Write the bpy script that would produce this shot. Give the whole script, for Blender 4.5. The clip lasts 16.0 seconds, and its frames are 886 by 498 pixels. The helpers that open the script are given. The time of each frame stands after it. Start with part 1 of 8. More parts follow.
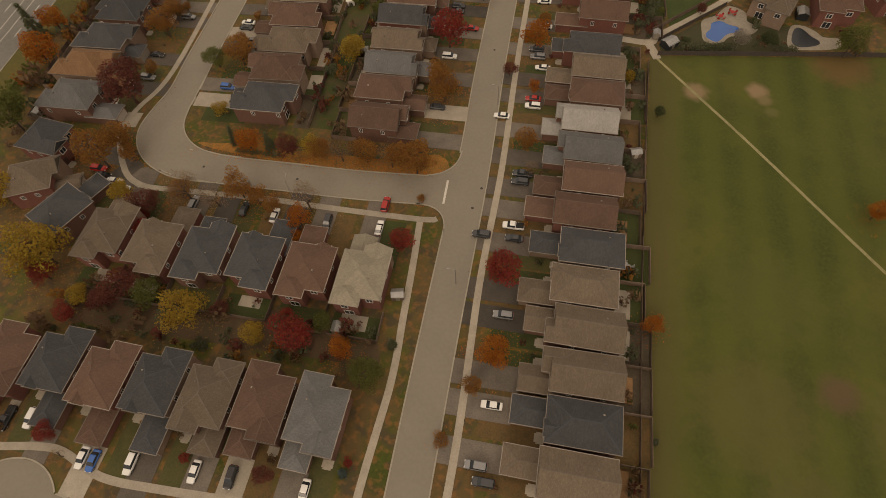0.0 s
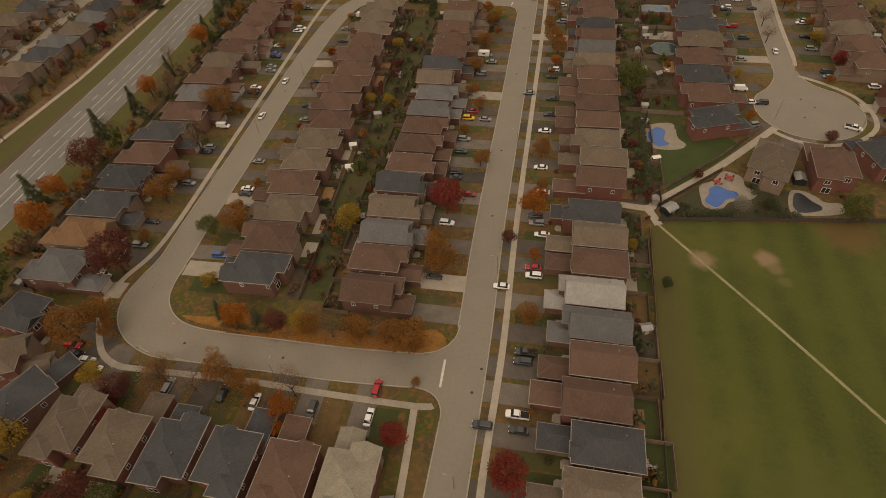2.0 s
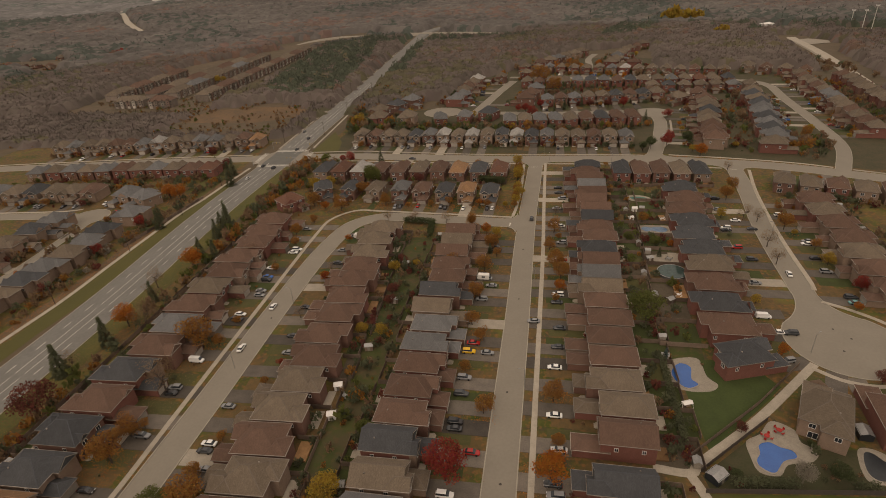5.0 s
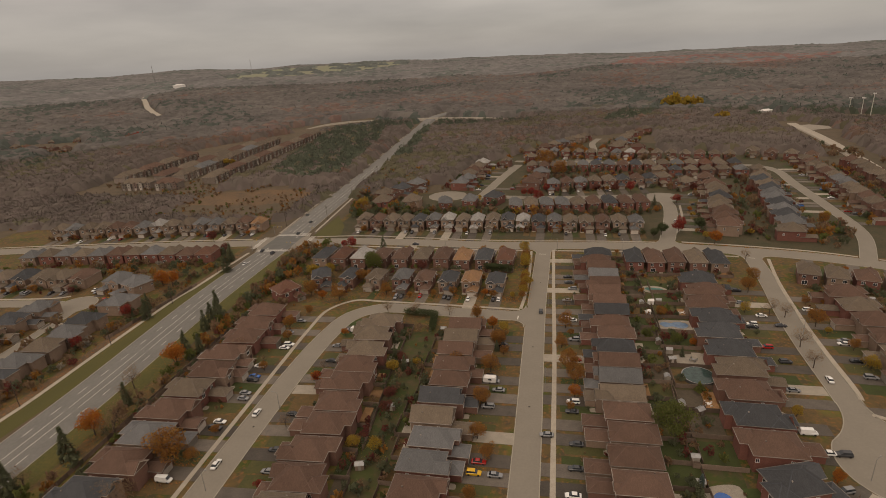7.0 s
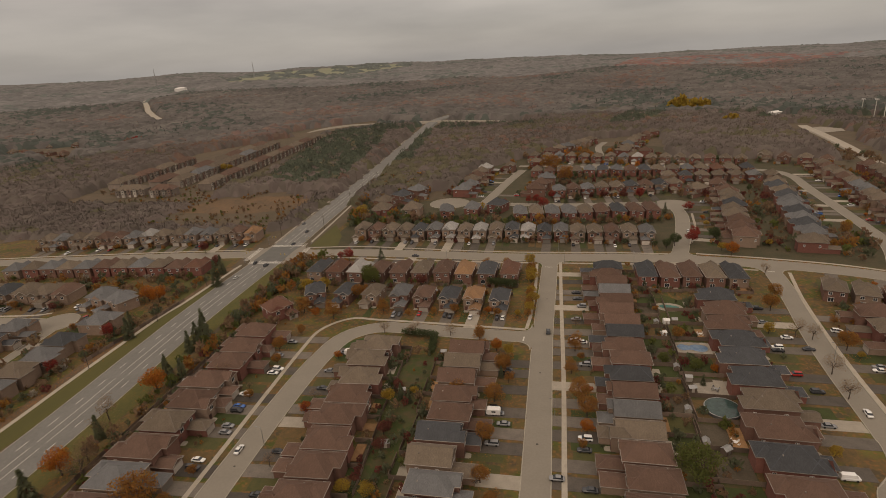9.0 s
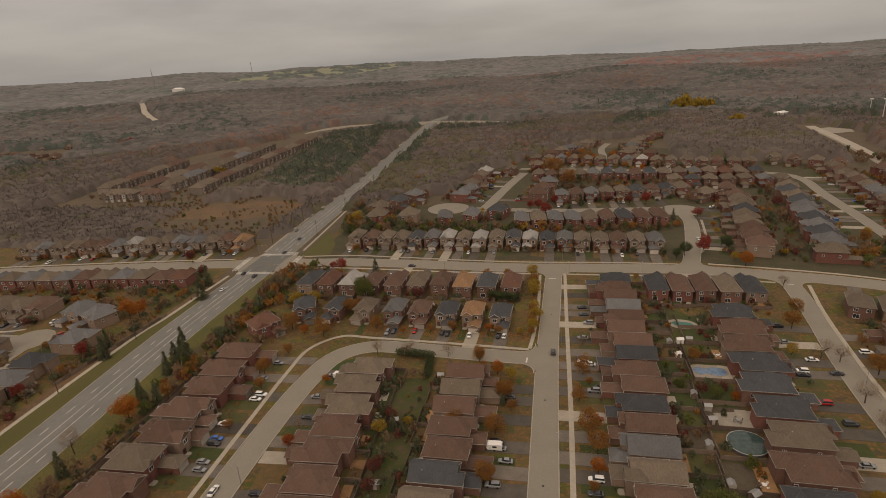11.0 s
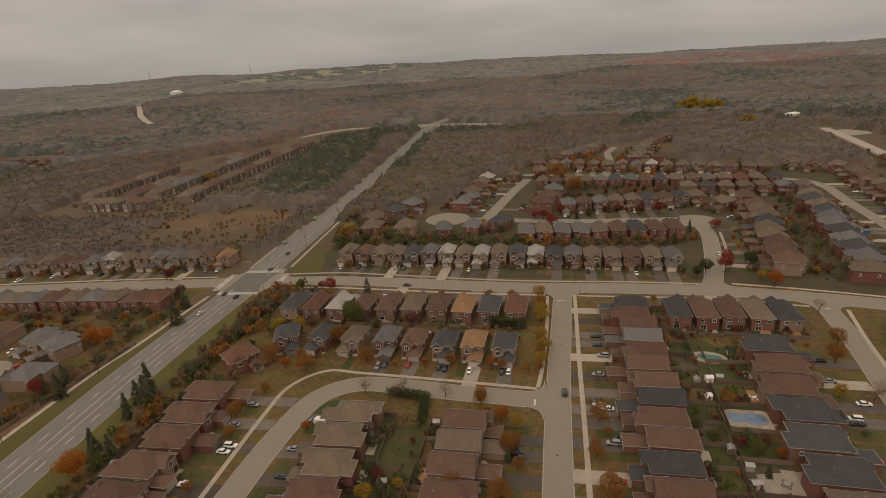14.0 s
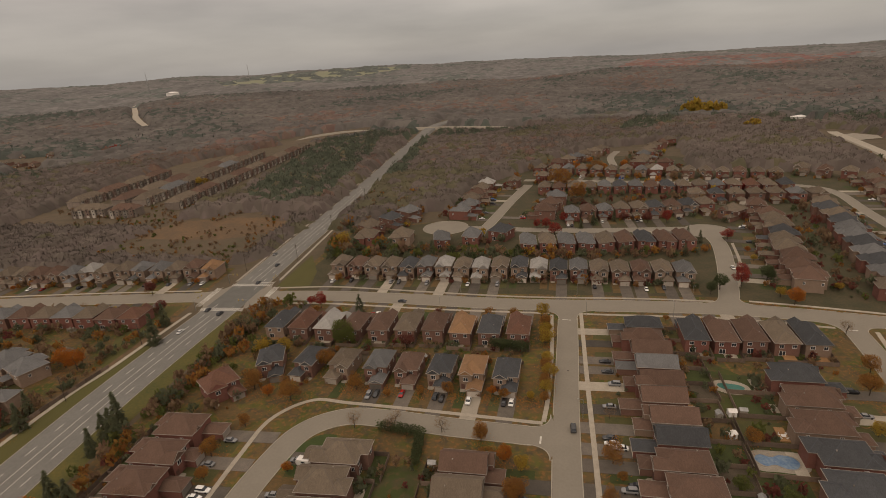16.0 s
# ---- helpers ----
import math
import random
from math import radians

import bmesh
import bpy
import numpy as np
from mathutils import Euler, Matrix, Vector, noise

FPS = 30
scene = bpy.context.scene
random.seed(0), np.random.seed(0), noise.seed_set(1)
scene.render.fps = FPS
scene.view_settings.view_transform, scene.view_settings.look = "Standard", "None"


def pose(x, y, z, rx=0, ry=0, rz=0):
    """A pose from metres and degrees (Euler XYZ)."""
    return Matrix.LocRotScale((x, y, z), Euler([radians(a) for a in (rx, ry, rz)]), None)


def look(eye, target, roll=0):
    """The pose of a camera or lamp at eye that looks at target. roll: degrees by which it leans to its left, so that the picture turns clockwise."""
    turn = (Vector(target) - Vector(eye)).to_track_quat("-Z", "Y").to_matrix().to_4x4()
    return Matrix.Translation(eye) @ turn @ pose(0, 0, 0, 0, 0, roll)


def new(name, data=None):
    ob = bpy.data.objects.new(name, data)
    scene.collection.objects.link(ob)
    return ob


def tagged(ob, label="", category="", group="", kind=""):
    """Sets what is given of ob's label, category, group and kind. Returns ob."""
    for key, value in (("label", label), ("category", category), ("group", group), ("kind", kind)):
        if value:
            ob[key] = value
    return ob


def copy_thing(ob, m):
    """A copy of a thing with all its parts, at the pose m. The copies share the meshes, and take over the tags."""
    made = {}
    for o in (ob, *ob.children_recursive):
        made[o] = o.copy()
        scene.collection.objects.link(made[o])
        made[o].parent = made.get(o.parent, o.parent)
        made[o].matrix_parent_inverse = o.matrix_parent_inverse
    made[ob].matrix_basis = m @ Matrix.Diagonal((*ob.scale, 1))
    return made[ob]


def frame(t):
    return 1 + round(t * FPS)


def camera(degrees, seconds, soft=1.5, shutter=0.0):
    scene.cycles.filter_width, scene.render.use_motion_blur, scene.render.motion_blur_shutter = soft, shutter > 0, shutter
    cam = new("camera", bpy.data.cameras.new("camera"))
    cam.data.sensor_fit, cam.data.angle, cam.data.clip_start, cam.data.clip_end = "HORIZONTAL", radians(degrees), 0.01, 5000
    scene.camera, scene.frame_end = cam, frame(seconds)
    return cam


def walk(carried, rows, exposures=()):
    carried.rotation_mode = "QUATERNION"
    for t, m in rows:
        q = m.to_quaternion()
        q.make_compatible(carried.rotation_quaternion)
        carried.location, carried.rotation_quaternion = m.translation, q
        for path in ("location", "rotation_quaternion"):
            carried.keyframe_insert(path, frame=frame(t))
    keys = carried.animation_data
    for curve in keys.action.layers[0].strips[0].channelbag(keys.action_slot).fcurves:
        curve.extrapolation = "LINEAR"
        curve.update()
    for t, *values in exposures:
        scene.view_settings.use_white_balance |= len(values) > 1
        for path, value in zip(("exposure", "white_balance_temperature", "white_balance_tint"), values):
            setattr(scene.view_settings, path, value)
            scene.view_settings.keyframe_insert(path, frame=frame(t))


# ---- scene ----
cam = camera(78.5, 16.0, soft=0.9)
PATH = [
    (0, (-0.367, -79.079, 118.718), (-0.507, -78.079, 116.992), -5.0),
    (0.5, (0.088, -74.95, 118.724), (-0.065, -73.848, 117.062), -5.0),
    (1, (0.214, -70.455, 118.879), (0.058, -69.261, 117.282), -4.7),
    (1.5, (0.301, -65.748, 119.198), (0.14, -64.473, 117.665), -4.5),
    (2, (0.314, -60.93, 119.532), (0.151, -59.577, 118.068), -4.4),
    (2.5, (0.33, -56.24, 119.558), (0.164, -54.804, 118.176), -4.2),
    (3, (0.294, -51.445, 119.812), (0.128, -49.935, 118.512), -4.2),
    (3.5, (0.322, -46.67, 119.796), (0.154, -45.088, 118.584), -4.0),
    (4, (0.249, -41.74, 119.819), (0.08, -40.094, 118.696), -4.0),
    (4.5, (0.113, -36.938, 119.851), (-0.054, -35.231, 118.823), -3.9),
    (5, (-0.011, -32.139, 119.865), (-0.176, -30.376, 118.936), -3.8),
    (7.5, (0.147, -9.476, 120.155), (-0.036, -7.596, 119.496), -3.6),
    (8, (0.132, -4.818, 120.269), (-0.053, -2.939, 119.609), -3.7),
    (8.5, (0.187, -0.157, 120.379), (-0.002, 1.72, 119.715), -3.8),
    (9, (0.265, 4.401, 120.426), (0.073, 6.277, 119.761), -3.8),
    (11.5, (0.284, 27.673, 120.154), (0.09, 29.549, 119.488), -4.0),
    (12, (0.323, 32.411, 120.019), (0.127, 34.288, 119.357), -4.1),
    (12.5, (0.317, 37.291, 120.026), (0.12, 39.168, 119.364), -4.1),
    (13, (0.222, 42.253, 119.859), (0.025, 44.13, 119.197), -4.2),
    (13.5, (0.121, 47.124, 119.803), (-0.076, 49.002, 119.143), -4.2),
    (14, (0.08, 51.981, 119.941), (-0.119, 53.858, 119.279), -4.2),
    (14.5, (-0.236, 56.885, 120.016), (-0.432, 58.762, 119.354), -4.0),
    (15, (-0.286, 61.872, 120.026), (-0.482, 63.75, 119.365), -4.1),
    (15.5, (-0.559, 66.784, 120.126), (-0.754, 68.661, 119.464), -4.0),
    (16, (-0.642, 71.628, 120.001), (-0.837, 73.507, 119.343), -4.1),
]
walk(cam, [(t, look(eye, target, roll)) for t, eye, target, roll in PATH], [(0.0, 0.28, 8950, 17), (3.0, 0.30, 8700, 17), (5.0, 0.31, 8250, 18), (7.5, 0.32, 8050, 18), (16.0, 0.32, 8050, 18)])

# ---- world, sun, light ----
SUN_ELEV, SUN_TURN = radians(38), radians(200)
world = bpy.data.worlds.new("overcast_sky")
scene.world = world
world.use_nodes = True
wn, wl = world.node_tree.nodes, world.node_tree.links
wn.clear()
w_out = wn.new("ShaderNodeOutputWorld")
w_bg = wn.new("ShaderNodeBackground")
w_sky = wn.new("ShaderNodeTexSky")
w_sky.sky_type, w_sky.sun_disc = "NISHITA", False
w_sky.sun_elevation, w_sky.sun_rotation = SUN_ELEV, SUN_TURN
w_tc = wn.new("ShaderNodeTexCoord")
w_sep = wn.new("ShaderNodeSeparateXYZ")
wl.new(w_tc.outputs["Generated"], w_sep.inputs[0])
# overcast dome: three times brighter overhead than at the horizon
w_ramp = wn.new("ShaderNodeValToRGB")
w_ramp.color_ramp.elements[0].position = 0.0
w_ramp.color_ramp.elements[0].color = (2.42, 2.66, 2.86, 1)
w_ramp.color_ramp.elements[1].position = 1.0
w_ramp.color_ramp.elements[1].color = (9.0, 8.6, 8.2, 1)
wl.new(w_sep.outputs["Z"], w_ramp.inputs[0])
# cloud bands, flattened towards the horizon
w_map = wn.new("ShaderNodeMapping")
w_map.inputs["Scale"].default_value = (1.0, 1.0, 5.0)
wl.new(w_tc.outputs["Generated"], w_map.inputs[0])
w_noise = wn.new("ShaderNodeTexNoise")
w_noise.inputs["Scale"].default_value = 3.2
w_noise.inputs["Detail"].default_value = 5.0
w_noise.inputs["Roughness"].default_value = 0.5
wl.new(w_map.outputs[0], w_noise.inputs["Vector"])
w_cr = wn.new("ShaderNodeValToRGB")
w_cr.color_ramp.elements[0].position, w_cr.color_ramp.elements[0].color = 0.3, (0.80, 0.80, 0.81, 1)
w_cr.color_ramp.elements[1].position, w_cr.color_ramp.elements[1].color = 0.7, (1.12, 1.11, 1.10, 1)
wl.new(w_noise.outputs["Fac"], w_cr.inputs[0])
w_mul = wn.new("ShaderNodeMix")
w_mul.data_type, w_mul.blend_type = "RGBA", "MULTIPLY"
w_mul.inputs[0].default_value = 1.0
wl.new(w_ramp.outputs[0], w_mul.inputs[6])
wl.new(w_cr.outputs[0], w_mul.inputs[7])
w_mix = wn.new("ShaderNodeMix")
w_mix.data_type = "RGBA"
w_mix.inputs[0].default_value = 0.93
wl.new(w_sky.outputs[0], w_mix.inputs[6])
wl.new(w_mul.outputs[2], w_mix.inputs[7])
wl.new(w_mix.outputs[2], w_bg.inputs[0])
w_bg.inputs[1].default_value = 0.1
wl.new(w_bg.outputs[0], w_out.inputs[0])

sun = new("sun", bpy.data.lights.new("sun", "SUN"))
sun.data.energy, sun.data.angle, sun.data.color = 0.5, radians(25), (1.0, 0.95, 0.88)
sun.matrix_world = look((0, 0, 500), (0 - 500 * math.cos(SUN_ELEV) * math.sin(SUN_TURN), -500 * math.cos(SUN_ELEV) * math.cos(SUN_TURN), 500 - 500 * math.sin(SUN_ELEV)))

# ---- materials ----
MATS = {}


def mat(name, c1, c2=None, rough=0.9, metal=0.0, scale=1.0, fine=8.0, bump=0.3, spread=0.0, island=0.0, space="pos", spec=0.3):
    """A surface of two colours mixed by coarse and fine noise, with relief; spread: how far single objects differ in brightness, island: single loose pieces."""
    if name in MATS:
        return MATS[name]
    m = bpy.data.materials.new(name)
    m.use_nodes = True
    n, l = m.node_tree.nodes, m.node_tree.links
    b = n["Principled BSDF"]
    b.inputs["Roughness"].default_value, b.inputs["Metallic"].default_value = rough, metal
    b.inputs["Specular IOR Level"].default_value = spec
    c2 = c2 or tuple(v * 0.7 for v in c1)
    if space == "pos":
        src = n.new("ShaderNodeNewGeometry").outputs["Position"]
    else:
        src = n.new("ShaderNodeTexCoord").outputs["Object"]
    n1, n2 = n.new("ShaderNodeTexNoise"), n.new("ShaderNodeTexNoise")
    n1.inputs["Scale"].default_value, n1.inputs["Detail"].default_value = scale, 4
    n2.inputs["Scale"].default_value, n2.inputs["Detail"].default_value = fine, 3
    l.new(src, n1.inputs["Vector"])
    l.new(src, n2.inputs["Vector"])
    add = n.new("ShaderNodeMath")
    add.operation = "ADD"
    l.new(n1.outputs["Fac"], add.inputs[0])
    l.new(n2.outputs["Fac"], add.inputs[1])
    mr = n.new("ShaderNodeMapRange")
    mr.inputs["From Min"].default_value, mr.inputs["From Max"].default_value = 0.7, 1.3
    l.new(add.outputs[0], mr.inputs["Value"])
    mix = n.new("ShaderNodeMix")
    mix.data_type = "RGBA"
    l.new(mr.outputs["Result"], mix.inputs[0])
    mix.inputs[6].default_value, mix.inputs[7].default_value = (*c2, 1), (*c1, 1)
    out = mix.outputs[2]
    if spread or island:
        hsv = n.new("ShaderNodeHueSaturation")
        rnd = n.new("ShaderNodeObjectInfo").outputs["Random"] if spread else n.new("ShaderNodeNewGeometry").outputs["Random Per Island"]
        a = spread or island
        mv = n.new("ShaderNodeMapRange")
        mv.inputs["To Min"].default_value, mv.inputs["To Max"].default_value = 1 - a, 1 + a
        l.new(rnd, mv.inputs["Value"])
        l.new(mv.outputs["Result"], hsv.inputs["Value"])
        if island:
            mh = n.new("ShaderNodeMapRange")
            mh.inputs["To Min"].default_value, mh.inputs["To Max"].default_value = 0.485, 0.515
            l.new(rnd, mh.inputs["Value"])
            l.new(mh.outputs["Result"], hsv.inputs["Hue"])
        l.new(out, hsv.inputs["Color"])
        out = hsv.outputs["Color"]
    l.new(out, b.inputs["Base Color"])
    if bump:
        bp = n.new("ShaderNodeBump")
        bp.inputs["Strength"].default_value, bp.inputs["Distance"].default_value = bump, 0.05
        l.new(n2.outputs["Fac"], bp.inputs["Height"])
        l.new(bp.outputs["Normal"], b.inputs["Normal"])
    MATS[name] = m
    return m


def shingle_mat(name, c):
    """Asphalt shingles: courses down the slope, mottled tabs, weathering streaks."""
    m = mat(name, c, tuple(v * 0.78 for v in c), 0.92, scale=0.35, fine=3.0, bump=0, spread=0.16, space="obj", spec=0.2)
    n, l = m.node_tree.nodes, m.node_tree.links
    b = n["Principled BSDF"]
    tc = n.new("ShaderNodeTexCoord")
    br = n.new("ShaderNodeTexBrick")
    br.inputs["Scale"].default_value = 1.0
    br.inputs["Brick Width"].default_value, br.inputs["Row Height"].default_value = 0.5, 0.22
    br.inputs["Mortar Size"].default_value = 0.012
    br.inputs["Color1"].default_value, br.inputs["Color2"].default_value = (1, 1, 1, 1), (0.8, 0.8, 0.8, 1)
    br.inputs["Mortar"].default_value = (0.6, 0.6, 0.6, 1)
    l.new(tc.outputs["Object"], br.inputs["Vector"])
    mul = n.new("ShaderNodeMix")
    mul.data_type, mul.blend_type = "RGBA", "MULTIPLY"
    mul.inputs[0].default_value = 0.8
    old = b.inputs["Base Color"].links[0].from_socket
    l.new(old, mul.inputs[6])
    l.new(br.outputs["Color"], mul.inputs[7])
    l.new(mul.outputs[2], b.inputs["Base Color"])
    return m


def brick_mat(name, c, mortar):
    m = mat(name, c, tuple(v * 0.8 for v in c), 0.9, scale=0.5, fine=5.0, bump=0, spread=0.12, space="obj")
    n, l = m.node_tree.nodes, m.node_tree.links
    b = n["Principled BSDF"]
    tc = n.new("ShaderNodeTexCoord")
    sep, comb = n.new("ShaderNodeSeparateXYZ"), n.new("ShaderNodeCombineXYZ")
    ad = n.new("ShaderNodeMath")
    l.new(tc.outputs["Object"], sep.inputs[0])
    l.new(sep.outputs["X"], ad.inputs[0])
    l.new(sep.outputs["Y"], ad.inputs[1])
    l.new(ad.outputs[0], comb.inputs["X"])
    l.new(sep.outputs["Z"], comb.inputs["Y"])
    br = n.new("ShaderNodeTexBrick")
    br.inputs["Scale"].default_value = 1.0
    br.inputs["Brick Width"].default_value, br.inputs["Row Height"].default_value, br.inputs["Mortar Size"].default_value = 0.22, 0.075, 0.006
    br.inputs["Color2"].default_value = (0.7, 0.7, 0.7, 1)
    br.inputs["Color1"].default_value = (1, 1, 1, 1)
    br.inputs["Mortar"].default_value = (*mortar, 1)
    l.new(comb.outputs[0], br.inputs["Vector"])
    mul = n.new("ShaderNodeMix")
    mul.data_type, mul.blend_type = "RGBA", "MULTIPLY"
    mul.inputs[0].default_value = 0.7
    l.new(b.inputs["Base Color"].links[0].from_socket, mul.inputs[6])
    l.new(br.outputs["Color"], mul.inputs[7])
    l.new(mul.outputs[2], b.inputs["Base Color"])
    return m


ROOF = {
    "b": shingle_mat("shingle_brown", (0.143, 0.088, 0.0655)),
    "r": shingle_mat("shingle_red_brown", (0.152, 0.078, 0.054)),
    "t": shingle_mat("shingle_taupe", (0.168, 0.132, 0.098)),
    "g": shingle_mat("shingle_grey", (0.15, 0.15, 0.15)),
    "k": shingle_mat("shingle_slate", (0.073, 0.076, 0.080)),
    "l": shingle_mat("shingle_pale_grey", (0.34, 0.33, 0.31)),
    "c": shingle_mat("shingle_cream", (0.30, 0.27, 0.21)),
    "o": shingle_mat("shingle_tan", (0.27, 0.155, 0.085)),
}
ROOFWORD = {"b": "brown", "r": "red-brown", "t": "taupe", "g": "grey", "k": "dark slate", "l": "pale grey", "o": "tan", "c": "pale cream-grey"}
BRICK = {
    "R": brick_mat("brick_red", (0.225, 0.096, 0.075), (0.9, 0.85, 0.8)),
    "T": brick_mat("brick_tan", (0.29, 0.205, 0.155), (0.9, 0.9, 0.85)),
    "P": brick_mat("brick_brown", (0.21, 0.115, 0.088), (0.9, 0.85, 0.8)),
}
BRICKWORD = {"R": "red brick", "T": "tan brick", "P": "brown brick"}
M_TRIM = mat("eave_trim", (0.24, 0.21, 0.18), rough=0.6, bump=0, spread=0.45)
M_RENDER = mat("terrace_render", (0.25, 0.20, 0.165), (0.17, 0.14, 0.118), rough=0.85, scale=0.12, fine=0.6, spread=0.3)
M_PALE = mat("pale_siding", (0.38, 0.34, 0.295), (0.30, 0.27, 0.235), rough=0.8, scale=0.4, spread=0.3)
M_WHITE = mat("white_paint", (0.75, 0.73, 0.70), (0.62, 0.60, 0.57), rough=0.5, bump=0.05)
M_DOOR = mat("garage_door_paint", (0.36, 0.32, 0.275), (0.29, 0.26, 0.225), rough=0.5, bump=0.05, spread=0.7)
M_FDOOR = mat("front_door_paint", (0.10, 0.05, 0.04), rough=0.4, bump=0, spread=0.5)
M_GLASS = mat("window_glass", (0.035, 0.04, 0.045), (0.02, 0.025, 0.03), rough=0.08, bump=0, spec=0.6)
M_ASPH = mat("asphalt_street", (0.226, 0.203, 0.166), (0.200, 0.179, 0.146), rough=0.9, scale=0.12, fine=1.1, bump=0.2)
M_ASPHR = mat("asphalt_arterial", (0.175, 0.17, 0.155), (0.135, 0.131, 0.119), rough=0.9, scale=0.1, fine=0.9, bump=0.2)
M_DRIVE = mat("asphalt_driveway", (0.128, 0.109, 0.090), (0.082, 0.071, 0.060), rough=0.85, scale=0.3, fine=3.0, bump=0.2, spread=0.45)
M_CONC = mat("concrete_pavement", (0.36, 0.32, 0.26), (0.27, 0.24, 0.195), rough=0.9, scale=0.4, fine=3.0, bump=0.2, spread=0.1)
M_STONE = mat("patio_stone", (0.30, 0.268, 0.22), (0.215, 0.19, 0.155), rough=0.9, scale=0.5, fine=2.5, bump=0.2)
M_KERB = mat("concrete_kerb", (0.36, 0.33, 0.27), rough=0.9, scale=0.3, bump=0.1)
M_PAINT = mat("road_paint_white", (0.62, 0.60, 0.54), (0.40, 0.38, 0.34), rough=0.7, scale=0.8, bump=0)
M_YELLOW = mat("road_paint_yellow", (0.45, 0.33, 0.08), rough=0.7, scale=0.8, bump=0)
M_WOOD = mat("fence_wood", (0.18, 0.13, 0.10), (0.12, 0.088, 0.068), rough=0.9, scale=0.6, fine=6, bump=0.2, spread=0.35)
M_DECK = mat("deck_wood", (0.30, 0.17, 0.08), (0.2, 0.11, 0.05), rough=0.8, scale=0.6, fine=5, spread=0.4)
M_BARK = mat("bark", (0.10, 0.075, 0.06), (0.06, 0.045, 0.035), rough=0.95, scale=1.5, fine=9, bump=0.4, space="obj")
M_TRACK = mat("trodden_path", (0.30, 0.27, 0.15), (0.17, 0.16, 0.075), rough=0.95, scale=0.2, fine=1.5)
M_BLACK = mat("black_rubber", (0.02, 0.02, 0.02), rough=0.8, bump=0)
M_STEEL = mat("galvanised_steel", (0.35, 0.35, 0.34), rough=0.5, metal=0.6, bump=0)
M_BLUE = mat("pool_water", (0.02, 0.11, 0.36), (0.014, 0.08, 0.28), rough=0.08, scale=0.3, bump=0.05, spec=0.6)
M_DARKW = mat("pool_cover_dark", (0.03, 0.035, 0.04), rough=0.3, bump=0.05)
M_PALEW = mat("pool_cover_pale_blue", (0.17, 0.24, 0.30), (0.06, 0.13, 0.24), rough=0.35, scale=0.45, fine=1.2, bump=0.05)
M_TEAL = mat("pool_cover_teal", (0.03, 0.16, 0.13), rough=0.4, bump=0.05)
M_GREENW = mat("pool_water_dull", (0.05, 0.09, 0.08), (0.025, 0.04, 0.04), rough=0.1, scale=0.8, bump=0.05)


def thin(m, share):
    """Lets part of the light pass through, as leaves and twigs do."""
    n, l = m.node_tree.nodes, m.node_tree.links
    b = n["Principled BSDF"]
    tr, mx = n.new("ShaderNodeBsdfTranslucent"), n.new("ShaderNodeMixShader")
    l.new(b.inputs["Base Color"].links[0].from_socket, tr.inputs["Color"])
    mx.inputs[0].default_value = share
    l.new(b.outputs[0], mx.inputs[1])
    l.new(tr.outputs[0], mx.inputs[2])
    l.new(mx.outputs[0], n["Material Output"].inputs["Surface"])
    return m


def leaf_mat(name, c, c2):
    m = mat("leaf_" + name, c, c2, rough=0.8, scale=0.25, fine=1.5, bump=0, island=0.13, spec=0.15)
    return thin(m, 0.55)


LEAF = {
    "y": leaf_mat("yellow", (0.44, 0.30, 0.055), (0.30, 0.19, 0.04)),
    "o": leaf_mat("orange", (0.47, 0.165, 0.03), (0.33, 0.108, 0.023)),
    "O": leaf_mat("amber", (0.37, 0.172, 0.046), (0.235, 0.112, 0.036)),
    "r": leaf_mat("red", (0.35, 0.058, 0.042), (0.21, 0.043, 0.033)),
    "d": leaf_mat("dark_red", (0.21, 0.068, 0.05), (0.12, 0.045, 0.036)),
    "n": leaf_mat("brown", (0.275, 0.175, 0.105), (0.18, 0.12, 0.075)),
    "g": leaf_mat("green", (0.155, 0.165, 0.048), (0.10, 0.115, 0.036)),
    "e": leaf_mat("deep_green", (0.098, 0.118, 0.052), (0.064, 0.080, 0.038)),
    "G": leaf_mat("spruce", (0.145, 0.155, 0.088), (0.098, 0.108, 0.066)),
    "B": leaf_mat("blue_spruce", (0.117, 0.156, 0.143), (0.065, 0.091, 0.085)),
    "w": leaf_mat("pale_bare", (0.338, 0.299, 0.247), (0.221, 0.195, 0.156)),
}


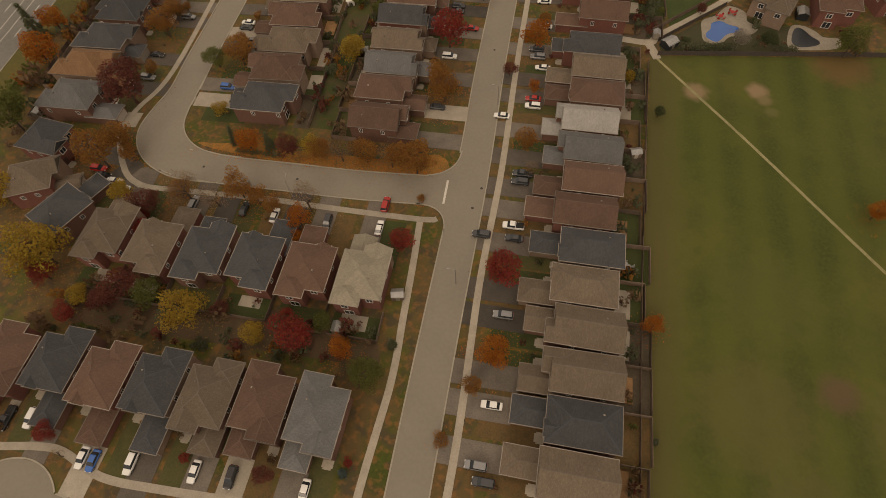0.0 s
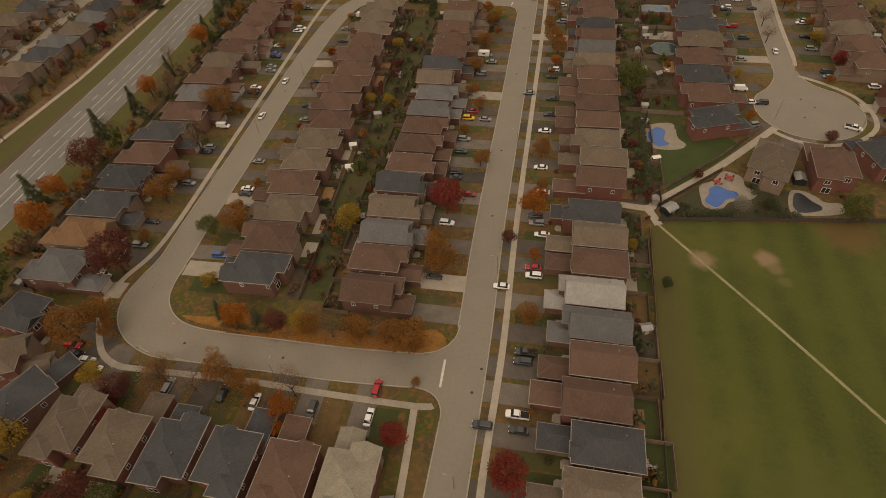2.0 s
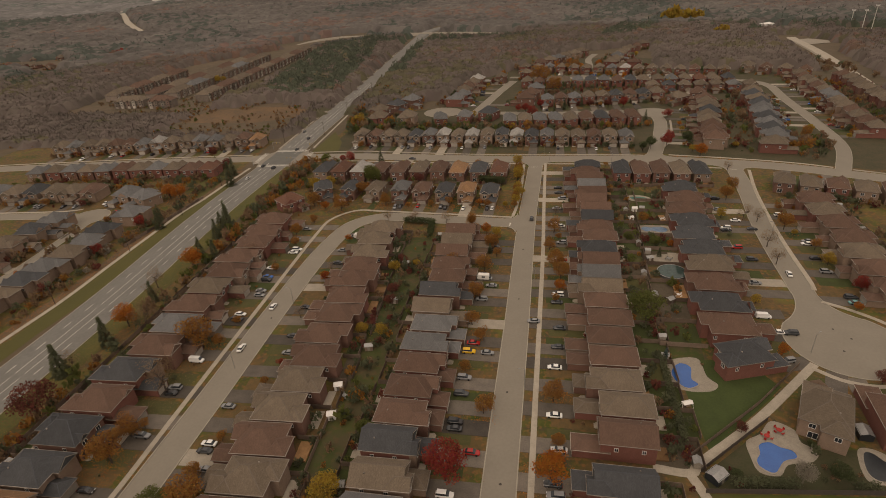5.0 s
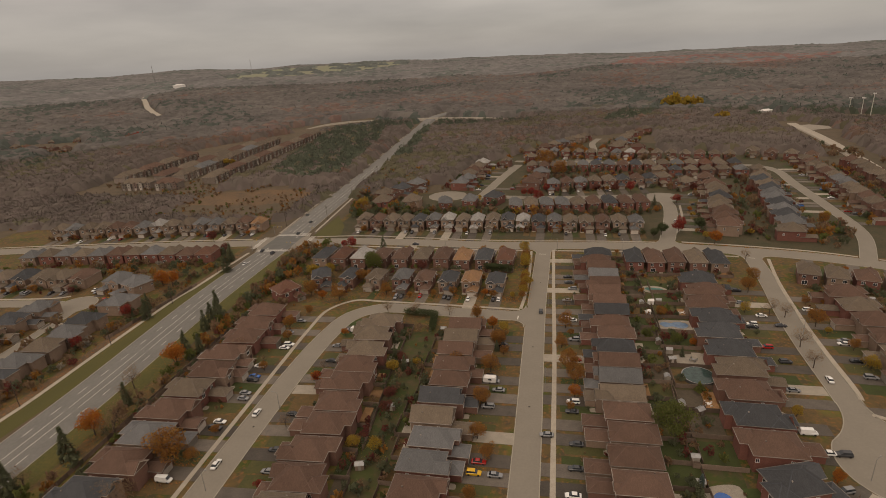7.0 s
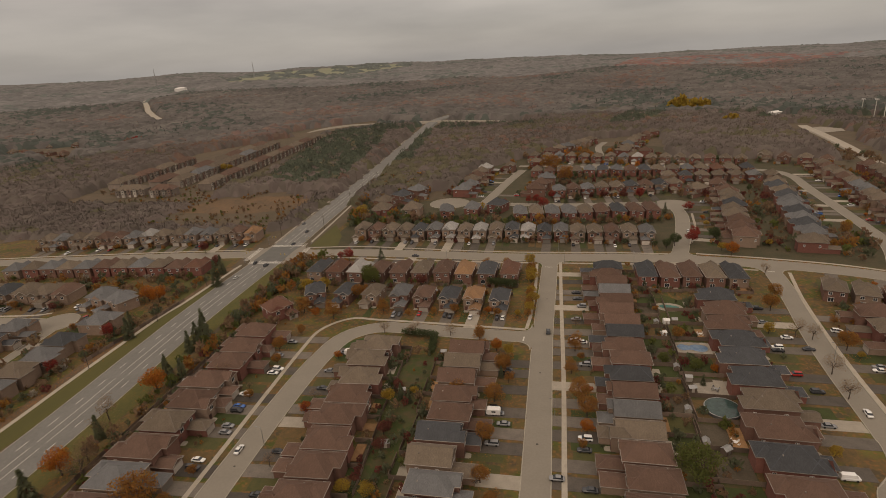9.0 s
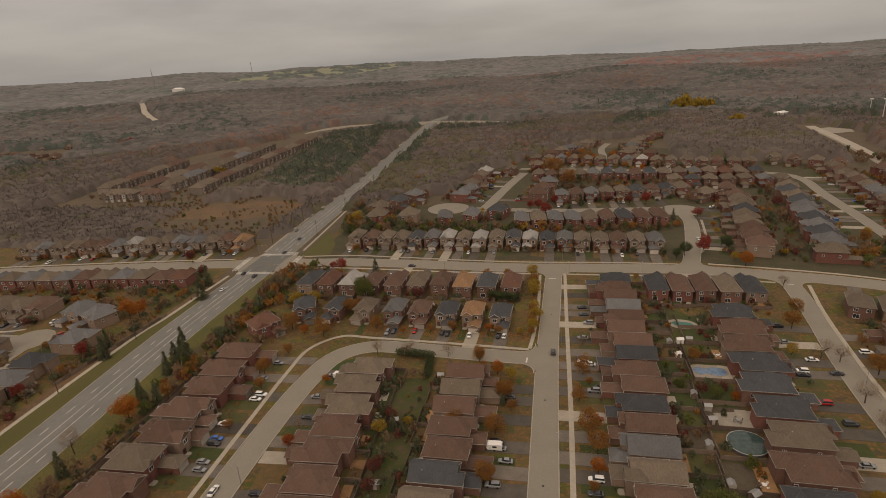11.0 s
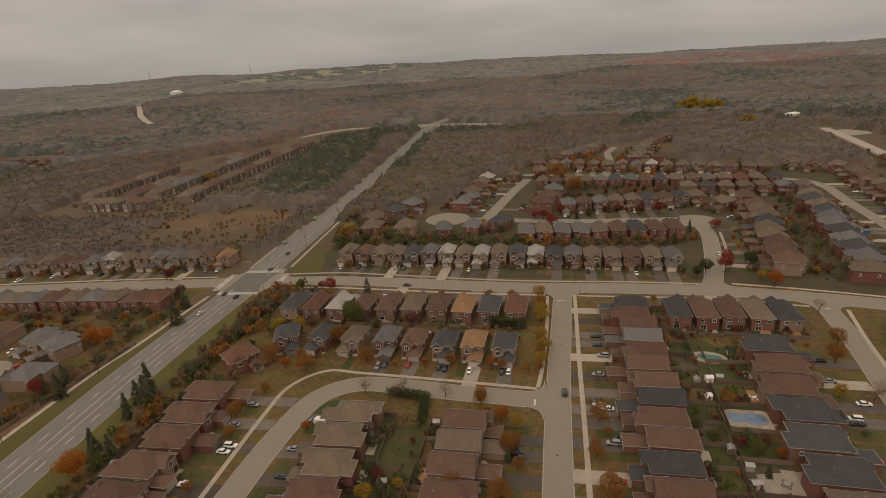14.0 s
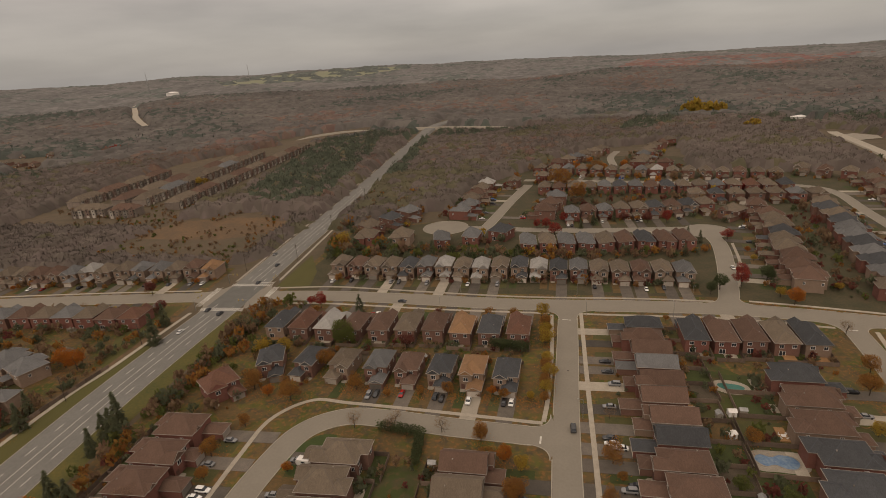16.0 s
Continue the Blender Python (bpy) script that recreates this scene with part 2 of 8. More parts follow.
def ground_mat(dry=0.75):
    """Lawn with worn and leaf-strewn patches; brown meadow beyond the streets."""
    m = mat("lawn_ground", (0.066, 0.080, 0.014), (0.042, 0.054, 0.011), rough=0.95, scale=0.06, fine=1.2, bump=0.4)
    n, l = m.node_tree.nodes, m.node_tree.links
    b = n["Principled BSDF"]
    pos = n.new("ShaderNodeNewGeometry").outputs["Position"]

    def layer(scale, lo, hi, colour, most, detail=5):
        t = n.new("ShaderNodeTexNoise")
        t.inputs["Scale"].default_value, t.inputs["Detail"].default_value = scale, detail
        l.new(pos, t.inputs["Vector"])
        r = n.new("ShaderNodeMapRange")
        r.inputs["From Min"].default_value, r.inputs["From Max"].default_value, r.inputs["To Max"].default_value = lo, hi, most
        l.new(t.outputs["Fac"], r.inputs["Value"])
        x = n.new("ShaderNodeMix")
        x.data_type = "RGBA"
        l.new(r.outputs["Result"], x.inputs[0])
        l.new(b.inputs["Base Color"].links[0].from_socket, x.inputs[6])
        x.inputs[7].default_value = (*colour, 1)
        l.new(x.outputs[2], b.inputs["Base Color"])
        return r, x

    layer(0.03, 0.46, 0.66, (0.13, 0.108, 0.03), dry)
    layer(0.3, 0.5, 0.75, (0.045, 0.058, 0.012), 0.6)
    return m, layer


M_BROWNLAWN = mat("brown_lawn", (0.078, 0.060, 0.034), (0.042, 0.044, 0.022), rough=0.95, scale=0.12, fine=0.9, bump=0.3)
M_FIELD, _ = ground_mat(0.3)
M_FIELD.name = "field_grass"


def over_field(value, lo, hi, colour, most, reach=6.0):
    """Mixes a colour into the field grass where the value, roughened by noise, runs from lo to hi."""
    n, l = M_FIELD.node_tree.nodes, M_FIELD.node_tree.links
    b = n["Principled BSDF"]
    t, add, r, x = n.new("ShaderNodeTexNoise"), n.new("ShaderNodeMath"), n.new("ShaderNodeMapRange"), n.new("ShaderNodeMix")
    t.inputs["Scale"].default_value, t.inputs["Detail"].default_value = 0.35, 5
    l.new(n.new("ShaderNodeNewGeometry").outputs["Position"], t.inputs["Vector"])
    add.operation = "MULTIPLY_ADD"
    add.inputs[1].default_value = reach
    l.new(t.outputs["Fac"], add.inputs[0])
    l.new(value, add.inputs[2])
    r.interpolation_type = "SMOOTHSTEP"
    r.inputs["From Min"].default_value, r.inputs["From Max"].default_value = lo + reach / 2, hi + reach / 2
    r.inputs["To Min"].default_value, r.inputs["To Max"].default_value = most, 0.0
    l.new(add.outputs[0], r.inputs["Value"])
    x.data_type = "RGBA"
    l.new(r.outputs["Result"], x.inputs[0])
    l.new(b.inputs["Base Color"].links[0].from_socket, x.inputs[6])
    x.inputs[7].default_value = (*colour, 1)
    l.new(x.outputs[2], b.inputs["Base Color"])


def from_spot(x, y):
    n, l = M_FIELD.node_tree.nodes, M_FIELD.node_tree.links
    d = n.new("ShaderNodeVectorMath")
    d.operation = "DISTANCE"
    d.inputs[1].default_value = (x, y, 0.04)
    l.new(n.new("ShaderNodeNewGeometry").outputs["Position"], d.inputs[0])
    return d.outputs["Value"]


def from_fence():
    n, l = M_FIELD.node_tree.nodes, M_FIELD.node_tree.links
    d, a = n.new("ShaderNodeVectorMath"), n.new("ShaderNodeMath")
    d.operation = "DOT_PRODUCT"
    d.inputs[1].default_value = (0.99, -0.134, 0)
    l.new(n.new("ShaderNodeNewGeometry").outputs["Position"], d.inputs[0])
    l.new(d.outputs["Value"], a.inputs[0])
    a.inputs[1].default_value = -40.6
    return a.outputs[0]


def mown():
    """Faint stripes of the mower, along the fence."""
    n, l = M_FIELD.node_tree.nodes, M_FIELD.node_tree.links
    k, w, a = n.new("ShaderNodeMath"), n.new("ShaderNodeMath"), n.new("ShaderNodeMath")
    k.operation, w.operation, a.operation = "MULTIPLY", "SINE", "MULTIPLY"
    l.new(from_fence(), k.inputs[0])
    k.inputs[1].default_value, a.inputs[1].default_value = 0.62, 4.0
    l.new(k.outputs[0], w.inputs[0])
    l.new(w.outputs[0], a.inputs[0])
    return a.outputs[0]


over_field(mown(), -4.0, 4.0, (0.082, 0.092, 0.018), 0.45, 7.0)
# trodden edge, wear and bare goalmouths of the field
over_field(from_fence(), 3.0, 13.0, (0.085, 0.072, 0.026), 0.7)
for x, y, r, c, most in ((61.5, 46.5, 3.6, (0.21, 0.15, 0.085), 0.95), (79.3, 47.0, 3.2, (0.22, 0.155, 0.09), 0.95), (80.5, 43.2, 2.2, (0.16, 0.125, 0.06), 0.8), (81.5, 38.5, 2.0, (0.12, 0.11, 0.04), 0.6),
                         (76.5, -43, 4.4, (0.10, 0.066, 0.036), 0.8), (66, -20, 12, (0.085, 0.088, 0.022), 0.6), (58, -48, 13, (0.10, 0.088, 0.03), 0.55), (93, -52, 12, (0.105, 0.09, 0.034), 0.6), (106, 58, 9, (0.13, 0.072, 0.028), 0.7), (64, -68, 10, (0.095, 0.085, 0.03), 0.5)):
    over_field(from_spot(x, y), r * 0.45, r * 1.35, c, most, r * 0.8)
MATS.pop("lawn_ground")
M_LAWN, _layer = ground_mat()
_layer(0.09, 0.40, 0.55, (0.115, 0.07, 0.032), 0.8)
_layer(0.22, 0.50, 0.62, (0.065, 0.05, 0.03), 0.8)
_layer(0.6, 0.50, 0.66, (0.20, 0.095, 0.032), 0.7)
M_OLIVE = mat("olive_grass", (0.115, 0.092, 0.026), (0.062, 0.066, 0.020), rough=0.95, scale=0.08, fine=0.9, bump=0.3)
M_SCRUB = mat("brown_scrub", (0.115, 0.082, 0.054), (0.072, 0.060, 0.036), rough=0.95, scale=0.012, fine=0.12, bump=0.4)
M_MEADOW = mat("dry_meadow", (0.165, 0.098, 0.050), (0.085, 0.062, 0.040), rough=0.95, scale=0.05, fine=0.4, bump=0.3)
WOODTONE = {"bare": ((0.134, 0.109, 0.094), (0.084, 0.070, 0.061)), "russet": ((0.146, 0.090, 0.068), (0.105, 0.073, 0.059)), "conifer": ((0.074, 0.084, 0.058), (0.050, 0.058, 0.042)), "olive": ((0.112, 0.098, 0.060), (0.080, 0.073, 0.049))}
# Middle and far woods are paler and greyer: distance haze mixed into their colours.
MIDHAZE = {"bare": ((0.141, 0.127, 0.115), (0.078, 0.072, 0.067)), "russet": ((0.160, 0.103, 0.084), (0.110, 0.084, 0.073)), "conifer": ((0.080, 0.090, 0.077), (0.056, 0.063, 0.056)), "olive": ((0.126, 0.117, 0.090), (0.085, 0.080, 0.065))}
FARHAZE = {"bare": ((0.178, 0.170, 0.162), (0.114, 0.111, 0.108)), "russet": ((0.215, 0.112, 0.097), (0.158, 0.106, 0.095)), "conifer": ((0.122, 0.134, 0.121), (0.092, 0.102, 0.094)), "olive": ((0.152, 0.146, 0.122), (0.115, 0.112, 0.098))}


def wood_mat(name, c1, c2, crown):
    """Treetops: stands of two tones, single crowns lighter or darker, fine twig relief."""
    m = mat(name, c1, c2, rough=0.95, scale=0.0045, fine=0.03, bump=0, spec=0.1)
    n, l = m.node_tree.nodes, m.node_tree.links
    b = n["Principled BSDF"]
    pos = n.new("ShaderNodeNewGeometry").outputs["Position"]
    cell, sep, val, hsv = n.new("ShaderNodeTexVoronoi"), n.new("ShaderNodeSeparateColor"), n.new("ShaderNodeMapRange"), n.new("ShaderNodeHueSaturation")
    cell.voronoi_dimensions = "2D"
    cell.inputs["Scale"].default_value = 1.0 / crown
    l.new(pos, cell.inputs["Vector"])
    l.new(cell.outputs["Color"], sep.inputs[0])
    val.inputs["To Min"].default_value, val.inputs["To Max"].default_value = 0.84, 1.16
    l.new(sep.outputs[0], val.inputs["Value"])
    l.new(val.outputs["Result"], hsv.inputs["Value"])
    hue = n.new("ShaderNodeMapRange")
    hue.inputs["To Min"].default_value, hue.inputs["To Max"].default_value = 0.485, 0.515
    l.new(sep.outputs[1], hue.inputs["Value"])
    l.new(hue.outputs["Result"], hsv.inputs["Hue"])
    l.new(b.inputs["Base Color"].links[0].from_socket, hsv.inputs["Color"])
    l.new(hsv.outputs["Color"], b.inputs["Base Color"])
    return m


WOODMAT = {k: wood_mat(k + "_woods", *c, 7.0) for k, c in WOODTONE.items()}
# the same woods with aerial haze in the base colour, thin then thicker
MIDMAT = {k: wood_mat(k + "_slope_woods", *c, 11.0) for k, c in MIDHAZE.items()}
HILLMAT = {k: wood_mat(k + "_hill_woods", *c, 26.0) for k, c in FARHAZE.items()}


def canopy(m, lean):
    """Leans the shading normal of small clumps upwards, as a canopy catches the sky."""
    n, l = m.node_tree.nodes, m.node_tree.links
    geo, mixn = n.new("ShaderNodeNewGeometry"), n.new("ShaderNodeMix")
    mixn.data_type = "VECTOR"
    mixn.inputs[0].default_value = lean
    l.new(geo.outputs["Normal"], mixn.inputs[4])
    mixn.inputs[5].default_value = (0.0, 0.0, 1.0)
    l.new(mixn.outputs[1], n["Principled BSDF"].inputs["Normal"])


for m in (*WOODMAT.values(), *MIDMAT.values(), *HILLMAT.values()):
    canopy(m, 0.6 if m in WOODMAT.values() else 0.3)
for m in LEAF.values():
    canopy(m, 0.6)
M_CLEARING = mat("leaf_covered_lawn", (0.34, 0.15, 0.035), (0.13, 0.085, 0.03), rough=0.95, scale=0.35, fine=2.2, bump=0.3)

# ---- mesh helpers ----
def part(name, bm, material, parent=None, label=""):
    """Links a bmesh as one mesh object, under a thing where one is given."""
    me = bpy.data.meshes.new(name)
    bm.to_mesh(me)
    bm.free()
    for m in material if isinstance(material, (list, tuple)) else (material,):
        me.materials.append(m)
    ob = new(name, me)
    if parent is not None:
        ob.parent = parent
    if label:
        ob["label"] = label
    return ob


def again(src, parent, x=0, y=0, z=0, rz=0):
    """The same part once more on shared mesh data, elsewhere on its thing."""
    ob = new(src.name.split(".")[0], src.data)
    ob.parent = parent
    ob.matrix_local = pose(x, y, z, 0, 0, rz)
    return ob


def box(bm, x0, x1, y0, y1, z0, z1, mi=0):
    v = [bm.verts.new(p) for p in ((x0, y0, z0), (x1, y0, z0), (x1, y1, z0), (x0, y1, z0), (x0, y0, z1), (x1, y0, z1), (x1, y1, z1), (x0, y1, z1))]
    for f in ((3, 2, 1, 0), (4, 5, 6, 7), (0, 1, 5, 4), (1, 2, 6, 5), (2, 3, 7, 6), (3, 0, 4, 7)):
        bm.faces.new([v[i] for i in f]).material_index = mi


def raw(name, verts, faces, material, parent=None):
    me = bpy.data.meshes.new(name)
    me.from_pydata(verts, [], faces)
    for m in material if isinstance(material, (list, tuple)) else (material,):
        me.materials.append(m)
    ob = new(name, me)
    if parent is not None:
        ob.parent = parent
    return ob


def cyl(bm, x, y, z0, z1, r0, r1=None, n=8, mi=0):
    r1 = r0 if r1 is None else r1
    a = [bm.verts.new((x + r0 * math.cos(k * math.tau / n), y + r0 * math.sin(k * math.tau / n), z0)) for k in range(n)]
    b = [bm.verts.new((x + r1 * math.cos(k * math.tau / n), y + r1 * math.sin(k * math.tau / n), z1)) for k in range(n)]
    for k in range(n):
        bm.faces.new((a[k], a[(k + 1) % n], b[(k + 1) % n], b[k])).material_index = mi
    bm.faces.new(b).material_index = mi
    bm.faces.new(a[::-1]).material_index = mi


def smooth_line(pts, step=3.0):
    """A rounded line through plan points (Catmull-Rom), sampled evenly."""
    p = np.array(pts, float)
    if len(p) == 2:
        n = max(2, int(np.linalg.norm(p[1] - p[0]) / step) + 1)
        return [tuple(p[0] + (p[1] - p[0]) * k / (n - 1)) for k in range(n)]
    q = np.vstack([2 * p[0] - p[1], p, 2 * p[-1] - p[-2]])
    out = []
    for i in range(1, len(q) - 2):
        n = max(2, int(np.linalg.norm(q[i + 1] - q[i]) / step))
        for k in range(n):
            t = k / n
            out.append(0.5 * (2 * q[i] + (q[i + 1] - q[i - 1]) * t + (2 * q[i - 1] - 5 * q[i] + 4 * q[i + 1] - q[i + 2]) * t * t + (3 * q[i] - q[i - 1] - 3 * q[i + 1] + q[i + 2]) * t**3))
    out.append(p[-1])
    return [tuple(v) for v in out]


def side(line, off):
    """The line shifted to its left by off metres."""
    p = np.array(line)
    t = np.gradient(p, axis=0)
    t /= np.linalg.norm(t, axis=1)[:, None] + 1e-9
    return [tuple(v) for v in p + np.c_[-t[:, 1], t[:, 0]] * off]


def ribbon(name, line, half, z, material, thick=0.0, kind="structure", label="", category=""):
    """A band along a plan line; with a thickness it has sides and stands proud."""
    a, b = side(line, half), side(line, -half)
    n = len(line)
    v = [(x, y, z) for x, y in a] + [(x, y, z) for x, y in b]
    f = [(i, n + i, n + i + 1, i + 1) for i in range(n - 1)]
    if thick:
        v += [(x, y, z - thick) for x, y in a] + [(x, y, z - thick) for x, y in b]
        f += [(i, i + 1, 2 * n + i + 1, 2 * n + i) for i in range(n - 1)] + [(n + i + 1, n + i, 3 * n + i, 3 * n + i + 1) for i in range(n - 1)]
        f += [(0, 2 * n, 3 * n, n), (n - 1, 2 * n - 1, 4 * n - 1, 3 * n - 1)]
    return tagged(raw(name, v, f, material), label, category, "", kind)


def disc(name, x, y, r, z, material, squash=1.0, turn=0.0, wob=0.0, n=40, label="", category="", kind="structure"):
    pts = []
    for k in range(n):
        a = k * math.tau / n
        rr = r * (1 + wob * math.sin(2 * a + 1) + wob * 0.6 * math.sin(3 * a))
        px, py = rr * math.cos(a), rr * squash * math.sin(a)
        c, s = math.cos(turn), math.sin(turn)
        pts.append((x + c * px - s * py, y + s * px + c * py, z))
    return tagged(raw(name, pts, [tuple(range(n))], material), label, category, "", kind)


def rounded(pts):
    """A rounded closed outline through the given points."""
    p = np.array(pts, float)
    n = len(p)
    out = []
    for i in range(n):
        a, b, c, d = p[i - 1], p[i], p[(i + 1) % n], p[(i + 2) % n]
        for t in (0.0, 0.2, 0.4, 0.6, 0.8):
            out.append(tuple(0.5 * (2 * b + (c - a) * t + (2 * a - 5 * b + 4 * c - d) * t * t + (3 * b - a - 3 * c + d) * t**3)))
    return out


# ---- ground ----
def land(x, y):
    """Height of the land: level under the streets, wooded hills farther out, lower to the east."""
    r = math.hypot(x, y - 60)
    if r < 1000:
        return 0.0
    east = 0.5 + 0.5 * math.tanh((x + 0.05 * y) / (0.35 * r))
    reach = 3400 - 1500 * east
    t = min(1.0, (r - 1000) / reach)
    t = t * t * (3 - 2 * t) * 0.7 + t * 0.3
    top = 108 - 74 * east
    return t * top + min(1, (r - 1000) / 600) * ((12 if r < 2400 else 12 + 10 * min(1, (r - 2400) / 800)) * noise.noise((x / 620, y / 620, 0.3)) + (13 if r < 2600 else 6) * noise.noise((x / 260, y / 260, 2.1)))


def build_ground():
    radii = [30 * k for k in range(1, 34)] + [1000 + 60 * k for k in range(1, 62)]
    sectors = 144
    v, f = [(0, 60, -0.02)], []
    for r in radii:
        for k in range(sectors):
            a = k * math.tau / sectors
            x, y = r * math.cos(a), 60 + r * math.sin(a)
            v.append((x, y, land(x, y) - 0.02))
    for k in range(sectors):
        f.append((0, 1 + k, 1 + (k + 1) % sectors))
    for i in range(len(radii) - 1):
        for k in range(sectors):
            a, b = 1 + i * sectors + k, 1 + i * sectors + (k + 1) % sectors
            f.append((a, a + sectors, b + sectors, b))
    ob = raw("ground", v, f, M_SCRUB)
    for p in ob.data.polygons:
        p.use_smooth = True
    tagged(ob, "brown autumn ground rising to wooded hills", "ground", "", "structure")


build_ground()


def patch(name, pts, z, material, label):
    """A level piece of ground cover with the given outline, gently waved edges."""
    return tagged(raw(name, [(x, y, z) for x, y in pts], [tuple(range(len(pts)))], material), label, "ground", "", "structure")


patch("lawn", [(-150, -150), (330, -150), (330, 300), (300, 620), (180, 720), (20, 720), (-40, 480), (-112, 470), (-128, 340), (-140, 200), (-150, 60)], 0.0, M_LAWN, "autumn lawns and yards strewn with fallen leaves")
patch("lawn", [(-400, 60), (-192, 60), (-180, 180), (-172, 300), (-172, 392), (-400, 400)], 0.0, M_LAWN, "leaf-strewn lawns of the western blocks")
patch("leafy_lawn", [(-122, 352), (112, 326), (120, 322), (190, 298), (225, 280), (330, 300), (300, 620), (180, 720), (20, 720), (-40, 480), (-108, 462)], 0.008, M_BROWNLAWN, "dull brown-green autumn lawns strewn with leaves")
patch("field", [(35, -150), (330, -150), (330, 40), (150, 61.5), (50.5, 62), (44, 18), (38, -22), (31, -76)], 0.02, M_FIELD, "open green playing field of mown grass")
MATS.pop("lawn_ground")
M_YARD, _layer = ground_mat()
_layer(0.05, 0.2, 0.5, (0.036, 0.05, 0.017), 0.7)
_layer(0.16, 0.44, 0.58, (0.07, 0.056, 0.03), 0.85)
_layer(0.5, 0.52, 0.66, (0.10, 0.06, 0.03), 0.6)
patch("back_lawn", [(44, 73), (55, 73), (59, 112), (70, 113), (93, 252), (84, 264), (70, 278)], 0.012, M_YARD, "green back lawns between two rows of houses")
patch("back_lawn", [(58, 75), (76, 89.5), (88, 100), (82, 113), (60, 113)], 0.016, mat("deep_lawn", (0.05, 0.07, 0.02), (0.036, 0.052, 0.016), rough=0.95, scale=0.2, fine=1.5, bump=0.3), "deep green back lawn beside a pool")
patch("shrub_bed", [(53.5, 67.5), (66, 76.5), (80, 87), (86, 76), (96, 76), (96, 63), (54, 63)], 0.014, mat("dark_garden_soil", (0.06, 0.052, 0.028), (0.04, 0.045, 0.02), rough=0.95, scale=0.3, fine=1.6), "dark garden ground with low plants")
patch("back_lawn", [(-55, 30), (-38, 28), (-19, 205), (-43, 210)], 0.012, M_YARD, "green back lawns between two rows of houses")
patch("back_lawn", [(-100, -24), (-25, -31), (-22, -42), (-100, -34)], 0.012, mat("bare_yard", (0.10, 0.06, 0.038), (0.06, 0.05, 0.025), rough=0.95, scale=0.15, fine=1.2), "brown leaf-covered back yards")
patch("leafy_verge", rounded([(-84.5, 23.2), (-76, 20.2), (-54, 16), (-34, 13.8), (-18, 12.8), (-11, 15), (-10.5, 18), (-14, 20.5), (-20, 19), (-28, 21.5), (-36, 19), (-47, 22), (-55, 20.5), (-66, 24), (-76, 23)]), 0.02, M_CLEARING, "lawn covered with orange fallen leaves")
patch("corner_lawn", rounded([(-72.5, 209.7), (-69.8, 217.5), (-64, 223.5), (-57.5, 223), (-62.6, 215.9), (-66.5, 204)]), 0.034, mat("deep_lawn", (0.05, 0.07, 0.02)), "deep green lawn at the bend of the crescent")
patch("corner_lawn", [(-131, 358), (-110, 355), (-113, 380), (-126, 412)], 0.03, M_FIELD, "green grass at the corner of the junction")
patch("corner_lawn", [(-176, 334), (-200, 335), (-192, 300), (-178, 268), (-176, 290)], 0.032, M_FIELD, "green grass at the corner of the junction")
patch("verge", [(-178, 131), (-181, 100), (-184, 60), (-197, 60), (-192, 100), (-187, 131), (-184, 156), (-182, 188), (-180, 216), (-177, 250), (-173, 267), (-169.8, 293), (-165.5, 292), (-169.4, 250), (-171.2, 211), (-172.2, 181), (-173.2, 158)], 0.035, M_FIELD, "mown grass verge beside the arterial road")
edge = [p for p in smooth_line([(-178, -20), (-170.5, 60), (-164.6, 131), (-161.5, 181), (-160.6, 211), (-158.8, 250), (-155, 292), (-151.5, 326)], 8.0) if p[1] > 8]
patch("verge", side(edge, -10.6) + side(edge, -20.0)[::-1], 0.036, M_OLIVE, "olive grass verge between the arterial road and a fence")
patch("meadow", [(-300, 470), (-262, 462), (-215, 455), (-178, 470), (-172, 500), (-195, 515), (-235, 520), (-280, 512)], 0.03, M_MEADOW, "dry orange-brown meadow beside the arterial road")
patch("verge", [(-206, 60), (-196, 120), (-190, 160), (-187, 215), (-183, 250), (-177, 290), (-173, 320), (-168, 320), (-172, 290), (-176.5, 262), (-179.5, 250), (-182.5, 214), (-186, 160), (-191, 120), (-201, 60)], 0.03, M_MEADOW, "verge covered with orange fallen leaves")

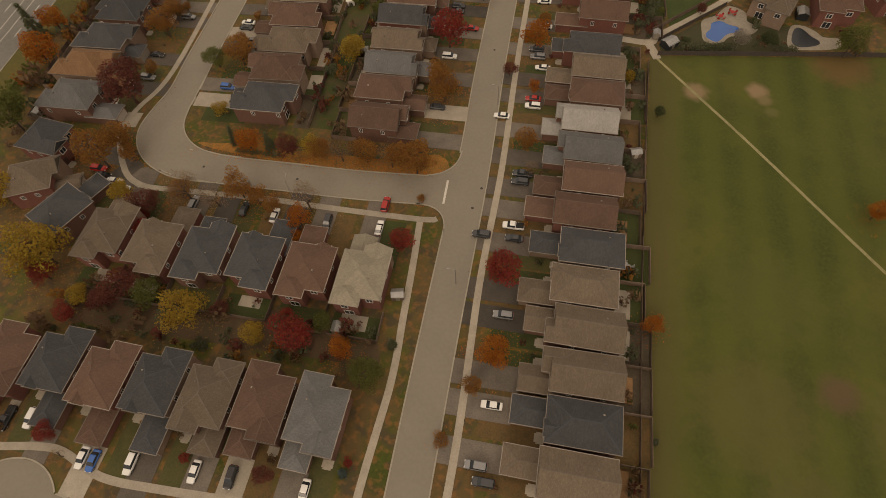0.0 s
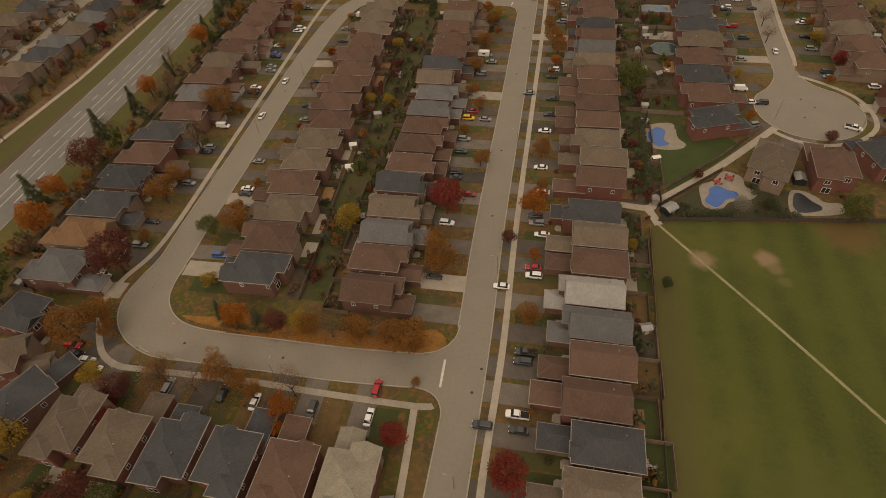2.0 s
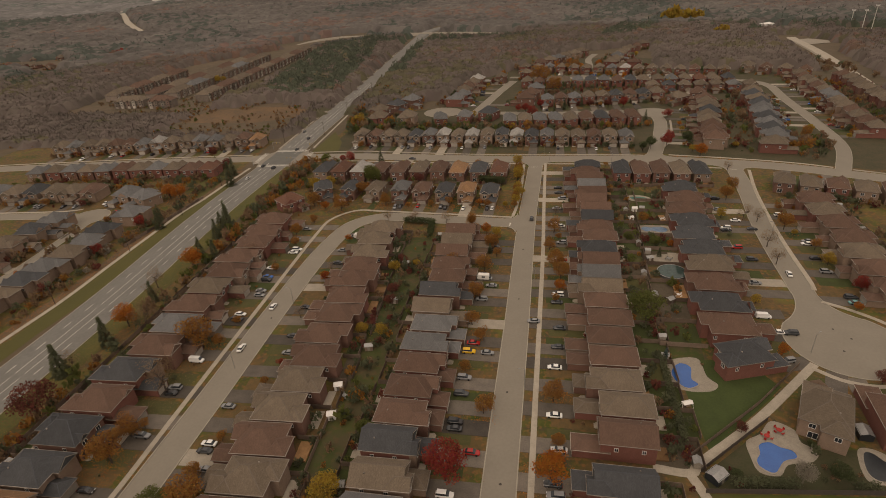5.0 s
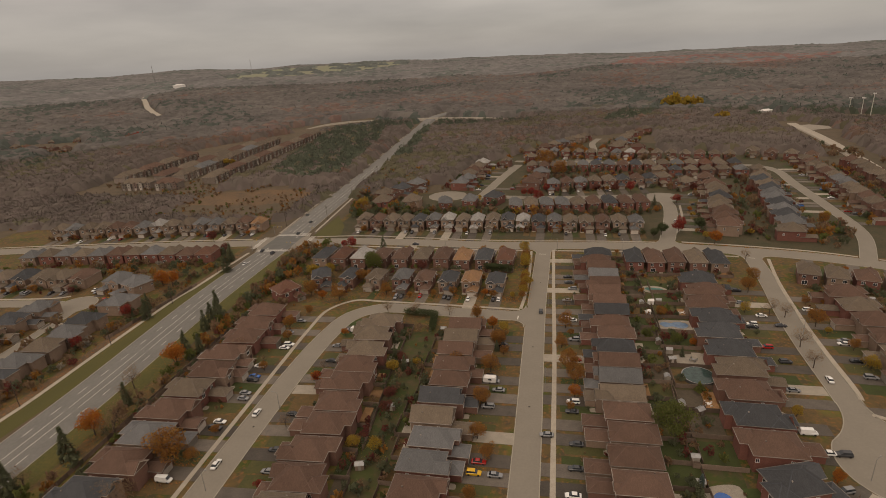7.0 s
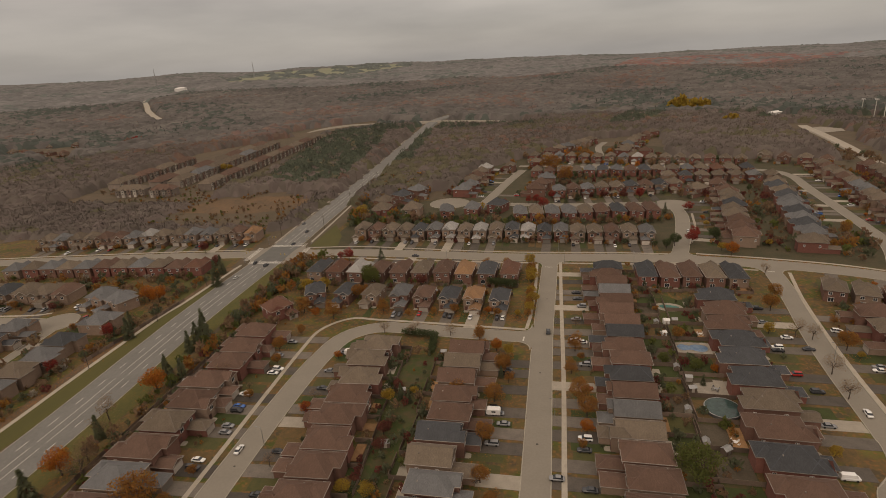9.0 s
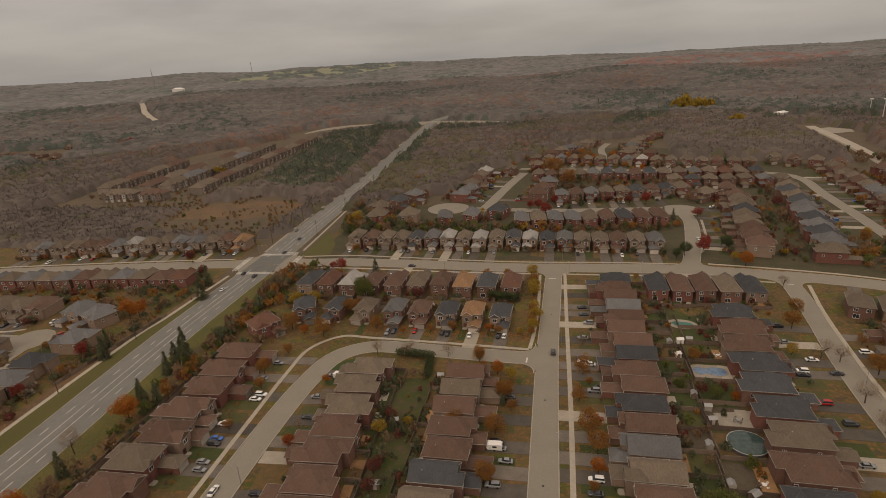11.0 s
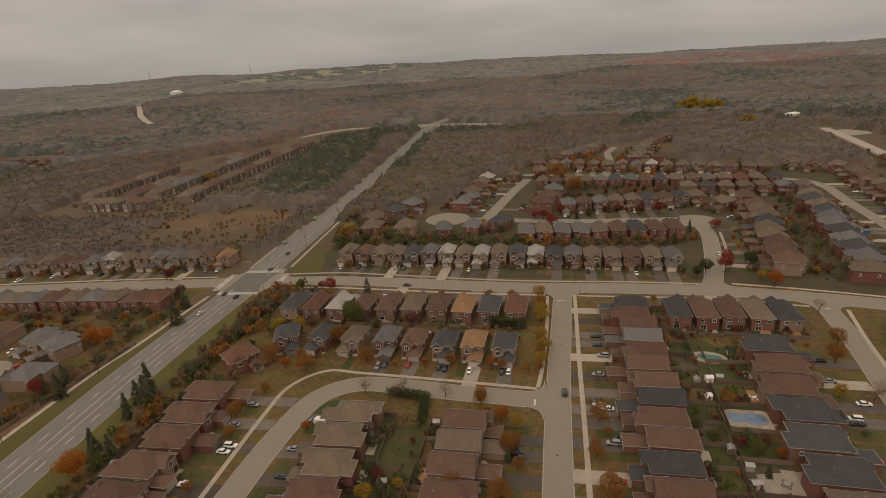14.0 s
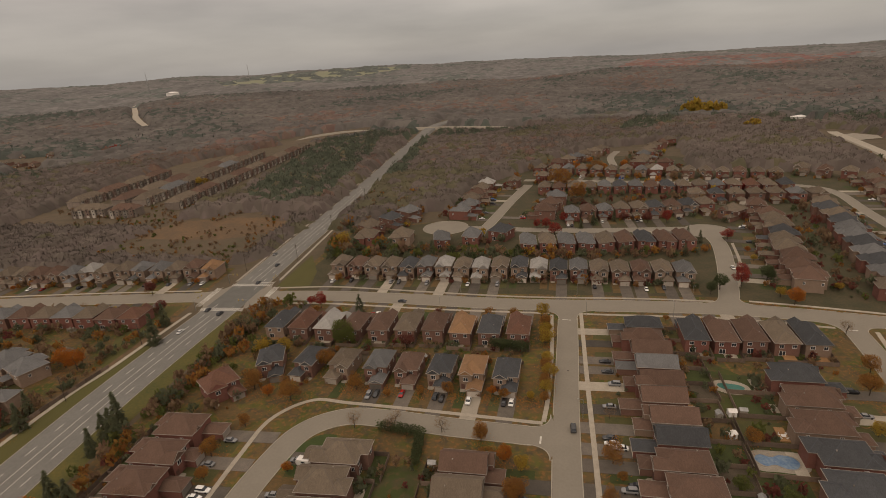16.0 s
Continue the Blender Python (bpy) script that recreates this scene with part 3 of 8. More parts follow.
# ---- streets: plan lines and half widths ----
STREETS = {
    "A": ([(-21, -130), (-15, -80), (-10.3, -40), (-3.3, 15.7), (1.2, 61), (10.3, 137), (19.8, 220), (27.5, 275), (33.5, 318)], 4.35, 0.050),
    "B": ([(-5, 7.5), (-34, 9.1), (-54, 11.2), (-76, 13.6), (-89, 16.5), (-95.5, 23), (-97, 31), (-95.2, 42), (-94, 60), (-90.5, 95), (-86.5, 139), (-82, 180), (-77.5, 206), (-71, 225), (-58, 233.5), (-42, 232.5), (-18, 227.5), (19, 221)], 4.7, 0.046),
    "M": ([(-420, 342), (-322, 345), (-235, 346), (-150, 345), (-100, 343), (-61, 337.3), (7, 325), (68, 318.5), (110, 312.5), (150, 301.5), (184, 288.5), (220, 268), (300, 225)], 6.2, 0.058),
    "R": ([(-178, -20), (-170.5, 60), (-167.3, 100), (-164.6, 131), (-162.6, 158), (-161.5, 181), (-160.6, 211), (-158.8, 250), (-155, 292), (-149.5, 345), (-145, 420), (-138.5, 520), (-130, 700), (-121, 965)], 10.4, 0.054),
    "E": ([(118, 122), (118.5, 140), (122.5, 165), (126.5, 189), (132.5, 218), (142, 255), (152, 303)], 4.3, 0.042),
    "F": ([(108, 314), (118, 340), (129, 372), (138, 405), (139, 430)], 4.5, 0.042),
    "N": ([(138, 436), (97, 439), (54, 443), (10, 452), (-36, 463)], 4.4, 0.038),
    "H": ([(-8, 457), (-2, 477), (15, 537), (33, 593)], 4.2, 0.034),
    "G": ([(205, 278), (230, 325), (243, 379), (258, 461), (268, 512), (256, 540), (200, 560), (110, 590), (30, 614)], 3.9, 0.042),
    "S": ([(-150, -74), (-118, -73), (-100, -73), (-88, -76), (-70, -79.5), (-45, -80), (-14, -80)], 4.3, 0.044),
    "K": ([(110, 594), (119, 628), (128, 662), (135, 712), (151, 752)], 3.6, 0.036),
    "W": ([(-330, 250), (-270, 249), (-236, 246)], 4.2, 0.042),
    "V": ([(-230, 240), (-229, 180), (-236, 90)], 2.6, 0.038),
}
LINES = {k: smooth_line(v[0]) for k, v in STREETS.items()}
BULBS = [(118.5, 121.5, 18.5, 0.047), (140, 431, 14.5, 0.047), (-97, -77, 11.5, 0.049), (-38, 463, 17, 0.043), (-234, 246, 11, 0.047)]
BEND = [(-97.8, 27.5, 7.7, 0), (-93.6, 20.8, 7.3, 0), (-97.0, 35.5, 6.4, 0), (-81.5, 17.6, 4.2, 0), (-75.5, 16.0, 3.4, 0), (-95.6, 43.5, 5.4, 0), (-84, 12.6, 4.4, 0)]  # ground that the wide bend of the crescent covers
for key, (_, half, z) in STREETS.items():
    big = key == "R"
    ribbon("road", LINES[key], half, z, M_ASPHR if big else M_ASPH, label="worn grey four-lane arterial road" if big else "pale worn asphalt residential street", category="road")
for x, y, r, z in BULBS:
    disc("road", x, y, r, z, M_ASPH, label="rounded widening of an asphalt street", category="road")


DENSE = {k: smooth_line(v[0], 0.8) for k, v in STREETS.items()}
PLANE = {id(v): np.array(v) for d in (LINES, DENSE) for v in d.values()}


def near_line(p, line, d):
    q = PLANE[id(line)] - (p[0], p[1])
    return bool((np.einsum("ij,ij->i", q, q) < d * d).any())



def on_road(p, skip="", margin=0.0):
    return any(near_line(p, DENSE[k], STREETS[k][1] + margin) for k in STREETS if k != skip) or any(math.hypot(p[0] - x, p[1] - y) < r + margin for x, y, r, _ in BULBS + BEND)


def strip(name, line, half, z, thick, material, skip, margin, label, category):
    """Lays a raised band along a line, leaving out what would lie on a road."""
    run = []
    for p in line + [None]:
        if p is None or on_road(p, skip, margin) or (name == "kerb" and at_corner(p)):
            if len(run) > 2:
                ribbon(name, run, half, z, material, thick, label=label, category=category)
            run = []
        else:
            run.append(p)


CORNERS = [
    ((114.4, 140.5), (116.2, 153), (104.2, 133.2)), ((122.6, 140.2), (124.6, 152), (132.0, 134.2)),
    ((-7.6, 13.8), (-16, 13.0), (-6.6, 22)), ((-9.5, 3.0), (-18, 3.4), (-10.2, -5)),
    ((15.5, 226.5), (8, 227.6), (16.3, 234)), ((14.3, 217.3), (7, 218.5), (13.6, 211)),
    ((29.0, 315.2), (20, 316.8), (27.8, 306)), ((37.3, 315.8), (46, 314.8), (36, 306)),
    ((146, 296.5), (137, 299), (144.4, 287)), ((154.3, 293.8), (163, 290.6), (152.6, 285)),
    ((105.5, 319.3), (97, 320.5), (108, 327)), ((114.5, 318), (124, 315.5), (117, 325)),
    ((-160, 352.1), (-175, 352.2), (-158.5, 368)), ((-136, 351), (-122, 350.3), (-134.5, 366)),
    ((-161, 339), (-176, 339.4), (-162, 324)), ((-137.2, 338.2), (-124, 337.8), (-138, 324)),
]


def at_corner(p):
    return any(math.dist(p, c) < 0.9 * min(math.dist(c, a), math.dist(c, b)) for c, a, b in CORNERS)


for key, (_, half, z) in STREETS.items():
    for s in (1, -1):
        strip("kerb", side(DENSE[key], s * (half + 0.12)), 0.16, 0.17, 0.2, M_KERB, key, 0.1, "low concrete kerb along the street", "kerb")
for x, y, r, z in BULBS:
    ring = [(x + (r + 0.1) * math.cos(k * math.tau / 90), y + (r + 0.1) * math.sin(k * math.tau / 90)) for k in range(91)]
    run = []
    for p in ring + [None]:
        if p is None or at_corner(p) or any(near_line(p, DENSE[k], STREETS[k][1]) for k in STREETS):
            if len(run) > 2:
                ribbon("kerb", run, 0.16, 0.17, M_KERB, 0.2, label="curved concrete kerb round the turning circle", category="kerb")
            run = []
        else:
            run.append(p)

# the wide bend of the crescent
OUTER = smooth_line([(-76, 8.6), (-83, 9.3), (-90, 10.9), (-97.4, 15.2), (-102.4, 21.3), (-104.2, 28.4), (-102.6, 36.5), (-100.2, 44), (-99.4, 51)], 1.0)
INNER = smooth_line([(-70, 17.9), (-77, 18.9), (-83.5, 21.1), (-88.2, 25), (-90.8, 30), (-91.2, 36), (-90.6, 43), (-89.9, 51)], 1.0)
patch("road", OUTER + INNER[::-1], 0.0485, M_ASPH, "wide asphalt bend of the crescent")
for arc in (OUTER, INNER):
    ribbon("kerb", arc, 0.16, 0.174, M_KERB, 0.2, label="curved concrete kerb round the bend", category="kerb")

# rounded street corners: corner point, then a point on each kerb
for c, p, q in CORNERS:
    arc = [tuple((1 - t) ** 2 * np.array(p) + 2 * t * (1 - t) * np.array(c) + t * t * np.array(q)) for t in np.linspace(0, 1, 9)]
    inner = tuple(np.array(c) + 0.7 * (np.array(c) - (np.array(p) + np.array(q)) / 2))
    tagged(raw("road", [(x, y, 0.062) for x, y in [inner] + arc], [tuple(range(10))], M_ASPH), "rounded asphalt street corner", "road", "", "structure")
    ribbon("kerb", arc, 0.16, 0.17, M_KERB, 0.2, label="curved concrete kerb at the street corner", category="kerb")

# ---- pavements ----
PAVE = {
    "ae": ([(-14, -120), (-4.9, -63), (-0.4, -19.3), (4.6, 15.8), (9.4, 61.3), (18.7, 137), (25.3, 191), (32.2, 254), (39, 313)], 0.85),
    "aw": ([(-30, -110), (-23.3, -67), (-19.4, -45), (-18.2, -29), (-17.2, -15), (-16.6, -3), (-16.4, -0.8)], 0.85),
    "cs": ([(-12.2, -1.2), (-16, -1.6), (-40, 1.1), (-59, 3.6), (-78, 5.2), (-90, 6.2), (-94.5, 6.7), (-97.5, 7.9)], 0.85),
    "bw": ([(-96, 6.9), (-101.5, 10.7), (-106.6, 18.9), (-109.6, 27.4), (-107.6, 36.2), (-103.2, 46), (-100.8, 60), (-98.8, 86), (-96.3, 119), (-93.8, 149), (-91, 185), (-88.4, 214), (-85, 233), (-73, 244), (-57.5, 242), (-24, 236.2), (13, 229.3)], 0.85),
    "mn": ([(-128, 356), (-95, 355), (-63, 348.8), (7, 334.5), (69, 327.5), (104, 322)], 0.85),
    "mn2": ([(120, 321), (152, 311), (188, 297), (222, 277), (300, 234)], 0.85),
    "ms": ([(-128, 334), (-95, 332.5), (-25, 320.3), (24, 313.5)], 0.85),
    "ms2": ([(40, 312), (51, 310.3), (100, 304), (143, 292.5)], 0.85),
    "mw": ([(-420, 352), (-322, 355), (-235, 356), (-176, 355)], 0.8),
    "ee": ([(121.5, 146), (126.5, 158), (131, 184), (136.5, 212), (146.5, 254), (157, 288)], 0.85),
    "bulb": ([(101, 109), (108, 102.5), (118, 100), (129, 103), (137.5, 110.5), (140, 121), (138, 131), (131, 140), (122.5, 147)], 0.85),
    "rw": ([(-205, 20), (-197, 80), (-188.7, 131.7), (-185, 156), (-183, 188), (-181, 216), (-178, 250), (-174.5, 267), (-171, 293), (-166.5, 325)], 1.0),
    "re": ([(-132.5, 368), (-129, 440), (-124, 560), (-116, 740)], 0.8),
    "rn": ([(-160, 368), (-157, 430), (-151.5, 520), (-143, 700), (-134, 940)], 0.8),
    "walk": ([(41.8, 69.7), (50.7, 68.1), (55, 71.8), (76.6, 87.7), (103, 110.6)], 1.3),
    "spur": ([(50.4, 68.1), (51.6, 63.5), (52.3, 60.5)], 1.3),
    "st": ([(-150, -66), (-103, -63.3), (-95, -62.9), (-88.5, -63.6), (-78, -68.1), (-65, -69.7), (-40, -71.5), (-25, -72)], 0.85),
    "fe": ([(117, 330), (126, 345), (137, 372), (146, 405)], 0.8),
    "an": ([(13.4, 230), (16.5, 245), (21, 275), (25, 312)], 0.8),
    "wn": ([(-330, 256.5), (-262, 255.5), (-246, 258)], 0.8),
}
for k, (line, half) in enumerate(PAVE.values()):
    strip("pavement", smooth_line(line, 1.5), half, 0.105 + 0.004 * (k % 5), 0.1, M_CONC, "", 0.0, "pale concrete pavement along the street", "pavement")
ribbon("field_path", smooth_line([(52.3, 60.5), (62, 44.5), (71, 29.7), (80.6, 13.2), (91.7, -6.2), (108, -34), (130, -72)]), 0.42, 0.05, M_TRACK, label="pale trodden footpath across the grass field", category="path")
disc("bare_patch", 61.5, 46.5, 6.5, 0.04, M_FIELD, 0.75, 0.3, 0.12, label="worn bare earth patch on the field", category="bare earth")
disc("bare_patch", 79.3, 45.8, 7.0, 0.04, M_FIELD, 0.8, 1.1, 0.15, label="worn bare earth patch on the field", category="bare earth")
disc("bare_patch", 76.5, -43, 7.0, 0.04, M_FIELD, 0.85, 2.2, 0.2, label="dark damp earth patch on the field", category="bare earth")

patch("road", [(-161.2, 331.5), (-140.8, 330), (-138.6, 359), (-158.8, 360.5)], 0.064, mat("asphalt_junction", (0.135, 0.133, 0.122), (0.108, 0.106, 0.097), rough=0.9, scale=0.2, fine=1.2, bump=0.2), "dark newer asphalt of the signalled junction")

# ---- road markings ----
def dashes(line, off, length, gap, half, z, material, label):
    fine = side(line, off)
    walk_, run, on, acc = fine[0], [fine[0]], True, 0.0
    for p in fine[1:]:
        acc += math.dist(walk_, p)
        walk_ = p
        run.append(p)
        if acc >= (length if on else gap):
            if on and 60 < run[0][1] < 620 and not on_road(run[len(run) // 2], "R", 0.5):
                ribbon("lane_mark", run, half, z, material, label=label, category="road marking")
            run, on, acc = [p], not on, 0.0


RFINE = smooth_line(STREETS["R"][0], 1.0)
for off in (-5.6, 5.6):
    dashes(RFINE, off, 4.0, 8.0, 0.15, 0.066, M_PAINT, "dashed white lane line")
for off in (-1.9, 1.9):
    dashes(RFINE, off, 40.0, 2.0, 0.11, 0.066, M_PAINT, "worn pale line along the centre lane")
ribbon("stop_line", [(-10.8, 3.6), (-10.0, 11.4)], 0.3, 0.07, M_PAINT, label="white stop line at the junction", category="road marking")
ribbon("stop_line", [(11.2, 218.8), (11.9, 222.6)], 0.3, 0.07, M_PAINT, label="white stop line at the junction", category="road marking")
ribbon("stop_line", [(29.2, 306.5), (33.2, 305.8)], 0.3, 0.07, M_PAINT, label="white stop line at the junction", category="road marking")
ribbon("stop_line", [(147, 290.5), (150.4, 289.6)], 0.3, 0.07, M_PAINT, label="white stop line at the junction", category="road marking")
BAR_MESH = None
for a, b in (((-163.5, 329.5), (-138, 327.6)), ((-160.5, 362.6), (-135.5, 361)), ((-132, 331), (-130.4, 358)), ((-166.8, 333), (-166, 359))):
    cross = new("crosswalk")
    tagged(cross, "white ladder crosswalk at the signalled junction", "crosswalk", "crosswalks", "structure")
    run = math.dist(a, b)
    cross.matrix_basis = pose(a[0], a[1], 0.07, 0, 0, math.degrees(math.atan2(b[1] - a[1], b[0] - a[0])))
    for d in (-1.5, 1.5):
        bm = bmesh.new()
        box(bm, 0, run, d - 0.14, d + 0.14, -0.004, 0.0)
        part("edge_line", bm, M_PAINT, cross)
    for k in range(int(run / 1.25)):
        if BAR_MESH is None:
            bm = bmesh.new()
            box(bm, -0.28, 0.28, -1.3, 1.3, -0.004, 0.001)
            bar = part("bar", bm, M_PAINT, cross)
            BAR_MESH = bar.data
        else:
            bar = new("bar", BAR_MESH)
            bar.parent = cross
        bar.location = (0.7 + k * 1.25, 0, 0)
for x0, y0, x1, y1 in ((-161, 331, -151, 330.3), (-146, 361, -135, 360.2)):
    ribbon("stop_line", [(x0, y0 - 3.5), (x1, y1 - 3.5)] if y0 < 345 else [(x0, y0 + 4.5), (x1, y1 + 4.5)], 0.3, 0.07, M_PAINT, label="white stop line at the signalled junction", category="road marking")

# ---- houses ----
def hip_roof(bm, x0, x1, y0, y1, z, pitch, o=0.45, gable_front=False, gable_back=False):
    """A closed hipped or gabled roof over a rectangle, with fascia and ridge caps. Material 1 is the trim."""
    x0, x1, y0, y1 = x0 - o, x1 + o, y0 - o, y1 + o
    w, d = x1 - x0, y1 - y0
    along_y = d >= w
    run = min(w, d) / 2
    h = z + run * pitch
    f = 0.22
    e = [(x0, y0, z), (x1, y0, z), (x1, y1, z), (x0, y1, z)]
    lo = [(x, y, z - f) for x, y, _ in e]
    if along_y:
        r = [((x0 + x1) / 2, y0 + (0 if gable_front else run), h), ((x0 + x1) / 2, y1 - (0 if gable_back else run), h)]
        planes = [(e[0], e[1], r[0]), (e[1], e[2], r[1], r[0]), (e[2], e[3], r[1]), (e[3], e[0], r[0], r[1])]
    else:
        r = [(x0 + run, (y0 + y1) / 2, h), (x1 - run, (y0 + y1) / 2, h)]
        planes = [(e[0], e[1], r[1], r[0]), (e[1], e[2], r[1]), (e[2], e[3], r[0], r[1]), (e[3], e[0], r[0])]
    for p in planes:
        bm.faces.new([bm.verts.new(v) for v in p])
    for k in range(4):
        bm.faces.new([bm.verts.new(v) for v in (lo[k], lo[(k + 1) % 4], e[(k + 1) % 4], e[k])]).material_index = 1
    bm.faces.new([bm.verts.new(v) for v in lo[::-1]]).material_index = 1
    g = 0.15
    out = [(x0 - g, y0 - g), (x1 + g, y0 - g), (x1 + g, y1 + g), (x0 - g, y1 + g)]
    for k in range(4):
        a, b = out[k], out[(k + 1) % 4]
        bm.faces.new([bm.verts.new(v) for v in (e[k], e[(k + 1) % 4], (*b, z - 0.01), (*a, z - 0.01))][::-1]).material_index = 1
        bm.faces.new([bm.verts.new(v) for v in ((*a, z - 0.16), (*b, z - 0.16), (*b, z - 0.01), (*a, z - 0.01))]).material_index = 1
    if gable_front and along_y:
        # barge boards up both slopes of the gable
        for e0 in (e[0], e[1]):
            a, b = Vector(e0) + Vector((0, -0.05, 0)), Vector(r[0]) + Vector((0, -0.05, 0))
            low = Vector((0, 0, -0.3))
            bm.faces.new([bm.verts.new(v) for v in (a, b, b + low, a + low)]).material_index = 3
    # ridge and hip caps, a hand's width, just proud of the shingles
    hips = [(r[0], r[1])]
    if along_y:
        hips += ([] if gable_front else [(e[0], r[0]), (e[1], r[0])]) + ([] if gable_back else [(e[2], r[1]), (e[3], r[1])])
    else:
        hips += [(e[0], r[0]), (e[3], r[0]), (e[1], r[1]), (e[2], r[1])]
    for a, b in hips:
        a, b = Vector(a), Vector(b)
        if (b - a).length < 0.3:
            continue
        s = (b - a).cross(Vector((0, 0, 1))).normalized() * 0.14
        up = Vector((0, 0, 0.035))
        bm.faces.new([bm.verts.new(v) for v in (a + s + up * 0.3, b + s + up * 0.3, b + up * 2, a + up * 2)]).material_index = 2
        bm.faces.new([bm.verts.new(v) for v in (a + up * 2, b + up * 2, b - s + up * 0.3, a - s + up * 0.3)]).material_index = 2
    return h


WINDOWS = {}


def window_mesh(w, h):
    """A window as one mesh: white frame, mullion and sill around dark panes; it faces -y."""
    key = (w, h)
    if key not in WINDOWS:
        bm = bmesh.new()
        t = 0.11
        xs, zs = (-w / 2 - t, -w / 2, -0.04, 0.04, w / 2, w / 2 + t), (-t, 0, h, h + t)
        fr = [[bm.verts.new((x, -0.08, z)) for z in zs] for x in xs]
        for i in range(5):
            for j in range(3):
                q = (fr[i][j], fr[i + 1][j], fr[i + 1][j + 1], fr[i][j + 1])
                if j == 1 and i in (1, 3):
                    back = [bm.verts.new((v.co.x, -0.02, v.co.z)) for v in q]
                    bm.faces.new(back).material_index = 1
                    for k in range(4):
                        bm.faces.new((q[k], q[(k + 1) % 4], back[(k + 1) % 4], back[k]))
                else:
                    bm.faces.new(q)
        rim = [fr[i][0] for i in range(6)] + [fr[5][j] for j in (1, 2, 3)] + [fr[i][3] for i in (4, 3, 2, 1, 0)] + [fr[0][2], fr[0][1]]
        wall = [bm.verts.new((v.co.x, 0.02, v.co.z)) for v in rim]
        for k in range(len(rim)):
            bm.faces.new((rim[k], wall[k], wall[(k + 1) % len(rim)], rim[(k + 1) % len(rim)]))
        me = bpy.data.meshes.new("window")
        bm.to_mesh(me)
        bm.free()
        me.materials.append(M_WHITE)
        me.materials.append(M_GLASS)
        WINDOWS[key] = me
    return WINDOWS[key]


def put_window(root, w, h, x, y, z, rz=0):
    ob = new("window", window_mesh(w, h))
    ob.parent = root
    ob.matrix_local = pose(x, y, z, 0, 0, rz)


HOUSES = {}
CAPS = {k: mat("ridge_cap_" + ROOFWORD[k].replace(" ", "_").replace("-", "_"), tuple(min(0.5, v * 1.1) for v in c)) for k, c in
        {"b": (0.13, 0.081, 0.061), "r": (0.145, 0.07, 0.054), "t": (0.15, 0.12, 0.097), "g": (0.135, 0.135, 0.135), "k": (0.066, 0.07, 0.078), "l": (0.31, 0.30, 0.28), "o": (0.245, 0.14, 0.078), "c": (0.27, 0.245, 0.19)}.items()}


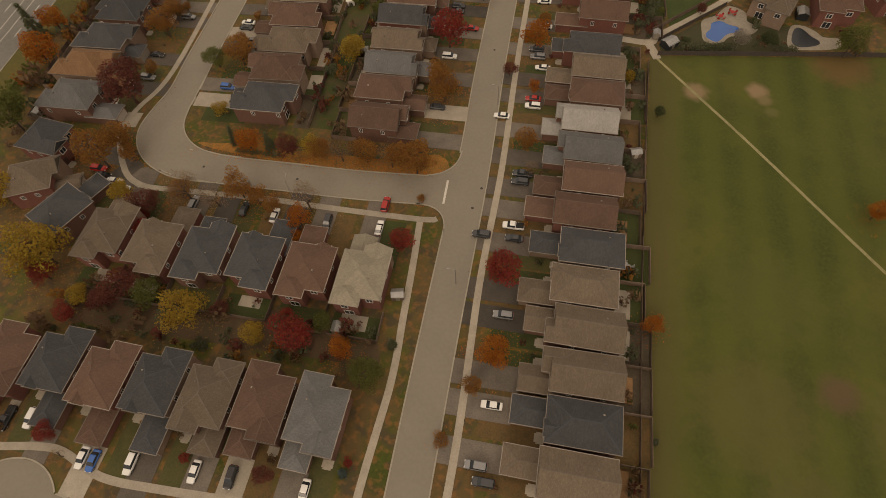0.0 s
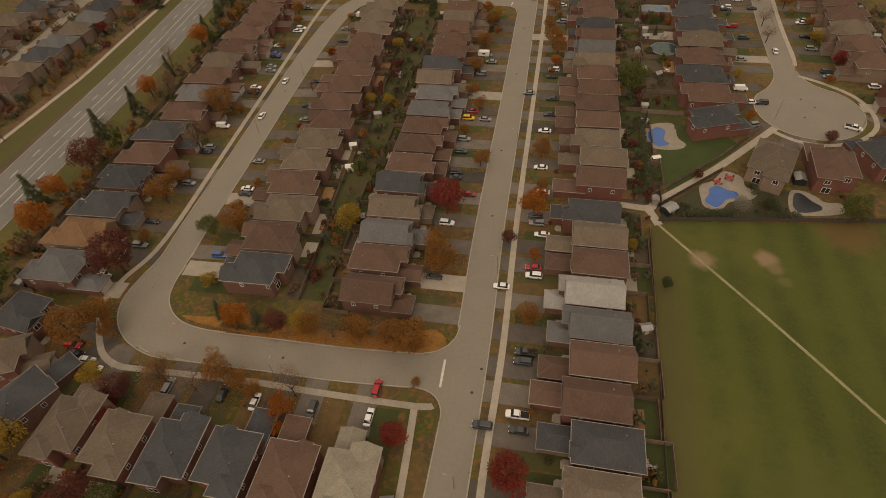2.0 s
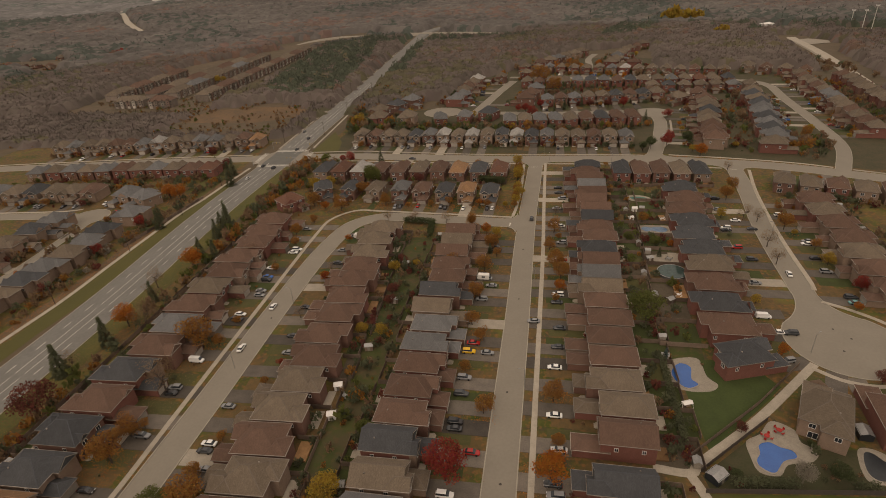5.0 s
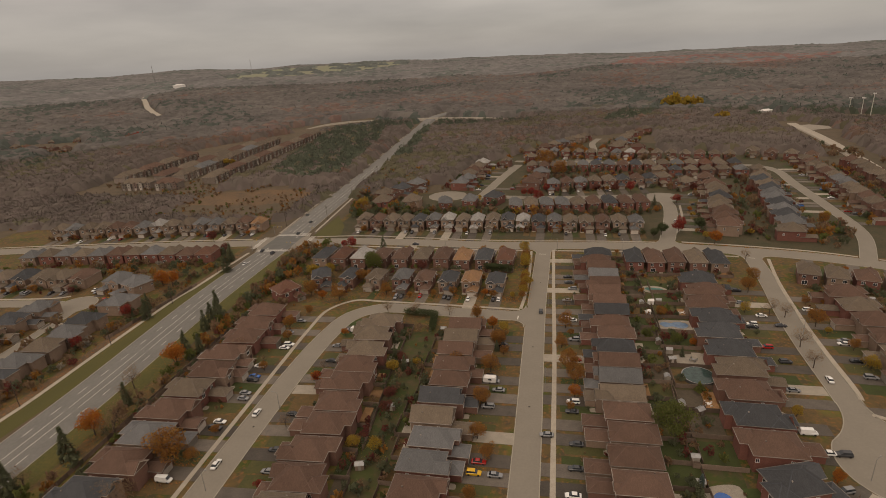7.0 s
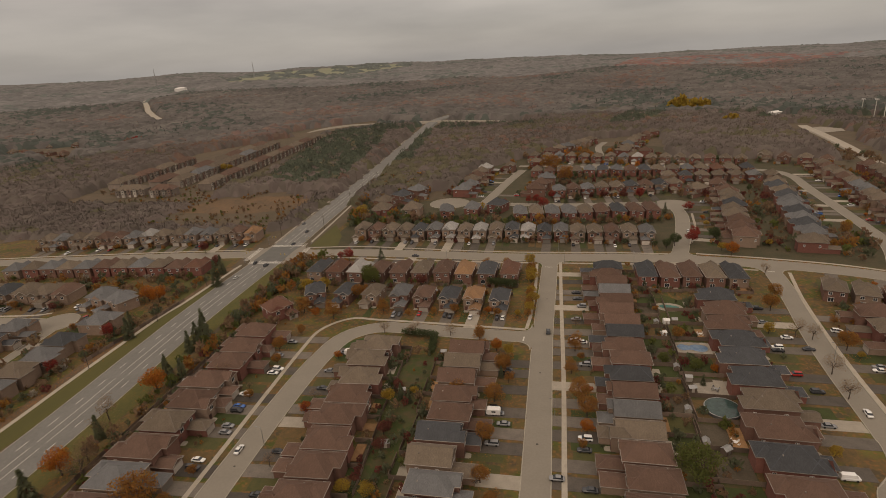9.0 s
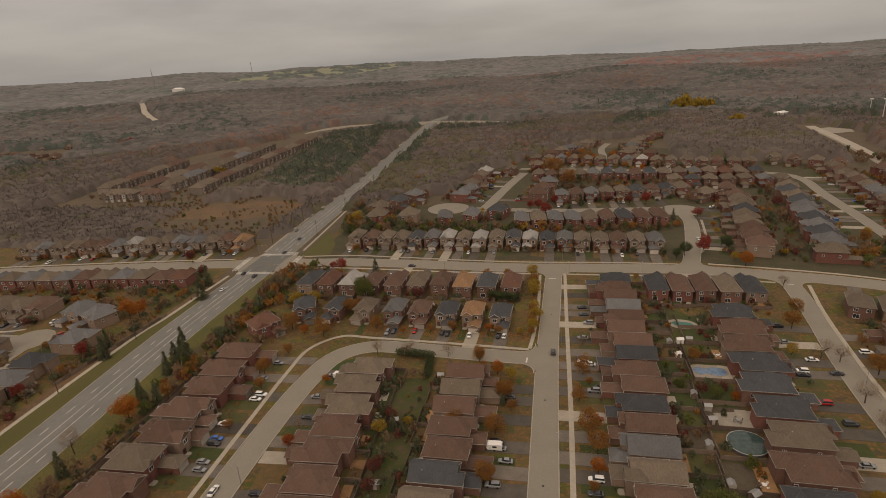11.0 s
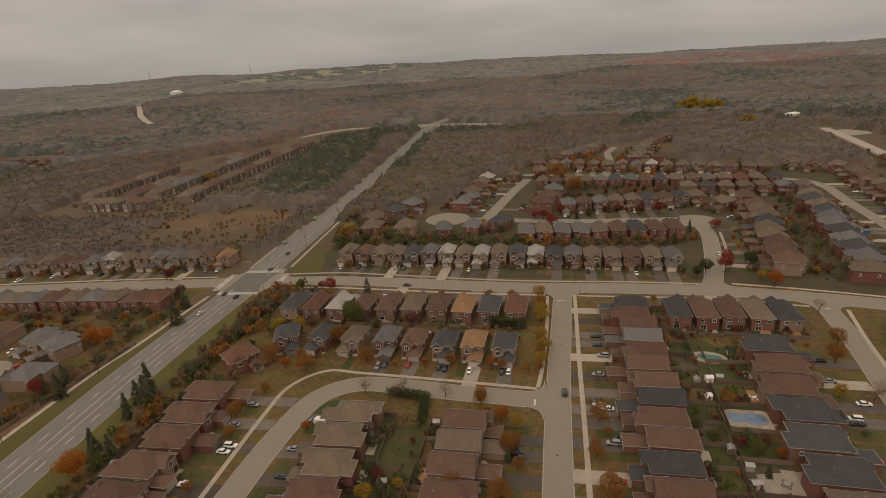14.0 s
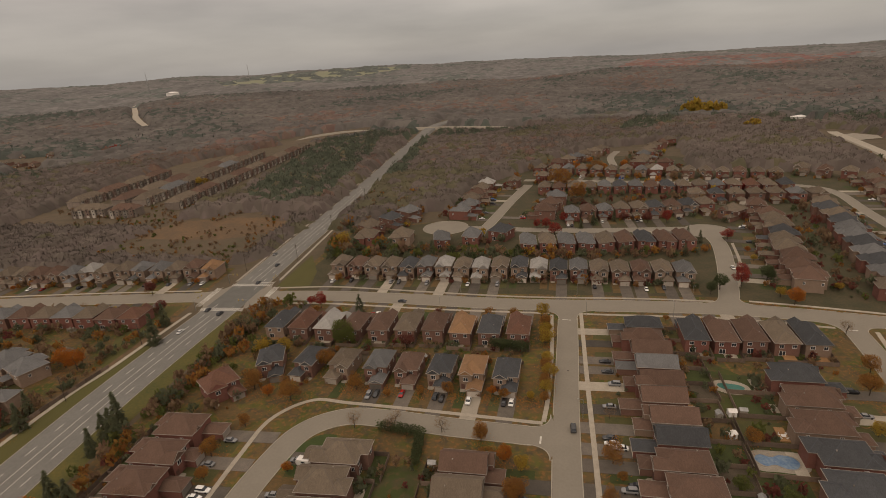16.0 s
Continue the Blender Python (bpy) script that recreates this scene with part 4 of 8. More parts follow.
def house(style, roof, brick, w=8.6, d=14.0, flip=False, far="", gab=False):
    """A two-storey brick house; its front looks to -y, the main block is centred on the origin."""
    key = (style, roof, brick, w, d, flip, far, gab)
    if key in HOUSES:
        return HOUSES[key], True
    root = new("house")
    tagged(root, f"two-storey {BRICKWORD[brick]} house with a {ROOFWORD[roof]} shingle roof", "house", "houses of the neighbourhood")
    H = {"hip": 6.3, "wing": 6.0, "side": 6.5, "gable": 6.4}[style]
    s = -1 if flip else 1
    roofm = [ROOF[roof], M_TRIM, CAPS[roof], M_PALE]
    x0, x1, y0, y1 = -w / 2, w / 2, -d / 2, d / 2
    # the back steps in beside a bay on most of the wider houses
    bay = 2.3 if w >= 9.4 and d >= 13 and not gab else 0.0
    y1m = y1 - bay
    bx0, bx1 = (x0, x0 + w * 0.56) if not flip else (x1 - w * 0.56, x1)
    bm = bmesh.new()
    box(bm, x0, x1, y0, y1m, -0.3, H - 0.05)
    if bay:
        box(bm, bx0 + 0.01, bx1 - 0.01, y1m - 0.05, y1, -0.3, H - 0.06)
    if style == "gable":
        bm.faces.new([bm.verts.new(v) for v in ((x0, y0, H - 0.1), (x1, y0, H - 0.1), (0, y0, H + w / 2 * 0.72))])
    pitch = 0.72 if style == "gable" else 0.66
    if gab:
        for yy in (y0, y1m):
            bm.faces.new([bm.verts.new(v) for v in ((x0, yy, H - 0.1), (x1, yy, H - 0.1), (0, yy, H + w / 2 * pitch))])
    part("wall", bm, BRICK[brick], root)
    bm = bmesh.new()
    top = hip_roof(bm, x0, x1, y0, y1m, H, pitch, gable_front=style == "gable" or gab, gable_back=gab)
    if bay:
        hip_roof(bm, bx0, bx1, y1m - w * 0.3, y1, H - 0.02, pitch * 0.98)
    if style == "hip" and not gab:
        # a small gable over the front
        cx = s * w * 0.22
        hip_roof(bm, cx - 1.5, cx + 1.5, y0 - 0.5, y0 + 3.4, H + 0.02, 0.8, 0.25, gable_front=True)
        bm.faces.new([bm.verts.new(v) for v in ((cx - 1.6, y0 - 0.6, H), (cx + 1.6, y0 - 0.6, H), (cx, y0 - 0.6, H + 1.3))]).material_index = 1
    main_roof = part("roof", bm, roofm, root)
    gx0, gx1 = (x0, x0 + 5.4) if not flip else (x1 - 5.4, x1)
    gm = (gx0 + gx1) / 2
    gp = {"hip": 7.2, "wing": 5.2, "gable": 1.6, "side": 6.4}[style]
    gy = y0 - gp
    # garage wing in front
    bm = bmesh.new()
    gh = 3.0
    box(bm, gx0 + 0.02, gx1 - 0.02, gy, y0 + 0.05, -0.3, gh - 0.05)
    garage = part("garage", bm, BRICK[brick], root)
    bm = bmesh.new()
    hip_roof(bm, gx0, gx1, gy, y0 + (2.2 if style != "gable" else 0.5), gh, 0.42, 0.35, gable_front=style == "side")
    part("garage_roof", bm, roofm, root)
    # upper front wing
    if style in ("wing", "side"):
        wx0, wx1 = (x1 - w * 0.55, x1) if not flip else (x0, x0 + w * 0.55)
        bm = bmesh.new()
        fy = y0 - 1.8
        box(bm, wx0, wx1 - 0.01, fy, y0 + 0.05, -0.3, H - 0.06)
        bm.faces.new([bm.verts.new(v) for v in ((wx0, fy, H - 0.06), (wx1, fy, H - 0.06), ((wx0 + wx1) / 2, fy, H + (wx1 - wx0) / 2 * 0.66))])
        part("front_wing", bm, BRICK["T" if brick == "R" and style == "side" else brick], root)
        bm = bmesh.new()
        hip_roof(bm, wx0, wx1 + 0.02, fy, y0 + 4.4, H + 0.03, 0.66, 0.4, gable_front=True)
        part("wing_roof", bm, roofm, root)
        wc, wy = (wx0 + wx1) / 2, fy
    else:
        wc, wy = s * w * 0.22, y0
    # doors
    bm = bmesh.new()
    box(bm, gm - 2.3, gm + 2.3, gy - 0.05, gy + 0.02, 0.02, 2.25)
    for k in range(1, 4):
        box(bm, gm - 2.28, gm + 2.28, gy - 0.075, gy - 0.05, k * 0.56 - 0.03, k * 0.56 + 0.01)
    part("garage_door", bm, M_DOOR, garage)
    dx = s * (w / 2 - 1.4)
    if "f" in far and "N" in far:
        bm = bmesh.new()
        box(bm, dx - 0.55, dx + 0.55, wy - 0.06, wy + 0.02, 0.25, 2.4)
        box(bm, dx - 0.75, dx - 0.55, wy - 0.09, wy + 0.02, 0.2, 2.5)
        box(bm, dx + 0.55, dx + 0.75, wy - 0.09, wy + 0.02, 0.2, 2.5)
        part("front_door", bm, M_FDOOR, root)
        bm = bmesh.new()
        box(bm, dx - 1.2, dx + 1.2, wy - 1.6, wy - 0.02, -0.2, 0.2)
        box(bm, dx - 0.9, dx + 0.9, wy - 2.0, wy - 1.6, -0.2, 0.08)
        part("porch_step", bm, M_CONC, root)
    # windows
    if "f" in far:
        put_window(root, 1.7, 1.5, wc, wy, 3.6)
    if "f" in far and "D" not in far:
        put_window(root, 1.4, 1.3, gm + (0.3 if style != "gable" else -0.2), y0, 3.9)
    if "b" in far:
        for x in (-w * 0.27, w * 0.24):
            put_window(root, 1.5, 1.35, x, y1 if not bay or bx0 < x - 0.8 and x + 0.8 < bx1 else y1m, 3.7, 180)
        if "D" not in far:
            put_window(root, 2.2, 2.0, w * 0.18, y1m if not bay or flip is False else y1, 0.3, 180)
    if "r" in far:
        put_window(root, 0.9, 1.2, x1, y1 - 3.2, 3.6, 90)
        if "D" not in far:
            put_window(root, 0.9, 1.2, x1, y0 + 4.0, 3.6, 90)
    if "l" in far:
        put_window(root, 0.9, 1.2, x0, y1 - 3.2, 3.6, -90)
        if "D" not in far:
            put_window(root, 0.9, 1.2, x0, y0 + 4.0, 3.6, -90)
    if "N" in far:
        # vents and a chimney
        run = w / 2 + 0.45
        for vx, vy in ((-w * 0.22, y1m - 3.6),):
            bm = bmesh.new()
            zz = top - abs(vx) * pitch
            box(bm, vx - 0.16, vx + 0.16, vy - 0.16, vy + 0.16, zz - 0.15, zz + 0.28)
            part("roof_vent", bm, M_TRIM if vx < 0 else M_STEEL, main_roof)
    HOUSES[key] = root
    return root, False


YARDS = []
FOOT = []  # house plans: inverse place, place, and the blocks' extents


def house_at(x, y, margin=0.0):
    """The house plan and block that cover a place, or nothing."""
    for inv, m, blocks in FOOT:
        if (m.translation.x - x) ** 2 + (m.translation.y - y) ** 2 < 500:
            q = inv @ Vector((x, y, 0))
            for x0, x1, y0, y1 in blocks:
                if x0 - margin < q.x < x1 + margin and y0 - margin < q.y < y1 + margin:
                    return inv, m, (x0, x1, y0, y1), q
    return None


def step_out(x, y, gap):
    """Moves a place that lies in a house to the nearest spot beside it."""
    for _ in range(4):
        hit = house_at(x, y, gap * 0.6)
        if not hit:
            break
        _, m, (x0, x1, y0, y1), q = hit
        dx, dy = (x0 - gap - q.x, x1 + gap - q.x), (y0 - gap - q.y, y1 + gap - q.y)
        a, b = min(dx, key=abs), min(dy, key=abs)
        q = Vector((q.x, q.y + b, 0)) if abs(b) < abs(a) + 3 else Vector((q.x + a, q.y, 0))
        x, y = (m @ q)[:2]
    hit = house_at(x, y, 0.2)
    if hit:
        blocks = next(b for inv, m, b in FOOT if m is hit[1])
        x, y = (hit[1] @ Vector((hit[3].x, min(b[2] for b in blocks) - gap, 0)))[:2]
    return x, y


LAWNS = {k: [] for k in ("green", "olive", "leafy", "bare")}
lrng = random.Random(17)


def lawn_quad(m, x0, x1, y0, y1, kinds, z):
    """Notes one plot of grass or earth, in the house's own axes."""
    q = [m @ Vector((x, y, 0)) for x, y in ((x0, y0), (x1, y0), (x1, y1), (x0, y1))]
    if not any(on_road(p[:2], "", 0.3) for p in q):
        LAWNS[lrng.choice(kinds)].append([(p.x, p.y, z + 0.004 * lrng.random()) for p in q])


PARKING = []  # drive plots: garage front, heading and length
STYLES = ["hip", "wing", "hip", "side", "wing", "hip"]
rng = random.Random(7)


def put_house(x, y, heading, roof, brick=None, style=None, w=8.6, d=14.0, far="", flip=None, drive=True, yard=0.0, gab=False, pale=None, front=""):
    """heading: the way the front looks, in degrees from +x."""
    # most far brown roofs turn taupe or grey: haze put into the colour
    if far and y > 390 and roof in "br" and math.sin(x * 12.9 + y * 4.1) > -0.2:
        roof = "t" if math.sin(x * 7.7) > -0.3 else "g"
    brick = rng.choice("TPPTT") if brick == "M" else brick or rng.choice("RPTPR")
    style = style or rng.choice([{"w": "wing", "s": "side"}[c] for c in front] or STYLES)
    flip = rng.random() < 0.5 if flip is None else flip
    if far:
        drive = drive and y < 640
    sides = (("f", heading), ("b", heading + 180), ("r", heading + 90), ("l", heading - 90))
    far = ("D" if far and y > 480 else "" if far else "N") + "".join(c for c, a in sides if math.sin(radians(a)) < (-0.25 if far else -0.08) or (c == "f" and not far and abs(x) < 70 and y < 215 and -x * math.cos(radians(a)) > 8))
    ob, used = house(style, roof, brick, w, d, flip, far, gab and rng.random() < (0.5 if w < 9 else 0.3))
    m = pose(x, y, 0, 0, 0, heading + 90)
    if used:
        ob = copy_thing(ob, m)
    else:
        ob.matrix_basis = m
    ob.scale = (1, 1, 1.14 if y > 330 else 1.0)
    # the drive, from the garage door to the street
    gp = {"hip": 7.2, "wing": 5.2, "gable": 1.6, "side": 6.4}[style]
    gm = (-w / 2 + 2.7) * (-1 if flip else 1)
    FOOT.append((m.inverted(), m, ((-w / 2, w / 2, -d / 2 - (1.8 if style in ("wing", "side") else 0), d / 2), (gm - 2.7, gm + 2.7, -d / 2 - gp, -d / 2))))
    if drive:
        length, k = 3.0, 0
        while k < 40 and not any(on_road((m @ Vector((gm + e, -d / 2 - gp - length, 0)))[:2], "", 0.35) for e in (-2.9, 2.9)):
            length += 0.5
            k += 1
        if length < 21:
            bm = bmesh.new()
            box(bm, gm - 2.9, gm + 2.9, -d / 2 - gp - length, -d / 2 - gp + 0.05, -0.05, 0.068 + 0.03 * rng.random())
            pale = rng.random() < 0.12 if pale is None else pale
            ob2 = part("driveway", bm, M_CONC if pale else M_DRIVE)
            ob2.matrix_basis = m
            tagged(ob2, "pale concrete driveway before a garage" if pale else "dark asphalt driveway before a garage", "driveway", "driveways", "structure")
            PARKING.append((m @ pose(gm, -d / 2 - gp, 0), length))
        a, b = (gm + 2.7, w / 2 + 0.6) if gm < 0 else (-w / 2 - 0.6, gm - 2.7)
        fit_to = max(2.0, length + gp - 1.2)
        lawn_quad(m, a, b, -d / 2 - min(fit_to, 14), -d / 2 - 0.2, ("green", "olive", "olive", "leafy", "leafy"), 0.024)
    YARDS.append((m, w, d, yard))
    if yard:
        lawn_quad(m, -w / 2 - 0.6, w / 2 + 0.6, d / 2, d / 2 + yard - 0.1, ("green", "green", "green", "olive", "bare", "leafy"), 0.024)
    if yard:
        yard_fence(m, w, d, yard)
        if rng.random() < 0.7:
            a, b = rng.uniform(-w / 2, -1.5), rng.uniform(1, w / 2)
            bm = bmesh.new()
            wood = rng.random() < 0.4
            box(bm, a, b, d / 2 + 0.02, d / 2 + rng.uniform(2.6, 4.6), -0.05, 0.45 if wood else 0.07)
            ob3 = part("deck" if wood else "patio", bm, M_DECK if wood else M_CONC)
            ob3.matrix_basis = m
            tagged(ob3, "brown timber deck behind a house" if wood else "pale paved patio behind a house", "deck" if wood else "patio", "decks and patios", "structure")


def yard_fence(m, w, d, deep):
    """Board fences of one back yard: a side run and the run along the back, each with boards and posts."""
    root = new("fence")
    tagged(root, "weathered grey-brown board fence round a back yard", "fence", "yard fences")
    root.matrix_basis = m
    hw = w / 2 + 0.7
    runs = [((-hw, d / 2 - 1.5), (-hw, d / 2 + deep)), ((-hw, d / 2 + deep), (hw, d / 2 + deep))]
    for (ax, ay), (bx, by) in runs:
        n = max(1, round(math.dist((ax, ay), (bx, by)) / 12.0))
        for k in range(n):
            px, py = ax + (bx - ax) * k / n, ay + (by - ay) * k / n
            qx, qy = ax + (bx - ax) * (k + 1) / n, ay + (by - ay) * (k + 1) / n
            key = "v" if ax == bx else "h"
            bm = bmesh.new()
            if key == "v":
                box(bm, px - 0.03, px + 0.03, py + 0.06, qy - 0.06, 0.05, 1.75)
                box(bm, px - 0.05, px + 0.05, py + 0.06, qy - 0.06, 1.75, 1.82)
            else:
                box(bm, px + 0.06, qx - 0.06, py - 0.03, py + 0.03, 0.05, 1.75)
                box(bm, px + 0.06, qx - 0.06, py - 0.05, py + 0.05, 1.75, 1.82)
            part("panel", bm, M_WOOD, root)


def row(p0, p1, roofs, heading, **kw):
    """Houses at even steps from p0 to p1, one for each letter of roofs."""
    n = len(roofs)
    if n > 1:
        kw["w"] = min(kw["w"], math.dist(p0, p1) / (n - 1) - 1.75)
    for k, r in enumerate(roofs):
        t = k / max(1, n - 1)
        back = rng.uniform(-1.3, 1.3)
        put_house(p0[0] + (p1[0] - p0[0]) * t + back * math.cos(radians(heading)), p0[1] + (p1[1] - p0[1]) * t + back * math.sin(radians(heading)), heading + rng.uniform(-0.8, 0.8), r, **kw)


WEST, EAST, SOUTH, NORTH = 180, 0, -90, 90
# along the main street, east side, then west side
row((19.0, -63.5), (33.2, 60.2), "tktttkbbglbtk", WEST - 6.8, w=8.7, d=14.2, yard=7.5, gab=True)
row((36.0, 75.7), (61.7, 290), "bttbbbbtgbkbbkbbbgbbk", WEST - 6.4, w=8.8, d=14.2, yard=12.2, gab=True)
row((-31.8, 29.2), (-13.4, 204), "bbgtkbbbggtkbbbtb", EAST - 6.2, w=8.8, d=13.5, yard=6, gab=True)
# crescent, inner and outer side
row((-64.5, 36), (-51.5, 208), "kbtbttbbbbbbttt", WEST - 4, w=11.2, d=15, yard=5)
row((-126.6, 36), (-112.2, 222), "gokkbkbgbtbbbbb", EAST - 4.5, w=10.9, d=16.5, yard=6)
put_house(-126.5, 19.5, EAST - 14, "k", "R", "wing", 10.4, 11, pale=False)
put_house(-123.5, 4.5, EAST + 18, "t", "R", "side", 10.4, 11, pale=False)
put_house(-110.5, -5.5, 58, "k", "P", "hip", 10.4, 12, pale=False)
row((-95.5, -13.6), (-28.2, -22.2), "ttkkbc", NORTH - 7, w=10.6, d=13.5, yard=6)
row((-106, -43.5), (-33, -53.4), "bkbktbg", SOUTH - 8, w=10.2, d=13.5)
# north of the crescent and along the cross road
for x, r in zip((-80.5, -65, -49.5, -37, -23.5, -11, 2), "ktgbkok"):
    put_house(x, 256.2 - 0.15 * x, SOUTH - 9 + rng.uniform(-2, 2), r, "M", "side" if r in "go" else "wing", 8.8, 12.6, yard=6)
put_house(-98, 269, -75, "k", "P", "side", 10, 14, yard=5)
put_house(-113.5, 251, -45, "r", "R", "wing", 12.5, 13)
row((-106, 302.5), (8.5, 291.5), "krlbbtbokr", NORTH - 8, w=9.2, d=16.5, yard=5)
row((-95.6, 379.5), (98.8, 352), "tbttkgltltklkgttbtg", SOUTH - 7, w=8.8, d=13.2, yard=4, brick="M", front="wsw")
row((20, 405.5), (116, 402.5), "btbbtbkbb", NORTH - 2, w=9.6, d=17, far=True, brick="R", style="wing")
put_house(-37, 420, 95, "b", "R", "wing", 10.5, 15, far=True)
put_house(-17, 424, 80, "g", "R", "wing", 11, 15, far=True)
put_house(3, 432, 60, "k", "R", "wing", 13, 12, far=True, drive=False)
row((57, 473), (156, 481), "gbgbtkbkt", SOUTH - 3, w=10.2, d=15, far=True)
put_house(168, 459, 215, "t", "P", "wing", 12, 14, far=True, drive=False)
put_house(188, 470, 250, "b", "P", "hip", 12, 14, far=True, drive=False)
row((45, 557), (236, 527), "bbttbkbbkttbtrbk", NORTH - 9, w=10.2, d=15, far=True, brick="R")
row((50, 644), (250, 573), "ttbtbttbltbttbtt", SOUTH - 19, w=10.2, d=14, far=True)
row((160, 511), (244, 497), "tktbtgt", SOUTH - 9, w=10.6, d=13, far=True, drive=False)
row((279, 586), (318, 548), "tbtb", 235, w=11, d=14, far=True)
row((72, 668), (132, 742), "btbtbt", 140, w=10, d=14, far=True, drive=False)
row((150, 650), (182, 728), "ttbtt", -30, w=10, d=15, far=True, drive=False)
row((156, 612), (176, 640), "tb", 160, w=10, d=13, far=True, drive=False)
row((196, 748), (222, 782), "tbt", 200, w=10, d=13, far=True, drive=False)
row((-27, 488), (-8, 582), "bbtbtl", EAST - 15, w=12, d=15, far=True)
row((-92, 432), (-66, 428), "tb", 85, w=14, d=16, far=True, drive=False)
row((-94, 458), (-70, 494), "bkg", -40, w=13, d=15, far=True, drive=False)
row((20, 590), (48, 606), "tb", SOUTH - 20, w=10, d=13, far=True, drive=False)
row((40, 478), (52, 520), "bbb", 165, w=12.5, d=15, far=True)
# beyond the junction of the court
row((153, 335), (187, 445), "bbbttkttb", WEST - 18, w=12.4, d=15, far=True)
row((186, 322), (232, 466), "tgkgkggktkb", EAST - 15, w=12.4, d=15, far=True)
row((262, 345), (304, 528), "tbtbttbgtbttbt", WEST - 13, w=11.8, d=13, far=True)
row((299, 350), (335, 514), "tbtbtbtbtttb", EAST - 13, w=12, d=13, far=True)
# court on the east
put_house(79, 109.5, 12, "k", "R", "wing", 10.6, 15.5)
row((80, 124.5), (103.5, 249), "bkbtkkkbbk", EAST - 8, w=11.4, d=16.5, yard=14)
row((80.5, 283), (124, 277.5), "kbbtk", NORTH - 7, w=9.0, d=18, style="wing", yard=6)
put_house(91.2, 84.2, 60, "t", "T", "wing", 11.4, 17)
put_house(109.5, 82, 77, "b", "R", "hip", 11.6, 15)
put_house(128, 88, 98, "k", "R", "wing", 12, 13)
put_house(148, 98, 125, "b", "R", "wing", 12, 13)
put_house(154, 124, 172, "b", "R", "wing", 12, 13)
row((149.5, 146), (164, 228), "bbtbbtb", WEST - 10, w=11.4, d=15, yard=6)
row((161.5, 257), (216, 230.5), "ttbtbt", NORTH - 24, w=9.2, d=13)
row((190, 130), (202, 200), "btbtbb", EAST + 0, w=10.6, d=13, far=True)
# west of the arterial road
row((-344, 379), (-180, 381), "tgttbbglttggtbo", SOUTH, w=9.6, d=12, far=True, brick="T", front="wsw")
row((-318, 318), (-190, 314), "gtgtgbtgtbr", NORTH, w=11, d=11.5, far=True)
row((-330, 281), (-250, 279), "tgtkttb", SOUTH, w=11, d=16, far=True, brick="T", style="wing")
put_house(-222, 271, -102, "g", "T", "wing", 13.5, 15, far=True)
put_house(-206.5, 264, -118, "g", "T", "hip", 13.5, 14, far=True)
put_house(-200.5, 238, 178, "g", "T", "wing", 13.5, 14, far=True)
row((-213, 112), (-203, 216), "tbbtkgtgk", WEST - 5, w=11.4, d=14, far=True, brick="T")
row((-250, 110), (-245, 232), "tbtgkbtkg", EAST, w=12.2, d=13, far=True, brick="T")


LAWNMAT = {
    "green": mat("plot_green", (0.05, 0.066, 0.019), (0.04, 0.046, 0.017), rough=0.95, scale=0.35, fine=2.0, bump=0.3),
    "olive": mat("plot_olive", (0.085, 0.076, 0.028), (0.055, 0.058, 0.022), rough=0.95, scale=0.35, fine=2.0, bump=0.3),
    "leafy": mat("plot_leafy", (0.15, 0.086, 0.034), (0.075, 0.058, 0.027), rough=0.95, scale=0.5, fine=2.6, bump=0.3),
    "bare": mat("plot_bare", (0.10, 0.078, 0.055), (0.06, 0.05, 0.034), rough=0.95, scale=0.4, fine=2.0, bump=0.3),
}
for key, word in (("green", "well-kept green lawns of the house plots"), ("olive", "dull olive lawns of the house plots"), ("leafy", "plots covered with brown fallen leaves"), ("bare", "bare earth of back yards")):
    quads = LAWNS[key]
    tagged(raw("plot_lawn", [p for q in quads for p in q], [tuple(range(4 * k, 4 * k + 4)) for k in range(len(quads))], LAWNMAT[key]), word, "ground", "", "structure")

# ---- far terraces ----
def terrace(x, y, heading, n, roof):
    """A far row of joined houses under one roof."""
    root = new("terrace")
    tagged(root, f"long terrace of joined houses under a {ROOFWORD[roof]} roof", "house", "far terraces")
    w = 6.4 * n
    bm = bmesh.new()
    box(bm, -w / 2, w / 2, -7.4, 7.4, -1, 7.6)
    part("wall", bm, M_RENDER, root)
    bm = bmesh.new()
    hip_roof(bm, -w / 2, w / 2, -7.4, 7.4, 7.6, 0.62)
    part("roof", bm, [ROOF[roof], M_TRIM, CAPS[roof]], root)
    wins = bmesh.new()
    for k in range(n):
        cx = -w / 2 + 6.4 * (k + 0.5)
        out = (0.5, 1.6)[k % 2]
        high = (7.5, 8.1)[k % 2]
        bm = bmesh.new()
        hip_roof(bm, cx - 1.9, cx + 1.2, -7.4 - out, -1, high, 0.8, 0.25, gable_front=True)
        box(bm, cx - 1.9, cx + 1.2, -7.4 - out, -7.3, -1, high - 0.22, 3)
        box(bm, cx - 1.6, cx + 0.9, -7.46 - out, -7.4 - out, -0.2, 2.2, 4)
        part("bay", bm, [ROOF[roof], M_RENDER, CAPS[roof], (M_PALE, M_RENDER, M_PALE, M_TERRA)[(k + n) % 4], M_DOOR], root)
        for yy, x0, ww in ((-7.44 - out, -0.85, 1.0), (7.44, -0.7, 1.0), (-7.44, 1.7, 0.8), (7.44, 1.7, 0.8)):
            for z0 in (3.0, 5.6):
                box(wins, cx + x0, cx + x0 + ww, yy - 0.04, yy + 0.04, z0, z0 + 1.1)
    tagged(part("glazing", wins, M_GLASS, root), kind="stuff")
    root.matrix_basis = pose(x, y, 0, 0, 0, heading)
    return root


